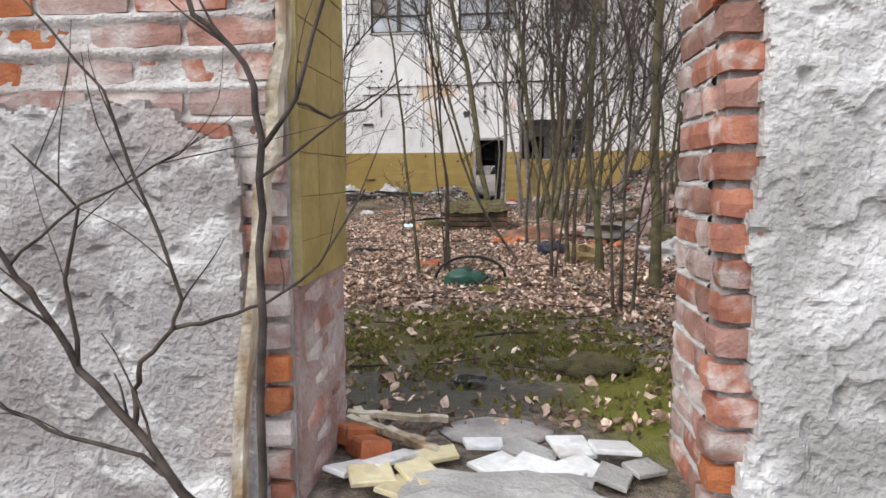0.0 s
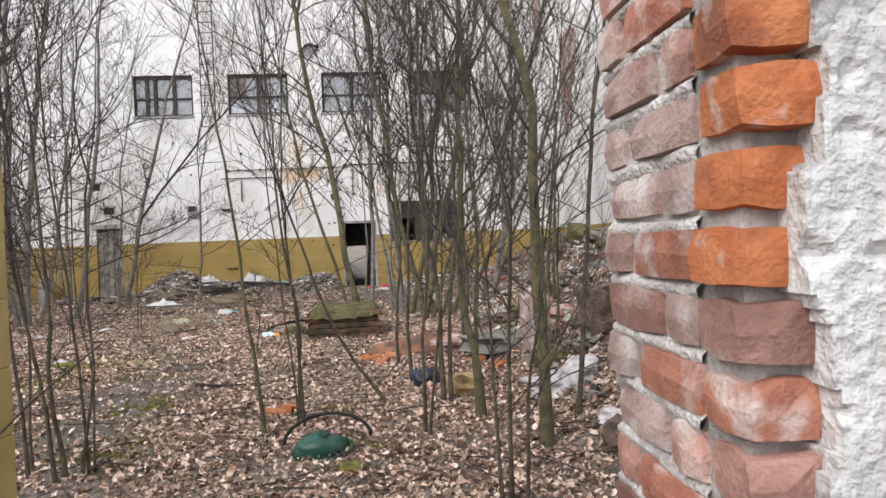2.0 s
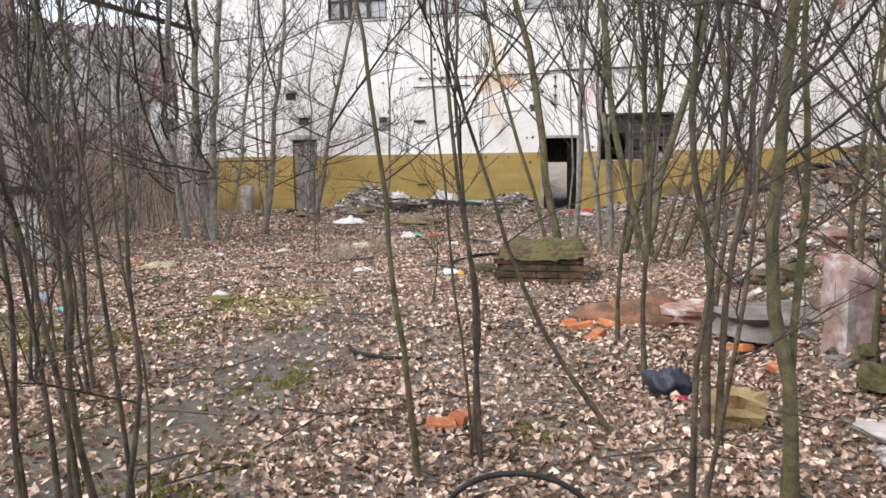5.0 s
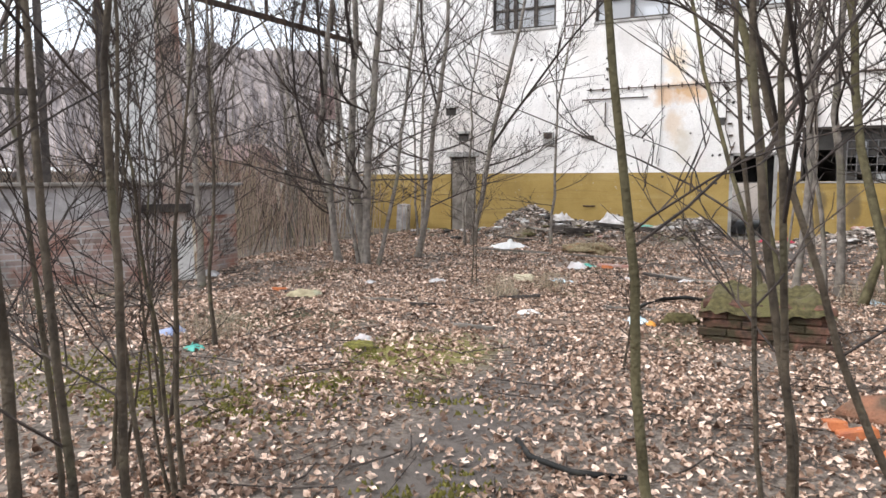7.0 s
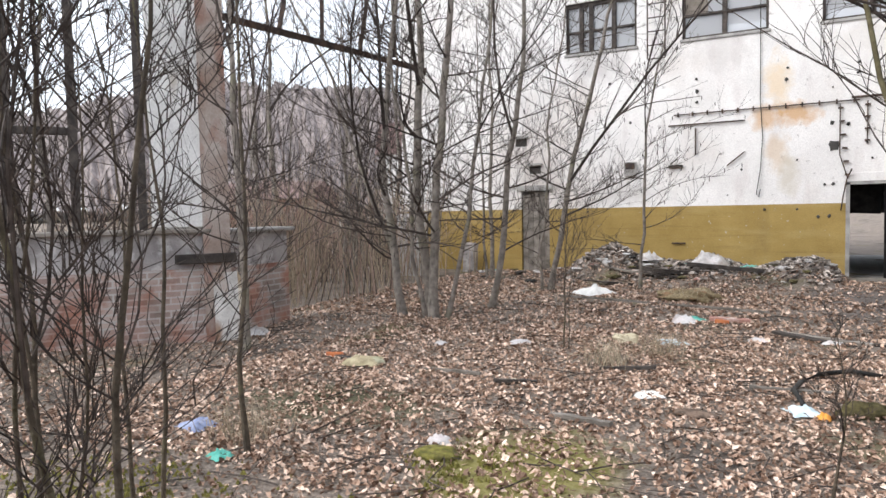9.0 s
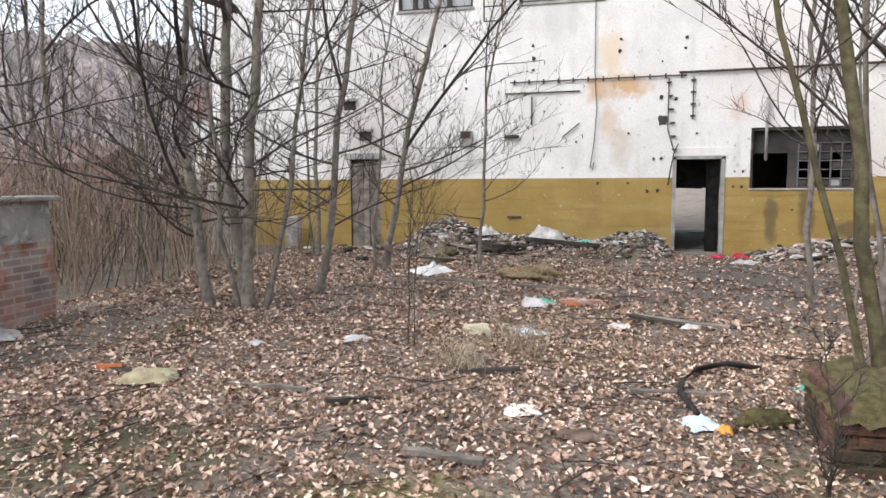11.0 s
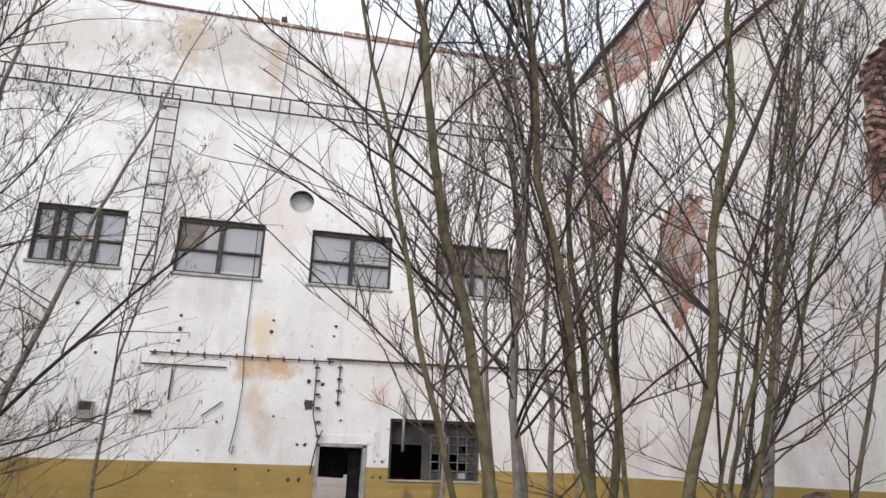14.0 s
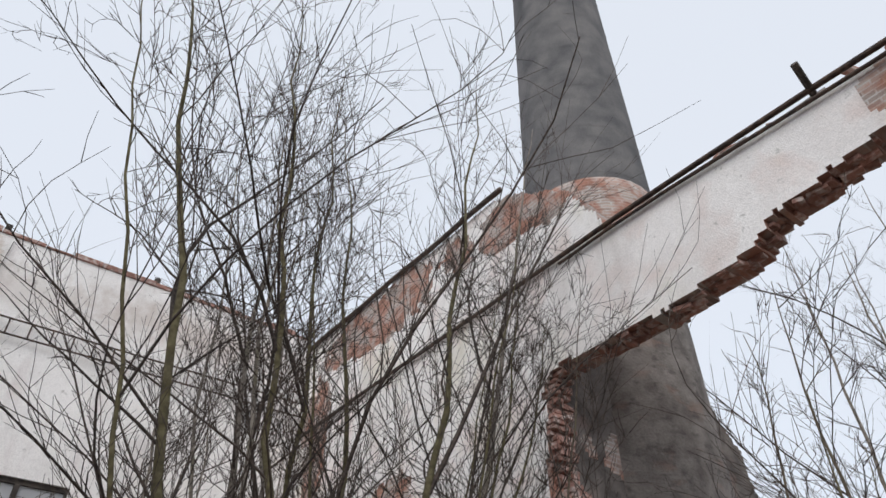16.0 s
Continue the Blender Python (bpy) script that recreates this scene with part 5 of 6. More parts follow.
for row in range(5):
    for k in range(4):
        part("brick", bm1, brick_dull, base, at=pose(0.11 + k * 0.25 - (0.12 if row % 2 else 0) + 0.06, rng.uniform(-0.012, 0.01), -0.03 + row * 0.08))
    for k in range(3):
        part("brick", bm1, brick_dull, base, at=pose(0.19 + rng.uniform(-0.012, 0.0), 0.04 + k * 0.26, -0.03 + row * 0.08, 0, 0, 90))

# bags and litter
earthy = M("earthy_rubble", (0.085, 0.06, 0.045), (0.21, 0.15, 0.115), 9, 0.97, 1.0, 45, [((0.24, 0.12, 0.08), 5, 0.58, 0.70, 0.6, (1, 1, 1)), ((0.05, 0.04, 0.03), 12, 0.52, 0.66, 0.7, (1, 1, 1))])
lump("plastic_bag", "crumpled white plastic sack on leaf litter", "bag", 1.95, 5.0, 0.22, 0.17, 0.09, plastic_white, 1, 0.65, 20)
lump("plastic_bag", "bulging white plastic sack on the rubble bank", "bag", 2.15, 4.95, 0.16, 0.13, 0.13, plastic_white, 2, 0.55, 20)
lump("plastic_bag", "torn white plastic sack among rubble", "bag", 2.15, 4.1, 0.12, 0.09, 0.06, plastic_white, 3, 0.6, 18)
lump("plastic_bag", "crumpled pale plastic bag near the saplings", "bag", 2.15, 3.55, 0.10, 0.08, 0.05, plastic_white, 4, 0.6, 18)
lump("plastic_bag", "small crumpled bluish plastic bag", "bag", 2.55, 3.75, 0.08, 0.06, 0.04, cloth_blue, 5, 0.7, 14)
lump("stone", "pale rounded stone in dead leaves", "stone", 2.42, 3.45, 0.12, 0.09, 0.06, plaster_rough, 6, 0.3, 10)
lump("stone", "pale rounded stone in dead leaves", "stone", 2.72, 3.6, 0.09, 0.08, 0.05, plaster_rough, 7, 0.3, 10)
lump("plastic_bag", "dark blue plastic bag half full on leaf litter", "bag", 1.0, 5.92, 0.12, 0.10, 0.12, plastic_blue, 8, 0.6, 16, 0.3, 0)
lump("stone", "yellowish broken stone on leaf litter", "stone", 1.30, 5.6, 0.16, 0.12, 0.12, M("ochre_stone", (0.24, 0.17, 0.08), (0.38, 0.28, 0.14), 6, 0.95, 0.5, 50), 9, 0.4, 8, sharp=True)
lump("stone", "pale upright block of broken masonry", "stone", 2.16, 6.5, 0.15, 0.13, 0.38, brick_limed, 10, 0.28, 14, 0.2, 20, True)
lump("slab", "thick broken concrete slab with a mossy top", "slab", 3.40, 6.7, 0.42, 0.30, 0.17, concrete_dirty, 11, 0.3, 10, 0.3, 25, True)
lump("slab", "big earth-brown lump of fallen masonry", "rubble", 2.72, 5.85, 0.31, 0.28, 0.25, earthy, 12, 0.22, 16, 0.3, 0, True)
lump("slab", "dark broken slab lying on rubble", "slab", 1.9, 7.3, 0.5, 0.3, 0.12, concrete_dirty, 13, 0.4, 10, 0.2, 35, True)
lump("slab", "dark broken slab with brick stuck to it", "slab", 1.5, 8.0, 0.42, 0.3, 0.12, brick_dull, 14, 0.4, 10, 0.2, 10, True)
lump("earth_mound", "low mound of earth and crumbled orange brick", "rubble", 0.98, 8.0, 0.42, 0.28, 0.17, M("brick_earth", (0.12, 0.085, 0.06), (0.30, 0.14, 0.085), 7, 0.97, 0.9, 60), 15, 0.5, 12, 0.4)
rag("plastic_sheet", "white plastic sheet crumpled at the ochre wall", -4.55, 20.2, 0.75, plastic_white, 3, high=0.25)
rag("plastic_sheet", "white plastic sheet draped over rubbish", -3.2, 20.25, 1.0, plastic_white, 4, high=0.4)
rag("plastic_sheet", "dirty white sheet crumpled on leaf litter", -4.75, 16.9, 0.8, white_paint, 5, high=0.2)
rag("plastic_bag", "white and teal plastic bag on leaf litter", -2.70, 14.35, 0.42, plastic_white, 6, high=0.14)
rag("rag", "teal scrap of cloth beside a white bag", -2.58, 14.6, 0.25, cloth_teal, 7)
rag("rag", "teal scrap of cloth on rubbish by the wall", -2.35, 19.9, 0.5, cloth_teal, 8, high=0.14)
rag("rag", "red cloth scrap beside the doorway", 0.20, 20.3, 0.35, cloth_red, 9, high=0.1)
rag("rag", "bright red cloth scrap beside the doorway", 0.62, 20.3, 0.38, cloth_red, 10, high=0.14)
rag("plastic_bag", "white plastic bag by the doorway", 0.55, 19.3, 0.5, plastic_white, 11, high=0.12)
rag("rag", "pale blue and orange cloth scrap on dead leaves", -1.12, 10.3, 0.32, cloth_blue, 12, high=0.08)
rag("rag", "small orange cloth scrap on dead leaves", -0.98, 10.22, 0.14, cloth_orange, 13, high=0.06)
rag("rag", "pale blue plastic scrap on leaf litter", -2.55, 12.65, 0.42, cloth_blue, 14, high=0.03)
rag("plastic_bag", "crumpled blue plastic bottle film in leaves", -5.1, 8.0, 0.34, M("clear_blue_plastic", (0.16, 0.20, 0.34), (0.34, 0.38, 0.52), 9, 0.3, 0.2, 40), 15, high=0.1)
rag("plastic_bag", "white paper scrap on leaf litter", -3.3, 8.5, 0.2, plastic_white, 16, high=0.08)
rag("plastic_bag", "white paper scrap on leaf litter", -0.9, 13.3, 0.28, plastic_white, 17, high=0.05)
rag("plastic_bag", "white scrap lying by the brick wall", -7.7, 11.2, 0.5, plastic_white, 18, high=0.15)
rag("rag", "white scrap lying in leaf litter", -1.65, 13.1, 0.25, plastic_white, 19, high=0.04)
rag("rag", "pinkish cloth scrap in dead leaves", 1.08, 5.8, 0.10, cloth_red, 20, high=0.03)
rag("rag", "blue scrap near the tree roots", 1.25, 12.6, 0.35, cloth_blue, 22, high=0.05)
lump("foam_block", "yellowish foam block lying in leaf litter", "litter", -3.05, 12.55, 0.17, 0.10, 0.08, M("foam", (0.50, 0.44, 0.30), (0.62, 0.56, 0.42), 6, 0.95, 0.4, 60), 23, 0.2, 8, 0.3, 10, True)
lump("stone", "pale mossy stone in leaf litter", "stone", -5.25, 10.45, 0.17, 0.11, 0.05, M("mossy_pale_stone", (0.32, 0.31, 0.20), (0.48, 0.46, 0.34), 6, 0.95, 0.5, 60), 24, 0.35, 10, 0.35)
lump("stone", "flat pale stone on mossy ground", "stone", 0.03, 2.95, 0.085, 0.05, 0.022, M("tan_stone", (0.40, 0.31, 0.25), (0.55, 0.45, 0.38), 9, 0.9, 0.4, 60), 26, 0.3, 8, 0.3)
lump("moss_clump", "bright green moss clump on dead leaves", "moss", 0.45, 3.78, 0.09, 0.07, 0.035, moss, 27, 0.3, 8, 0.3)
lump("moss_clump", "bright green moss clump on dead leaves", "moss", -3.2, 8.28, 0.16, 0.12, 0.04, moss, 28, 0.3, 8, 0.3)
lump("moss_clump", "dark mossy hump by the breach", "moss", 0.95, 1.75, 0.17, 0.12, 0.05, mossy, 29, 0.35, 8, 0.3)
tyre = thing("tyre", "old black car tyre lying by the wall", "tyre", pose(4.9, 19.6, height(4.9, 19.6) + 0.11))
part("tyre", Geo().tube([(0.26 * math.cos(a), 0.26 * math.sin(a), 0) for a in [2 * math.pi * k / 22 for k in range(23)]], [0.10] * 23, 8, False), rubber, tyre, smooth=True)
for x, y, ln, wd, tn in [(-3.9, 19.6, 2.2, 0.16, 6), (-3.6, 19.2, 1.6, 0.10, -12), (-4.8, 18.6, 1.3, 0.14, 25), (-4.9, 19.3, 1.0, 0.12, -30), (-1.1, 13.42, 0.9, 0.12, -20), (-0.75, 13.6, 0.8, 0.10, -8), (-3.42, 10.12, 0.4, 0.05, 40), (-2.75, 11.15, 0.7, 0.05, 3), (-1.2, 10.9, 0.7, 0.05, 12), (-2.6, 9.4, 0.55, 0.06, -12),
                         (-5.7, 10.55, 0.5, 0.07, -20), (-4.3, 10.35, 0.9, 0.035, -8), (-2.2, 14.55, 0.34, 0.13, 5), (3.0, 19.2, 1.8, 0.15, 15), (3.6, 19.5, 1.4, 0.12, -20), (2.0, 19.7, 1.1, 0.1, 35), (-1.5, 20.1, 1.2, 0.12, -10), (-2.6, 20.5, 1.5, 0.13, 8), (4.0, 12.8, 1.5, 0.13, 60), (3.6, 9.5, 1.2, 0.1, 100)]:
    plank(x, y, ln, wd, 0.03, tn, wood_dark if (x * 7) % 2 < 0.9 else wood_grey, tilt=6 * math.sin(x * 5))
rag("tarpaulin", "yellowish dirty tarpaulin lying flat in dead leaves", -5.33, 10.42, 0.55, M("yellow_tarp", (0.27, 0.23, 0.14), (0.46, 0.40, 0.26), 7, 0.8, 0.4, 50, [((0.20, 0.16, 0.10), 8, 0.54, 0.68, 0.7, (1, 1, 1))]), 31, high=0.11)
plank(-3.48, 10.11, 0.24, 0.05, 0.02, 35, wood_cream, "pale splintered lath lying in dead leaves", 4, 0.01, "lath", "lath")
rag("rag", "green cloth scrap beside the mossy plinth", -0.2, 11.15, 0.42, cloth_teal, 32, high=0.08)
lump("log", "short mossy log lying beside the plinth", "log", -0.70, 10.4, 0.17, 0.08, 0.07, mossy, 33, 0.55, 10, 0.25, 8)
lump("stone", "rust-brown flat stone among dead leaves", "stone", -1.84, 9.87, 0.17, 0.09, 0.035, earthy, 34, 0.3, 8, 0.3, 5)
plank(-2.12, 14.5, 0.52, 0.14, 0.05, 4, brick_dull, "orange-brown painted board on leaf litter", 2, 0.01)
plank(-0.99, 13.55, 1.0, 0.10, 0.03, -14, wood_grey, "pale weathered plank lying on trodden earth", 2, 0.01)
rag("rag", "dirty white paper scrap in dead leaves", -4.15, 12.01, 0.32, plastic_white, 35, high=0.05)
rag("rag", "small white paper scrap in dead leaves", -5.1, 11.74, 0.18, plastic_white, 36, high=0.05)
rag("rag", "greyish paper scrap in dead leaves", -2.26, 10.22, 0.30, white_paint, 37, high=0.03)
rag("rag", "teal plastic scrap in mossy leaves", -4.45, 7.6, 0.2, cloth_teal, 38, high=0.06)
plank(-3.3, 15.2, 3.4, 0.035, 0.03, -14, wood_grey, "long thin branch lying over dead leaves", 0, 0.03, "branch", "branch")
lump("grass_mound", "low mound of dry grass and reddish earth", "mound", -3.02, 16.76, 0.55, 0.45, 0.16, M("straw_earth", (0.17, 0.13, 0.075), (0.34, 0.27, 0.16), 18, 0.97, 1.0, 90, [((0.30, 0.14, 0.07), 5, 0.55, 0.68, 0.6, (1, 1, 1))]), 39, 0.45, 14, 0.42)
for x, y, ln, tn in ((-2.8, 19.55, 1.5, -6), (-3.75, 19.3, 0.9, 30), (-4.4, 19.5, 1.1, -25)):
    plank(x, y, ln, 0.10, 0.08, tn, wood_dark, "charred dark beam lying on rubbish", 4, 0.08, "beam", "beam")
# shards of rubbish heaped along the foot of the factory wall
rng = random.Random(44)
mats = [concrete, wood_grey, wood_dark, brick_dull, plaster_rough, plastic_white, cloth_teal, rubber, mossy, wood_grey, concrete]
for k in range(150):
    if k < 95:
        x, y = rng.uniform(-5.6, -0.7), 20.9 - abs(rng.gauss(0, 0.75))
    elif k < 130:
        x, y = rng.uniform(0.9, 5.2), 20.9 - abs(rng.gauss(0, 0.7))
    else:
        x, y = rng.uniform(-9.3, -5.5), 20.8 - abs(rng.gauss(0, 0.8))
    s = rng.uniform(0.05, 0.14)
    lump("rubbish", "broken piece of rubbish at the foot of the wall", "rubbish", x, y, s * rng.uniform(0.8, 1.8), s, s * rng.uniform(0.2, 0.5), rng.choice(mats), 50 + k, 0.5, 5, rng.uniform(-0.05, 0.2), rng.uniform(0, 180), True, group="rubbish along the wall")
# fallen masonry on the east bank
rng = random.Random(45)
mats = [concrete_dirty, brick_dull, earthy, concrete_dirty, mossy, brick_red, earthy, earthy]
for k in range(210):
    x, y = rng.uniform(2.0, 5.3), rng.uniform(3.4, 14.5)
    if x < 2.6 and y > 9:
        continue
    s = rng.uniform(0.05, 0.15) * (1.5 if x > 3.6 else 1)
    lump("rubble_stone", "broken piece of brick masonry on the rubble bank", "rubble", x, y, s * rng.uniform(0.9, 1.7), s, s * rng.uniform(0.35, 0.8), rng.choice(mats), 250 + k, 0.5, 5, rng.uniform(0.05, 0.3), rng.uniform(0, 180), True, group="fallen masonry")
# single bricks lying about
whole = Geo().box(-0.12, 0.12, -0.058, 0.058, -0.035, 0.035, b=0.009).mesh("brick", brick_orange)
for x, y, t in [(-0.22, 5.3, 20), (-0.12, 5.42, 70), (0.5, 7.55, 10), (0.62, 7.2, 60), (0.4, 7.7, 100), (0.75, 7.6, 140), (-2.2, 14.35, 5), (-5.85, 10.6, 30), (0.12, 0.92, 50), (0.16, 0.82, 120), (3.3, 5.4, 15), (3.5, 5.55, 60), (1.75, 6.4, 40), (1.6, 6.9, 120), (4.2, 8.2, 30), (3.9, 7.4, 80), (4.6, 9.7, 10)]:
    o = part("brick", whole, brick_orange, at=pose(x, y, height(x, y) + 0.025, 14 * math.sin(t), 16 * math.cos(t), t) @ Matrix.Diagonal((0.55 + 0.3 * abs(math.sin(3 * t)), 0.8, 0.85, 1)))
    tagged(o, "loose orange-red brick lying in dead leaves", "brick", group="fallen bricks")

# ---------- litter on the sill of the breach ----------
for k, (x, y, a, b, tx, ty, tz, mt) in enumerate([(0.17, 0.66, 0.20, 0.075, 4, 12, 60, tile_white), (0.26, 0.70, 0.20, 0.07, -5, 9, 62, tile_white), (0.35, 0.60, 0.10, 0.10, 8, 3, 40, tile_cream), (0.37, 0.76, 0.14, 0.08, 3, -6, 15, tile_cream), (0.31, 0.52, 0.12, 0.09, 6, 6, 70, tile_cream), (0.40, 0.55, 0.10, 0.10, -6, 4, 20, tile_cream),
                                                    (0.66, 0.80, 0.15, 0.12, 0, 14, -20, concrete), (0.78, 0.83, 0.12, 0.12, 7, 4, 15, tile_white), (0.90, 0.80, 0.13, 0.11, -6, 5, 8, tile_white), (0.79, 0.70, 0.13, 0.12, 5, -4, 35, tile_white), (0.69, 0.64, 0.20, 0.14, 2, 3, -30, tile_white), (0.52, 0.80, 0.12, 0.06, 4, 2, 10, tile_white), (0.88, 0.66, 0.12, 0.09, 12, 2, 70, concrete), (0.56, 0.68, 0.14, 0.10, 5, 2, 50, tile_white), (0.23, 0.56, 0.12, 0.10, 6, 3, 20, tile_cream), (0.97, 0.72, 0.10, 0.08, 4, 2, 30, concrete)]):
    g = Geo().box(-a / 2, a / 2, -b / 2, b / 2, -0.008, 0.008, b=0.003)
    g.v = [(x2 * (1 + 0.18 * n3(x2 * 9, y2 * 9, k, 1)), y2 * (1 + 0.18 * n3(y2 * 9, x2 * 9, k + 5, 1)), z2) for x2, y2, z2 in g.v]
    o = part("tile", g, mt, at=pose(x, y, height(x, y) + 0.03 + 0.012 * (k % 3), tx, ty, tz))
    tagged(o, ("broken white wall tile" if mt is tile_white else "broken cream wall tile" if mt is tile_cream else "broken grey tile") + " on the sill of the breach", "tile", group="broken tiles")
lump("mortar_spill", "flat spill of pale grey mortar on the ground", "mortar", 0.56, 1.02, 0.17, 0.14, 0.02, mortar, 71, 0.25, 10, 0.4)
lump("concrete_slab", "worn grey concrete threshold of the breach", "slab", 0.58, 0.48, 0.30, 0.13, 0.07, concrete, 72, 0.2, 10, 0.35, 0, True)
for x, y, ln, tn in ((0.2, 0.92, 0.3, -25), (0.22, 1.05, 0.34, 8), (0.3, 0.84, 0.22, -35), (0.12, 1.0, 0.2, -60)):
    plank(x, y, ln, 0.03, 0.018, tn, wood_cream, "splintered pale lath on the sill of the breach", 5, 0.02, "lath", "lath")
pud = thing("puddle", "small puddle mirroring the pale sky", "puddle", pose(0.43, 1.52, height(0.43, 1.52) + 0.032))
part("surface", Geo().add([(0.075 * math.cos(a) * (1 + 0.25 * n3(math.cos(a), math.sin(a), 1, 1.5)), 0.055 * math.sin(a) * (1 + 0.25 * n3(math.cos(a), math.sin(a), 6, 1.5)), 0) for a in [2 * math.pi * k / 24 for k in range(24)]], [tuple(range(24))]), water, pud)
post = tagged(part("post", Geo().box(-0.025, 0.025, -0.02, 0.02, -0.1, 0.62, b=0.006), M("green_wood", (0.20, 0.19, 0.08), (0.34, 0.30, 0.16), 6, 0.9, 0.5, 60), at=pose(1.105, 0.94, -0.25, 0, 2, 0)), "short olive-stained timber post at the breach", "post")

# ---------- far things ----------
g = Geo()
n = 420
hr = random.Random(61)
for j in range(11):
    for i in range(n):
        a = radians(60 + 130 * i / (n - 1))
        r = 130 + j * 13.2
        f = j / 10
        z = 3 + (50 * smooth_step(0, 1, f)) * (0.74 + 0.16 * math.sin(i * 0.03 + 1) + 0.10 * n3(i * 0.05, 1, 2, 1)) + 3.0 * n3(i * 0.13, j * 0.9, 2, 1) + hr.uniform(-1.6, 1.6)
        g.v.append((r * math.cos(a), 8 + r * math.sin(a), z))
g.f = [(j * n + i, j * n + i + 1, (j + 1) * n + i + 1, (j + 1) * n + i) for j in range(10) for i in range(n - 1)]
g.mi = [0] * len(g.f)
tagged(part("hill", g, hill_mat), "far hillside of bare brown woods", "hill", kind="structure")
house = thing("house", "distant house with a red tiled roof on the slope", "house", pose(-46, 84, 0, 0, 0, 25))
part("wall", Geo().box(-7, 7, -4, 4, 0, 9), white_paint, house)
part("roof", Geo().add([(-7.6, -4.6, 9), (7.6, -4.6, 9), (7.6, 4.6, 9), (-7.6, 4.6, 9), (-7.6, 0, 13.5), (7.6, 0, 13.5)], [(0, 1, 5, 4), (2, 3, 4, 5), (1, 2, 5), (3, 0, 4), (3, 2, 1, 0)]), roof_red, house)
part("chimney", Geo().box(2, 2.9, -0.5, 0.5, 11, 14.5), brick_dull, house)
for u in (-5, -2, 1, 4):
    part("window", Geo().box(u, u + 1.1, -4.03, -3.98, 5.5, 7), dark_fill, house)
shed = thing("house", "low red-brown outbuilding behind the thicket", "house", pose(-27.5, 33, 0, 0, 0, 20))
part("wall", Geo().box(-2.6, 2.6, -3, 3, -0.3, 2.4), brick_far_x, shed)
part("roof", Geo().add([(-2.9, -3.4, 2.4), (2.9, -3.4, 2.4), (2.9, 3.4, 2.4), (-2.9, 3.4, 2.4), (-2.9, 0, 3.4), (2.9, 0, 3.4)], [(0, 1, 5, 4), (2, 3, 4, 5), (1, 2, 5), (3, 0, 4), (3, 2, 1, 0)]), roof_red, shed)

# ---------- more trees: beyond the walls ----------
for n, (x, y, st, h, r) in enumerate([(-10.5, 13.0, 3, 9, 0.06), (-12.0, 10.5, 3, 10, 0.07), (-13.5, 15.0, 3, 11, 0.08), (-10.8, 17.5, 4, 8, 0.05), (-15, 19.5, 3, 12, 0.09), (-17, 12, 3, 12, 0.09), (-12.6, 22.5, 3, 11, 0.08), (-9.6, 9.6, 2, 7, 0.05), (-11.2, 7.2, 3, 9, 0.06), (-20, 24, 4, 13, 0.1), (-23, 16, 4, 13, 0.1), (-9.4, 15.5, 3, 6, 0.035), (-8.6, 17.2, 4, 5, 0.03), (-14.5, 27, 3, 13, 0.1)]):
    sapling(x, y, st, h, r, 400 + n, bark_grey, (0, 0), 0.16, 0.14, 17, 8, "tree", "bare grey-brown tree in the thicket beyond the ruin", base=0.2, reach=0.34)
for n, (x, y, h) in enumerate([(17.0, 9.8, 14.5), (20, 11.8, 15), (15.0, 10.6, 11.5), (18.5, 13.0, 16)]):
    sapling(x, y, 1, h, 0.09, 450 + n, bark_grey, (0, 0), 0.06, 0.3, 26, 9, "tree", "slender bare birch beyond the ruin", base=0.3, reach=0.20)
# outside shrub before the breached wall
rng = random.Random(77)
shrub = thing("shrub", "bare dark shrub growing before the breached wall", "shrub", pose(0, 0, 0))


def stem(pts, r, twigs=4, mat=twig):
    g = Geo()
    pts = [Vector(p) for p in pts]
    fine = []
    for a, b in zip(pts, pts[1:]):
        fine += [a.lerp(b, k / 3) + Vector((rng.uniform(-1, 1), rng.uniform(-1, 1), rng.uniform(-1, 1))) * 0.006 for k in range(3)]
    fine.append(pts[-1])
    m = len(fine)
    g.tube(fine, [r * (1 - 0.6 * k / (m - 1)) for k in range(m)], 6)
    for _ in range(twigs):
        k = rng.randrange(m // 3, m - 1)
        limb(g, fine[k], (fine[k + 1] - fine[k]).normalized() + Vector((rng.uniform(-1, 1), rng.uniform(-0.6, 0.6), rng.uniform(-0.4, 0.9))), rng.uniform(0.15, 0.4), r * 0.35, rng, 0.2, 0.02, 5, 4, 0.4)
    part("branch", g, mat, shrub, smooth=True)


Y = 0.22
stem([(0.04, Y, -0.35), (0.06, Y, 0.2), (0.075, Y, 0.70), (0.085, Y, 0.92), (0.06, Y, 1.08), (-0.04, Y - 0.02, 1.18), (-0.12, Y, 1.32), (-0.2, Y, 1.6)], 0.011, 3)
stem([(0.085, Y, 0.90), (0.16, Y - 0.02, 1.0), (0.22, Y, 1.2), (0.27, Y, 1.5)], 0.007, 3)
stem([(0.0, Y, -0.35), (-0.05, Y - 0.04, 0.08), (-0.10, Y - 0.04, 0.18), (-0.21, Y - 0.03, 0.30), (-0.35, Y, 0.43), (-0.43, Y, 0.57), (-0.50, Y, 0.66), (-0.62, Y, 0.9)], 0.013, 5)
stem([(-0.21, Y - 0.03, 0.30), (-0.22, Y, 0.38), (-0.20, Y, 0.45), (-0.13, Y, 0.52), (-0.10, Y, 0.59), (-0.17, Y, 0.78), (-0.26, Y, 1.03), (-0.42, Y, 1.22)], 0.007, 4)
stem([(-0.12, Y - 0.04, 0.20), (-0.20, Y - 0.02, 0.24), (-0.38, Y, 0.27), (-0.52, Y, 0.33), (-0.7, Y, 0.4)], 0.007, 4)
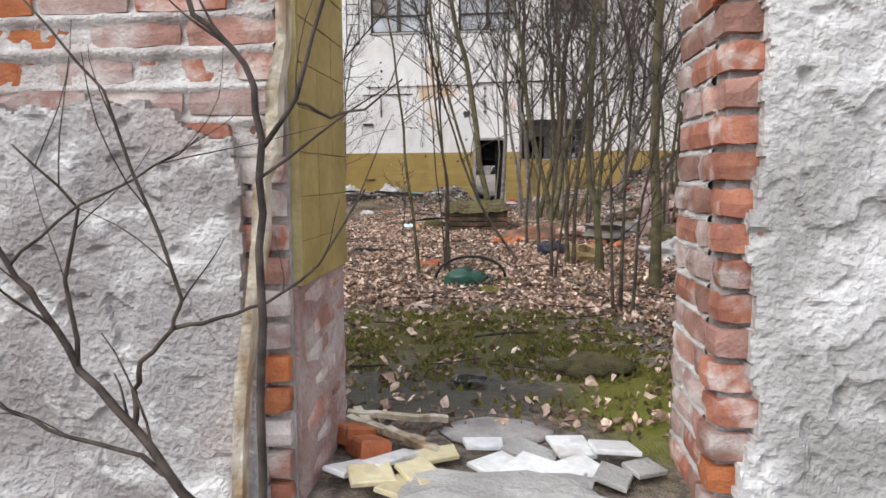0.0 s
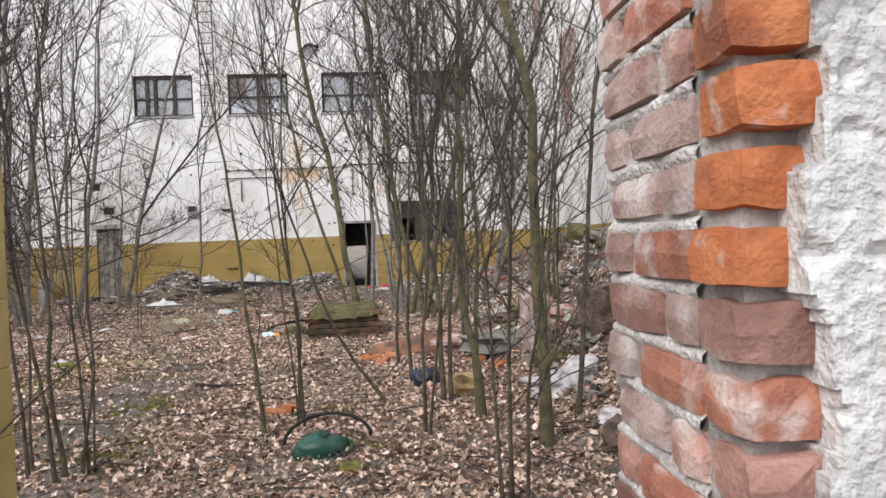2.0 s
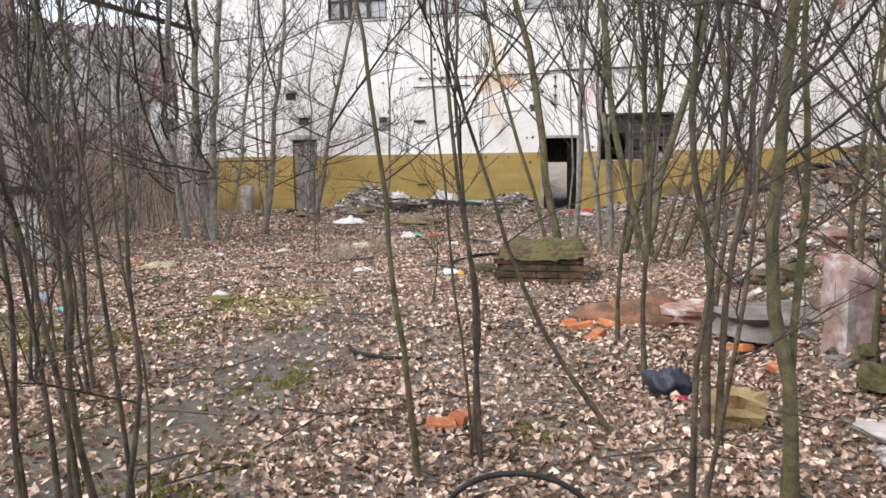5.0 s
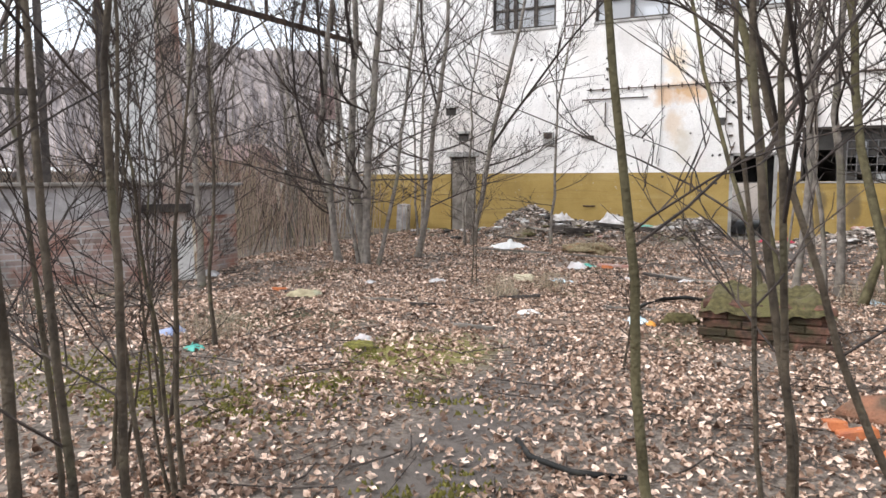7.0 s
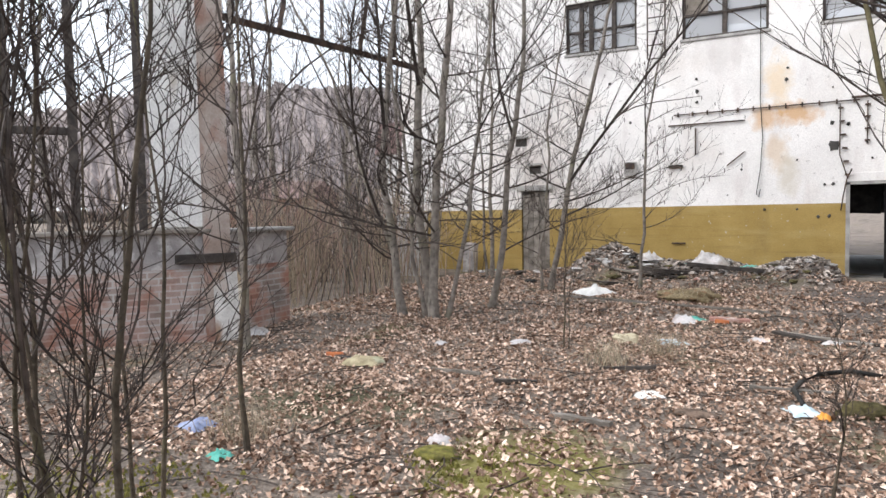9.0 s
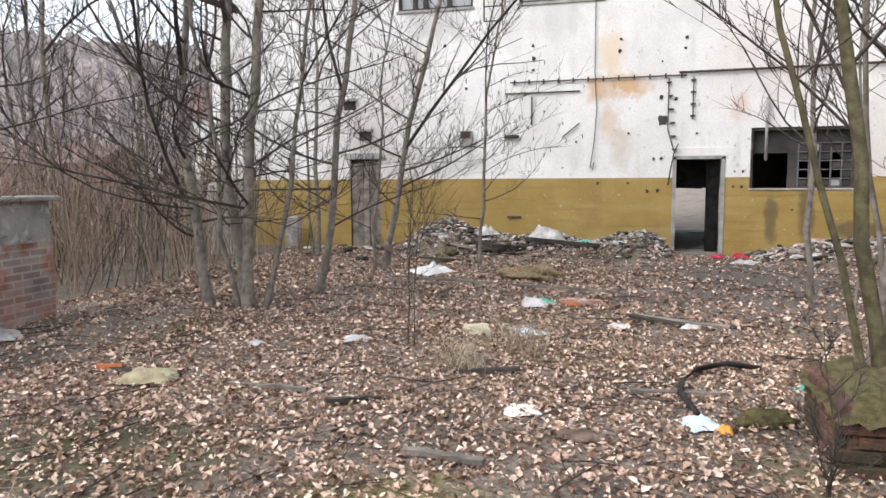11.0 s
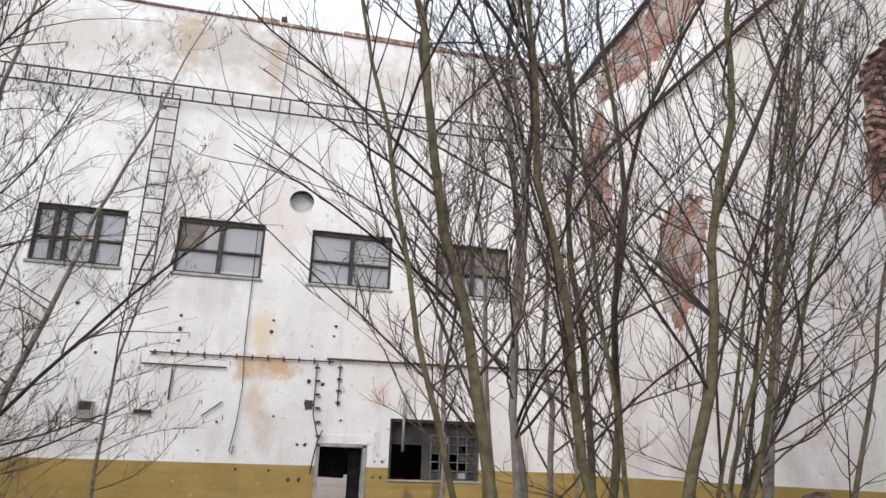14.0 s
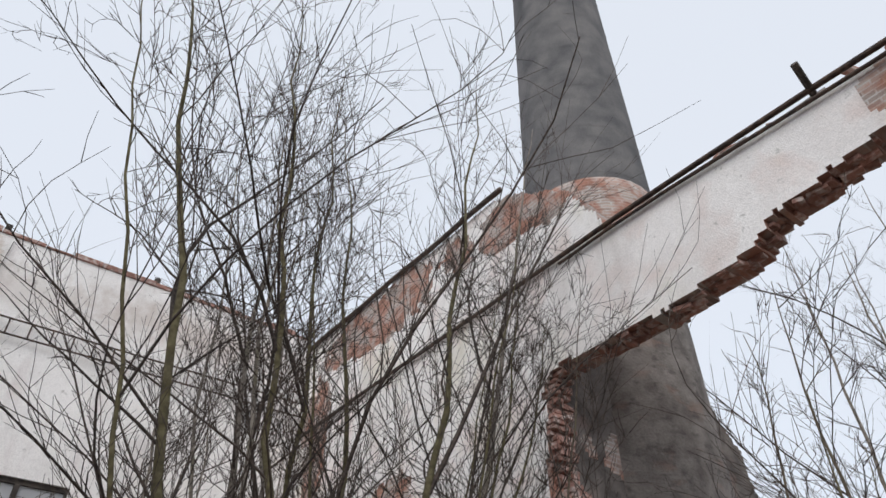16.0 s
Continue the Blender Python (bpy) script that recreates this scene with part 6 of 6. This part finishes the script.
stem([(-0.13, Y, 0.52), (-0.02, Y, 0.55), (0.08, Y, 0.58), (0.2, Y, 0.66), (0.3, Y, 0.82)], 0.005, 3)
stem([(0.16, Y, 1.0), (0.22, Y + 0.03, 0.97), (0.3, Y, 0.98), (0.38, Y, 1.04)], 0.004, 2)
stem([(-0.35, Y, 0.43), (-0.40, Y + 0.05, 0.62), (-0.36, Y + 0.05, 0.78), (-0.47, Y, 0.92)], 0.006, 4)
stem([(-0.5, Y, 0.66), (-0.38, Y, 0.76), (-0.2, Y, 0.84), (-0.05, Y, 0.93)], 0.0045, 3)

# ---------- ground cover ----------

MOSS_SPOTS = [(-3.0, 8.15, 0.16, 0.2, 500), (-2.85, 7.1, 0.22, 0.22, 500), (-4.6, 6.8, 0.5, 0.35, 1500), (-3.6, 6.5, 0.4, 0.25, 900), (-2.95, 6.4, 0.25, 0.2, 450), (-1.4, 5.9, 0.16, 0.2, 450), (-1.15, 4.4, 0.2, 0.22, 500), (0.31, 5.28, 0.12, 0.1, 220), (0.5, 4.2, 0.09, 0.07, 200), (-1.95, 7.2, 0.2, 0.12, 250), (0.3, 2.2, 0.5, 0.35, 1500), (1.0, 1.9, 0.3, 0.35, 1300), (0.5, 2.7, 0.4, 0.2, 700), (-0.2, 2.3, 0.25, 0.3, 500)]


def cover(x, y):
    """How thickly dead leaves lie."""
    d = 1.0
    d *= 1 - 0.90 * max(0, 1 - math.hypot((x - 0.55) / 1.5, (y - 1.75) / 1.45)) ** 0.45  # mossy slab
    d *= 1 - 0.6 * max([0] + [1 - math.hypot((x - a) / (2.4 * p), (y - b) / (2.4 * q)) for a, b, p, q, _ in MOSS_SPOTS]) ** 0.5
    d *= 1 - 0.90 * max(0, 1 - math.hypot((x - 0.5) / 2.6, (y - 17.6) / 4.2)) ** 0.6  # trodden ground at the door
    d *= 1 - 0.75 * max(0, 1 - math.hypot((x + 1.6 + 0.1 * (y - 6)) / 0.7, (y - 6.2) / 4.0)) ** 0.7  # path
    d *= 0.55 + 0.75 * max(0.0, 0.5 + n3(x, y, 2, 0.8))
    return d


rng = np.random.default_rng(7)
pts = []
for x0, x1, y0, y1, per in ((-3.2, 3.4, 1.0, 7.5, 1450), (-6.5, 3.6, 7.5, 13, 1000), (-9.0, 5.2, 13, 20.6, 330), (-9, -3.2, 2, 7.5, 480), (3.4, 5.4, 3, 13, 700), (-9.5, -6.5, 7.5, 13, 330)):
    m = int((x1 - x0) * (y1 - y0) * per)
    for x, y, u in zip(rng.uniform(x0, x1, m), rng.uniform(y0, y1, m), rng.random(m)):
        if u < cover(x, y):
            pts.append((x, y, height(x, y)))
P = np.array(pts)
N = len(P)
shape = np.array([(0, -1, 0), (0.58, -0.25, 0.3), (0, 0.05, 0.0), (-0.58, -0.25, 0.3), (0, 1, 0.12), (0.46, 0.45, 0.28), (-0.46, 0.45, 0.28)])
size = (0.010 + 0.028 * rng.beta(1.5, 2.8, N)) * np.where(P[:, 1] > 13, 1.35, 1.0)
yaw, tip, rol = rng.uniform(0, 6.283, N), rng.normal(0, 0.42, N), rng.normal(0, 0.55, N)
curl = rng.uniform(0.2, 2.4, N)
V = np.repeat(shape[None], N, 0) * size[:, None, None]
V += rng.normal(0, 0.15, V.shape) * size[:, None, None]
V[:, :, 0] *= rng.uniform(0.5, 1.35, N)[:, None]
V[:, :, 2] *= curl[:, None]
cy, sy, ct, st, cr, sr = np.cos(yaw), np.sin(yaw), np.cos(tip), np.sin(tip), np.cos(rol), np.sin(rol)
x1, z1 = V[:, :, 0] * cr[:, None] - V[:, :, 2] * sr[:, None], V[:, :, 0] * sr[:, None] + V[:, :, 2] * cr[:, None]
y2, z2 = V[:, :, 1] * ct[:, None] - z1 * st[:, None], V[:, :, 1] * st[:, None] + z1 * ct[:, None]
W = np.stack([x1 * cy[:, None] - y2 * sy[:, None], x1 * sy[:, None] + y2 * cy[:, None], z2], 2) + P[:, None, :]
W[:, :, 2] += 0.006 + rng.uniform(0, 0.018, N)[:, None]
face = np.array([(0, 1, 2), (0, 2, 3), (1, 5, 2), (2, 6, 3), (5, 4, 2), (2, 4, 6)])
F = (face[None] + 7 * np.arange(N)[:, None, None]).reshape(-1, 3)
me = bpy.data.meshes.new("leaf_litter")
me.from_pydata(W.reshape(-1, 3).tolist(), [], F.tolist())
me.materials.append(leaf_mat)
tagged(new("leaf_litter", me), "brown and bleached dead leaves covering the yard", "leaves", kind="stuff")

g, r2 = Geo(), random.Random(9)
chip_mat = M("rubbish_chips", (0.10, 0.08, 0.068), (0.46, 0.41, 0.37), 9, 0.85, 0.4, 60, island=0.8)
for k in range(4800):
    x, y = (r2.uniform(-6.2, -0.75), 21.0 - abs(r2.gauss(0, 0.8))) if k < 2600 else (r2.uniform(0.8, 5.2), 21.0 - abs(r2.gauss(0, 0.8))) if k < 3300 else (r2.uniform(2.0, 5.3), r2.uniform(3.5, 14))
    s = r2.uniform(0.015, 0.07)
    g.box(-s, s, -s * r2.uniform(0.3, 0.9), s * 0.6, -s * 0.2, s * r2.uniform(0.1, 0.35), 0, pose(x, y, height(x, y) + r2.uniform(0.0, 0.07), r2.uniform(-35, 35), r2.uniform(-35, 35), r2.uniform(0, 360)))
tagged(part("rubble_chips", g, chip_mat), "small chips of rubble and rubbish along the walls", "rubble", kind="stuff")
g = Geo()
for _ in range(1700):
    x, y = r2.uniform(-8, 4.5), r2.uniform(1.2, 20.3)
    a, ln = r2.uniform(0, 6.283), r2.uniform(0.1, 0.5) * (1.6 if r2.random() < 0.15 else 1)
    q = [(x + math.cos(a) * ln * f + 0.03 * r2.uniform(-1, 1), y + math.sin(a) * ln * f + 0.03 * r2.uniform(-1, 1), 0) for f in (0, 0.5, 1)]
    g.tube([(u, v, height(u, v) + 0.02 + r2.uniform(0, 0.02)) for u, v, _ in q], [r2.uniform(0.002, 0.006)] * 3, 4)
tagged(part("fallen_twigs", g, twig), "fallen dry twigs scattered over dead leaves", "twigs", kind="stuff")

g, g2, g3 = Geo(), Geo(), Geo()
for k in range(3600):
    x, y = r2.uniform(-17, -8.4), r2.uniform(12.5, 26)
    if (x > -8.9 and y < 14) or (x > -10.3 and y > 20) or (x > -9.4 and y > 16.5 and r2.random() < 0.7):
        continue
    clump = n3(x, y, 6, 0.9)
    if clump + r2.gauss(0, 0.15) < -0.12:
        continue
    h, a, b = r2.uniform(0.9, 2.4) * (1 + 0.7 * clump), r2.gauss(0, 0.26), r2.gauss(0, 0.26)
    z = height(x, y) - 0.05
    (g, g2, g, g2, g3, g2)[k % 6].tube([(x, y, z), (x + a * h * 0.4, y + b * h * 0.4, z + h * 0.5), (x + a * h * 1.1, y + b * h * 1.1, z + h)], [0.010, 0.007, 0.003], 3, False)
    for _ in range(2):
        t = r2.uniform(0.4, 0.9)
        q = Vector((x + a * h * t, y + b * h * t, z + h * t))
        (g if k % 2 else g3).tube([q, q + Vector((r2.gauss(0, 0.22), r2.gauss(0, 0.22), r2.uniform(0.15, 0.5)))], [0.004, 0.0015], 3, False)
tagged(part("dry_reeds", g2, reed), "pale dry reeds standing beyond the yard", "reeds", kind="stuff")
tagged(part("brushwood", g3, twig), "dark bare brushwood among dry reeds", "brushwood", kind="stuff")
tagged(part("thicket", g, twig_red), "dense reddish-brown thicket of bare shoots", "thicket", kind="stuff")
g = Geo()
for cx, cy, sx, sy, num in MOSS_SPOTS:
    for _ in range(num):
        x, y = r2.gauss(cx, sx), r2.gauss(cy, sy)
        if n3(x, y, 9, 5.0) < -0.12:
            continue
        z, s, a = height(x, y), r2.uniform(0.008, 0.022), r2.uniform(0, 6.283)
        top = (x + r2.uniform(-0.6, 0.6) * s, y + r2.uniform(-0.6, 0.6) * s, z + r2.uniform(0.014, 0.034))
        q = [(x + s * math.cos(a + w), y + s * math.sin(a + w), z - 0.004) for w in (0, 1.57, 3.14, 4.71)]
        g.add(q + [top], [(0, 1, 4), (1, 2, 4), (2, 3, 4), (3, 0, 4)])
tagged(part("ground_moss", g, moss), "yellow-green moss cushions between dead leaves", "moss", kind="stuff")
g = Geo()
for k in range(900):
    cx, cy = ((2.9, 4.35), (3.2, 4.0), (-2.9, 11.3), (-3.0, 16.6), (1.2, 12.6), (-4.6, 8.0), (-2.5, 11.9), (2.2, 12.0))[k % 8]
    x, y = cx + r2.gauss(0, 0.13), cy + r2.gauss(0, 0.13)
    z = height(x, y) - 0.01
    a, h = r2.uniform(0, 6.283), r2.uniform(0.1, 0.34)
    g.tube([(x, y, z), (x + 0.3 * h * math.cos(a), y + 0.3 * h * math.sin(a), z + h * 0.8), (x + 0.9 * h * math.cos(a), y + 0.9 * h * math.sin(a), z + h * 0.7)], [0.003, 0.0025, 0.001], 3, False)
tagged(part("dry_grass", g, reed), "tufts of dry pale grass among dead leaves", "grass", kind="stuff")

# ---------- the breached wall: plaster, bricks and tiles ----------


def flaky(x, z, s):
    """Thickness of the old plaster: a fairly even skin with shallow lumps, and flakes that end in small steps."""
    u, v = x + 0.06 * n3(x, z, s + 2, 7), z + 0.06 * n3(x, z, s + 6, 7)
    q = 0.9 * n3(u, v, s, 2.2) + 0.6 * n3(u, v * 1.3, s + 4, 4.5) + 0.22 * n3(u, v, s + 8, 17)
    f = math.floor(q * 1.5)
    r = q * 1.5 - f
    pit = max(0.0, n3(x, z * 1.3, s + 12, 19) - 0.36)
    return 0.025 + 0.013 * (f + smooth_step(0.44, 0.54, r)) + 0.009 * n3(x, z * 1.2, s, 4) + 0.003 * n3(x, z, s, 11) + 0.0025 * n3(x, z, s, 29) + 0.0015 * n3(x, z, s, 60) - 0.05 * pit


def coat(name, x0, x1, z0, z1, keep, s, label, mat):
    st = 0.0075
    g = Geo()
    nx, nz = int((x1 - x0) / st), int((z1 - z0) / st)
    g.v = [(x0 + i * st, BY0 + 0.018 - max(0.004, flaky(x0 + i * st, z0 + j * st, s)), z0 + j * st) for j in range(nz + 1) for i in range(nx + 1)]
    w = nx + 1
    kept = {(i, j) for j in range(nz) for i in range(nx) if keep(x0 + (i + 0.5) * st, z0 + (j + 0.5) * st)}
    for i, j in kept:
        g.f.append((j * w + i, j * w + i + 1, (j + 1) * w + i + 1, (j + 1) * w + i))
    n = len(g.v)
    g.v += [(x, BY0 + 0.045, z) for x, _, z in g.v]
    for i, j in kept:
        for di, dj, a, b in ((-1, 0, (i, j), (i, j + 1)), (1, 0, (i + 1, j), (i + 1, j + 1)), (0, -1, (i, j), (i + 1, j)), (0, 1, (i, j + 1), (i + 1, j + 1))):
            if (i + di, j + dj) not in kept:
                p, q = a[1] * w + a[0], b[1] * w + b[0]
                g.f.append((p, q, q + n, p + n))
    g.mi = [0] * len(g.f)
    return part(name, g, mat, breach, label)


def smear(at, u0, u1, z0, z1, along, depth, label, keep=lambda u, z: True):
    """Old lime mortar spread unevenly over the joints and partly over the bricks."""
    st, g = 0.009, Geo()
    nu, nz = int((u1 - u0) / st), int((z1 - z0) / st)

    def spot(u, z):
        w = 0.62 * n3(u, z, at, 9) + 0.5 * n3(u, z, at + 4, 21) + 0.25 * n3(u, z, at + 8, 48)
        rise = abs(((z + 0.5) / 0.083) % 1 - 0.91)
        d = at - depth * (0.85 * w + 0.38 - 1.15 * smooth_step(0.08, 0.24, rise)) + 0.003 * n3(u, z, 3, 60)
        return (d, u, z) if along == "y" else (u, d, z)

    g.v = [spot(u0 + i * st, z0 + j * st) for j in range(nz + 1) for i in range(nu + 1)]
    w = nu + 1
    g.f = [(j * w + i, j * w + i + 1, (j + 1) * w + i + 1, (j + 1) * w + i) for j in range(nz) for i in range(nu) if keep(u0 + i * st, z0 + j * st)]
    g.mi = [0] * len(g.f)
    return part("mortar_coat", g, lime, breach, label, True)


coat("plaster", 1.08, 1.95, -0.45, 2.2, lambda x, z: x > 1.15 + 0.05 * n3(0, z, 3, 5) + 0.012 * n3(x * 6, z, 9, 15), 3, "peeling grey-white plaster", plaster_rough)
coat("plaster", -1.25, 0.02, -0.45, 1.4, lambda x, z: z < 1.02 + 0.10 * n3(x, 1, 2, 4) - 0.06 * smooth_step(-0.25, 0.0, x) + 0.03 * n3(x, z, 2, 20) and x < -0.055 + 0.03 * n3(0, z, 6, 7) + 0.02 * n3(0, z, 7, 21) + (0.03 if z < 0.5 else 0), 7, "dirty grey flaking plaster", plaster_pale)
part("plaster", Geo().box(1.95, EX - 0.02, BY0 - 0.01, BY0 + 0.045, -0.5, 2.65), plaster_rough, breach)
part("plaster", Geo().box(1.13, 1.949, BY0 - 0.008, BY0 + 0.045, 2.201, 2.65), plaster_rough, breach)
part("plaster", Geo().box(-8.9, -1.25, BY0 - 0.01, BY0 + 0.045, -0.5, 2.65), plaster_pale, breach)

COURSE = 0.083


def brick_mesh(lx, ly, mat, seed):
    """A hand-made brick: worn corners, uneven faces."""
    nx, ny, nz, h = 3, 2, 2, 0.070
    g, at = Geo(), {}

    def corner_at(i, j, k):
        if (i, j, k) not in at:
            x, y, z = lx * i / nx, ly * j / ny, h * k / nz
            edge = (i in (0, nx)) + (j in (0, ny)) + (k in (0, nz))
            pull = (0, 0, 0.0025, 0.006)[edge] * (1 + 0.9 * n3(x * 30 + seed, y * 30, z * 30, 1))
            x, y, z = (v + (pull if c == 0 else -pull if c == m else 0) for v, c, m in ((x, i, nx), (y, j, ny), (z, k, nz)))
            at[(i, j, k)] = len(g.v)
            g.v.append((x + 0.007 * n3(x * 22, y * 22, z * 22 + seed, 1), y + 0.007 * n3(x * 22, y * 22, z * 22 + seed + 7, 1), z + 0.005 * n3(x * 22, y * 22, z * 22 + seed + 3, 1)))
        return at[(i, j, k)]

    for k in (0, nz):
        for i in range(nx):
            for j in range(ny):
                q = [corner_at(i, j, k), corner_at(i + 1, j, k), corner_at(i + 1, j + 1, k), corner_at(i, j + 1, k)]
                g.f.append(tuple(q if k else q[::-1]))
    for j in (0, ny):
        for i in range(nx):
            for k in range(nz):
                q = [corner_at(i, j, k), corner_at(i + 1, j, k), corner_at(i + 1, j, k + 1), corner_at(i, j, k + 1)]
                g.f.append(tuple(q[::-1] if j else q))
    for i in (0, nx):
        for j in range(ny):
            for k in range(nz):
                q = [corner_at(i, j, k), corner_at(i, j + 1, k), corner_at(i, j + 1, k + 1), corner_at(i, j, k + 1)]
                g.f.append(tuple(q if i else q[::-1]))
    g.mi = [0] * len(g.f)
    return g.mesh("brick", mat)


smear(BR + 0.006, BY0 + 0.135, BY1 + 0.004, -0.5, 2.65, "y", 0.010, "pale lime mortar between worn bricks")
smear(BY0 + 0.022, -1.28, BL - 0.03, 0.88, 2.65, "x", 0.014, "pale lime mortar smeared over brick courses")
rng = random.Random(12)
corner = [brick_mesh(0.12, 0.105, m, k) for k, m in enumerate((brick_orange, brick_red, brick_orange, brick_red, brick_dull))]
worn = [brick_mesh(0.12, 0.105, m, k + 41) for k, m in enumerate((brick_red, brick_dull, brick_red, brick_orange))]
inner = [brick_mesh(0.12, 0.105, m, k + 11) for k, m in enumerate((brick_dull, brick_limed, brick_dull))]
inner2 = [brick_mesh(0.12, 0.225, m, k + 17) for k, m in enumerate((brick_dull, brick_red, brick_limed, brick_dull))]
# right jamb: a toothed corner and a bonded reveal
for row in range(38):
    z = -0.5 + row * COURSE
    part("brick", rng.choice(corner if z > 0.9 else worn), brick_red, breach, at=pose(BR + rng.uniform(-0.020, 0.002), BY0 + rng.uniform(0.010, 0.026), z, rng.uniform(-1, 1), rng.uniform(-3, 3), rng.uniform(-5, 5)))
    for y, kind in ((((0.135, inner2), (0.372, inner)) if row % 2 else ((0.135, inner), (0.252, inner2)))):
        part("brick", rng.choice(kind), brick_red, breach, at=pose(BR + rng.uniform(-0.009, 0.001), BY0 + y, z, 0, 0, rng.uniform(-1.5, 1.5)) @ Matrix.Diagonal((1, 0.9, 1, 1)))
# left jamb: bricks show below the tiles and above the plaster
front = [brick_mesh(0.235, 0.10, m, k + 23) for k, m in enumerate((brick_limed, brick_orange, brick_dull, brick_red, brick_limed, brick_red))]
front2 = [brick_mesh(0.115, 0.10, m, k + 29) for k, m in enumerate((brick_limed, brick_dull, brick_orange))]
for row in range(38):
    z = -0.5 + row * COURSE
    x = BL - 0.022
    k = 0
    while x > -1.3:
        hdr = row % 2 == 1 and k == 0
        w = 0.115 if hdr else 0.235
        x -= w
        if z > 0.86 or k == 0:
            part("brick", rng.choice(front2 if hdr else front), brick_red, breach, at=pose(x, BY0 + rng.uniform(0.014, 0.032), z, 0, 0, rng.uniform(-1, 1)))
        x -= 0.013
        k += 1
    if z < 0.5:
        part("brick", rng.choice(inner2), brick_dull, breach, at=pose(BL - 0.125, BY0 + 0.11 + 0.08 * (row % 2), z))
        part("brick", rng.choice(inner), brick_dull, breach, at=pose(BL - 0.125, BY0 + 0.36 + 0.08 * (row % 2), z))
part("render_coat", Geo().box(BL - 0.03, BL - 0.008, 0.50, 0.968, -0.5, 0.57, b=0.004), M("pink_render", (0.28, 0.17, 0.15), (0.42, 0.33, 0.31), 5, 0.95, 0.7, 50, [((0.55, 0.52, 0.50), 4, 0.55, 0.68, 0.7, (1, 1, 1))]), breach, "pinkish remains of render")
# ochre tiles on the left reveal
tile = Geo().box(-0.015, 0.0, 0, 0.149, 0, 0.108, b=0.0015).mesh("tile", ochre_tile)
for row in range(19):
    for k in range(3):
        part("tile", tile, ochre_tile, breach, at=pose(BL + 0.008 + rng.uniform(-0.001, 0.001), 0.512 + k * 0.152, 0.575 + row * 0.111))
part("tile_bed", Geo().box(BL - 0.02, BL + 0.004, 0.505, 0.969, 0.572, 2.69), M("grout", (0.34, 0.27, 0.12), (0.44, 0.36, 0.18), 9, 0.9, 0.3, 60), breach)
# broken cream post
g = Geo()
line = [(-0.075, 0.0), (-0.065, 0.2), (-0.05, 0.36), (-0.02, 0.55), (0.005, 0.70), (0.012, 0.84), (0.045, 0.90), (0.05, 1.05), (0.075, 1.15), (0.08, 1.4), (0.085, 1.8), (0.085, 2.4)]
for k, (x, z) in enumerate(line):
    w = 0.013 + 0.009 * n3(k, 1, 1, 0.9)
    for a, b in ((-w, -0.02), (w, -0.014), (w, 0.03), (-w, 0.035)):
        g.v.append((x + a, BY0 - 0.035 + b + 0.006 * n3(k, a * 50, 2, 0.8), z))
g.f = [(4 * j + k, 4 * j + (k + 1) % 4, 4 * j + 4 + (k + 1) % 4, 4 * j + 4 + k) for j in range(len(line) - 1) for k in range(4)] + [(3, 2, 1, 0)]
g.mi = [0] * len(g.f)
jamb = tagged(part("door_post", g, wood_cream), "splintered cream-painted door post at the breach", "door post")
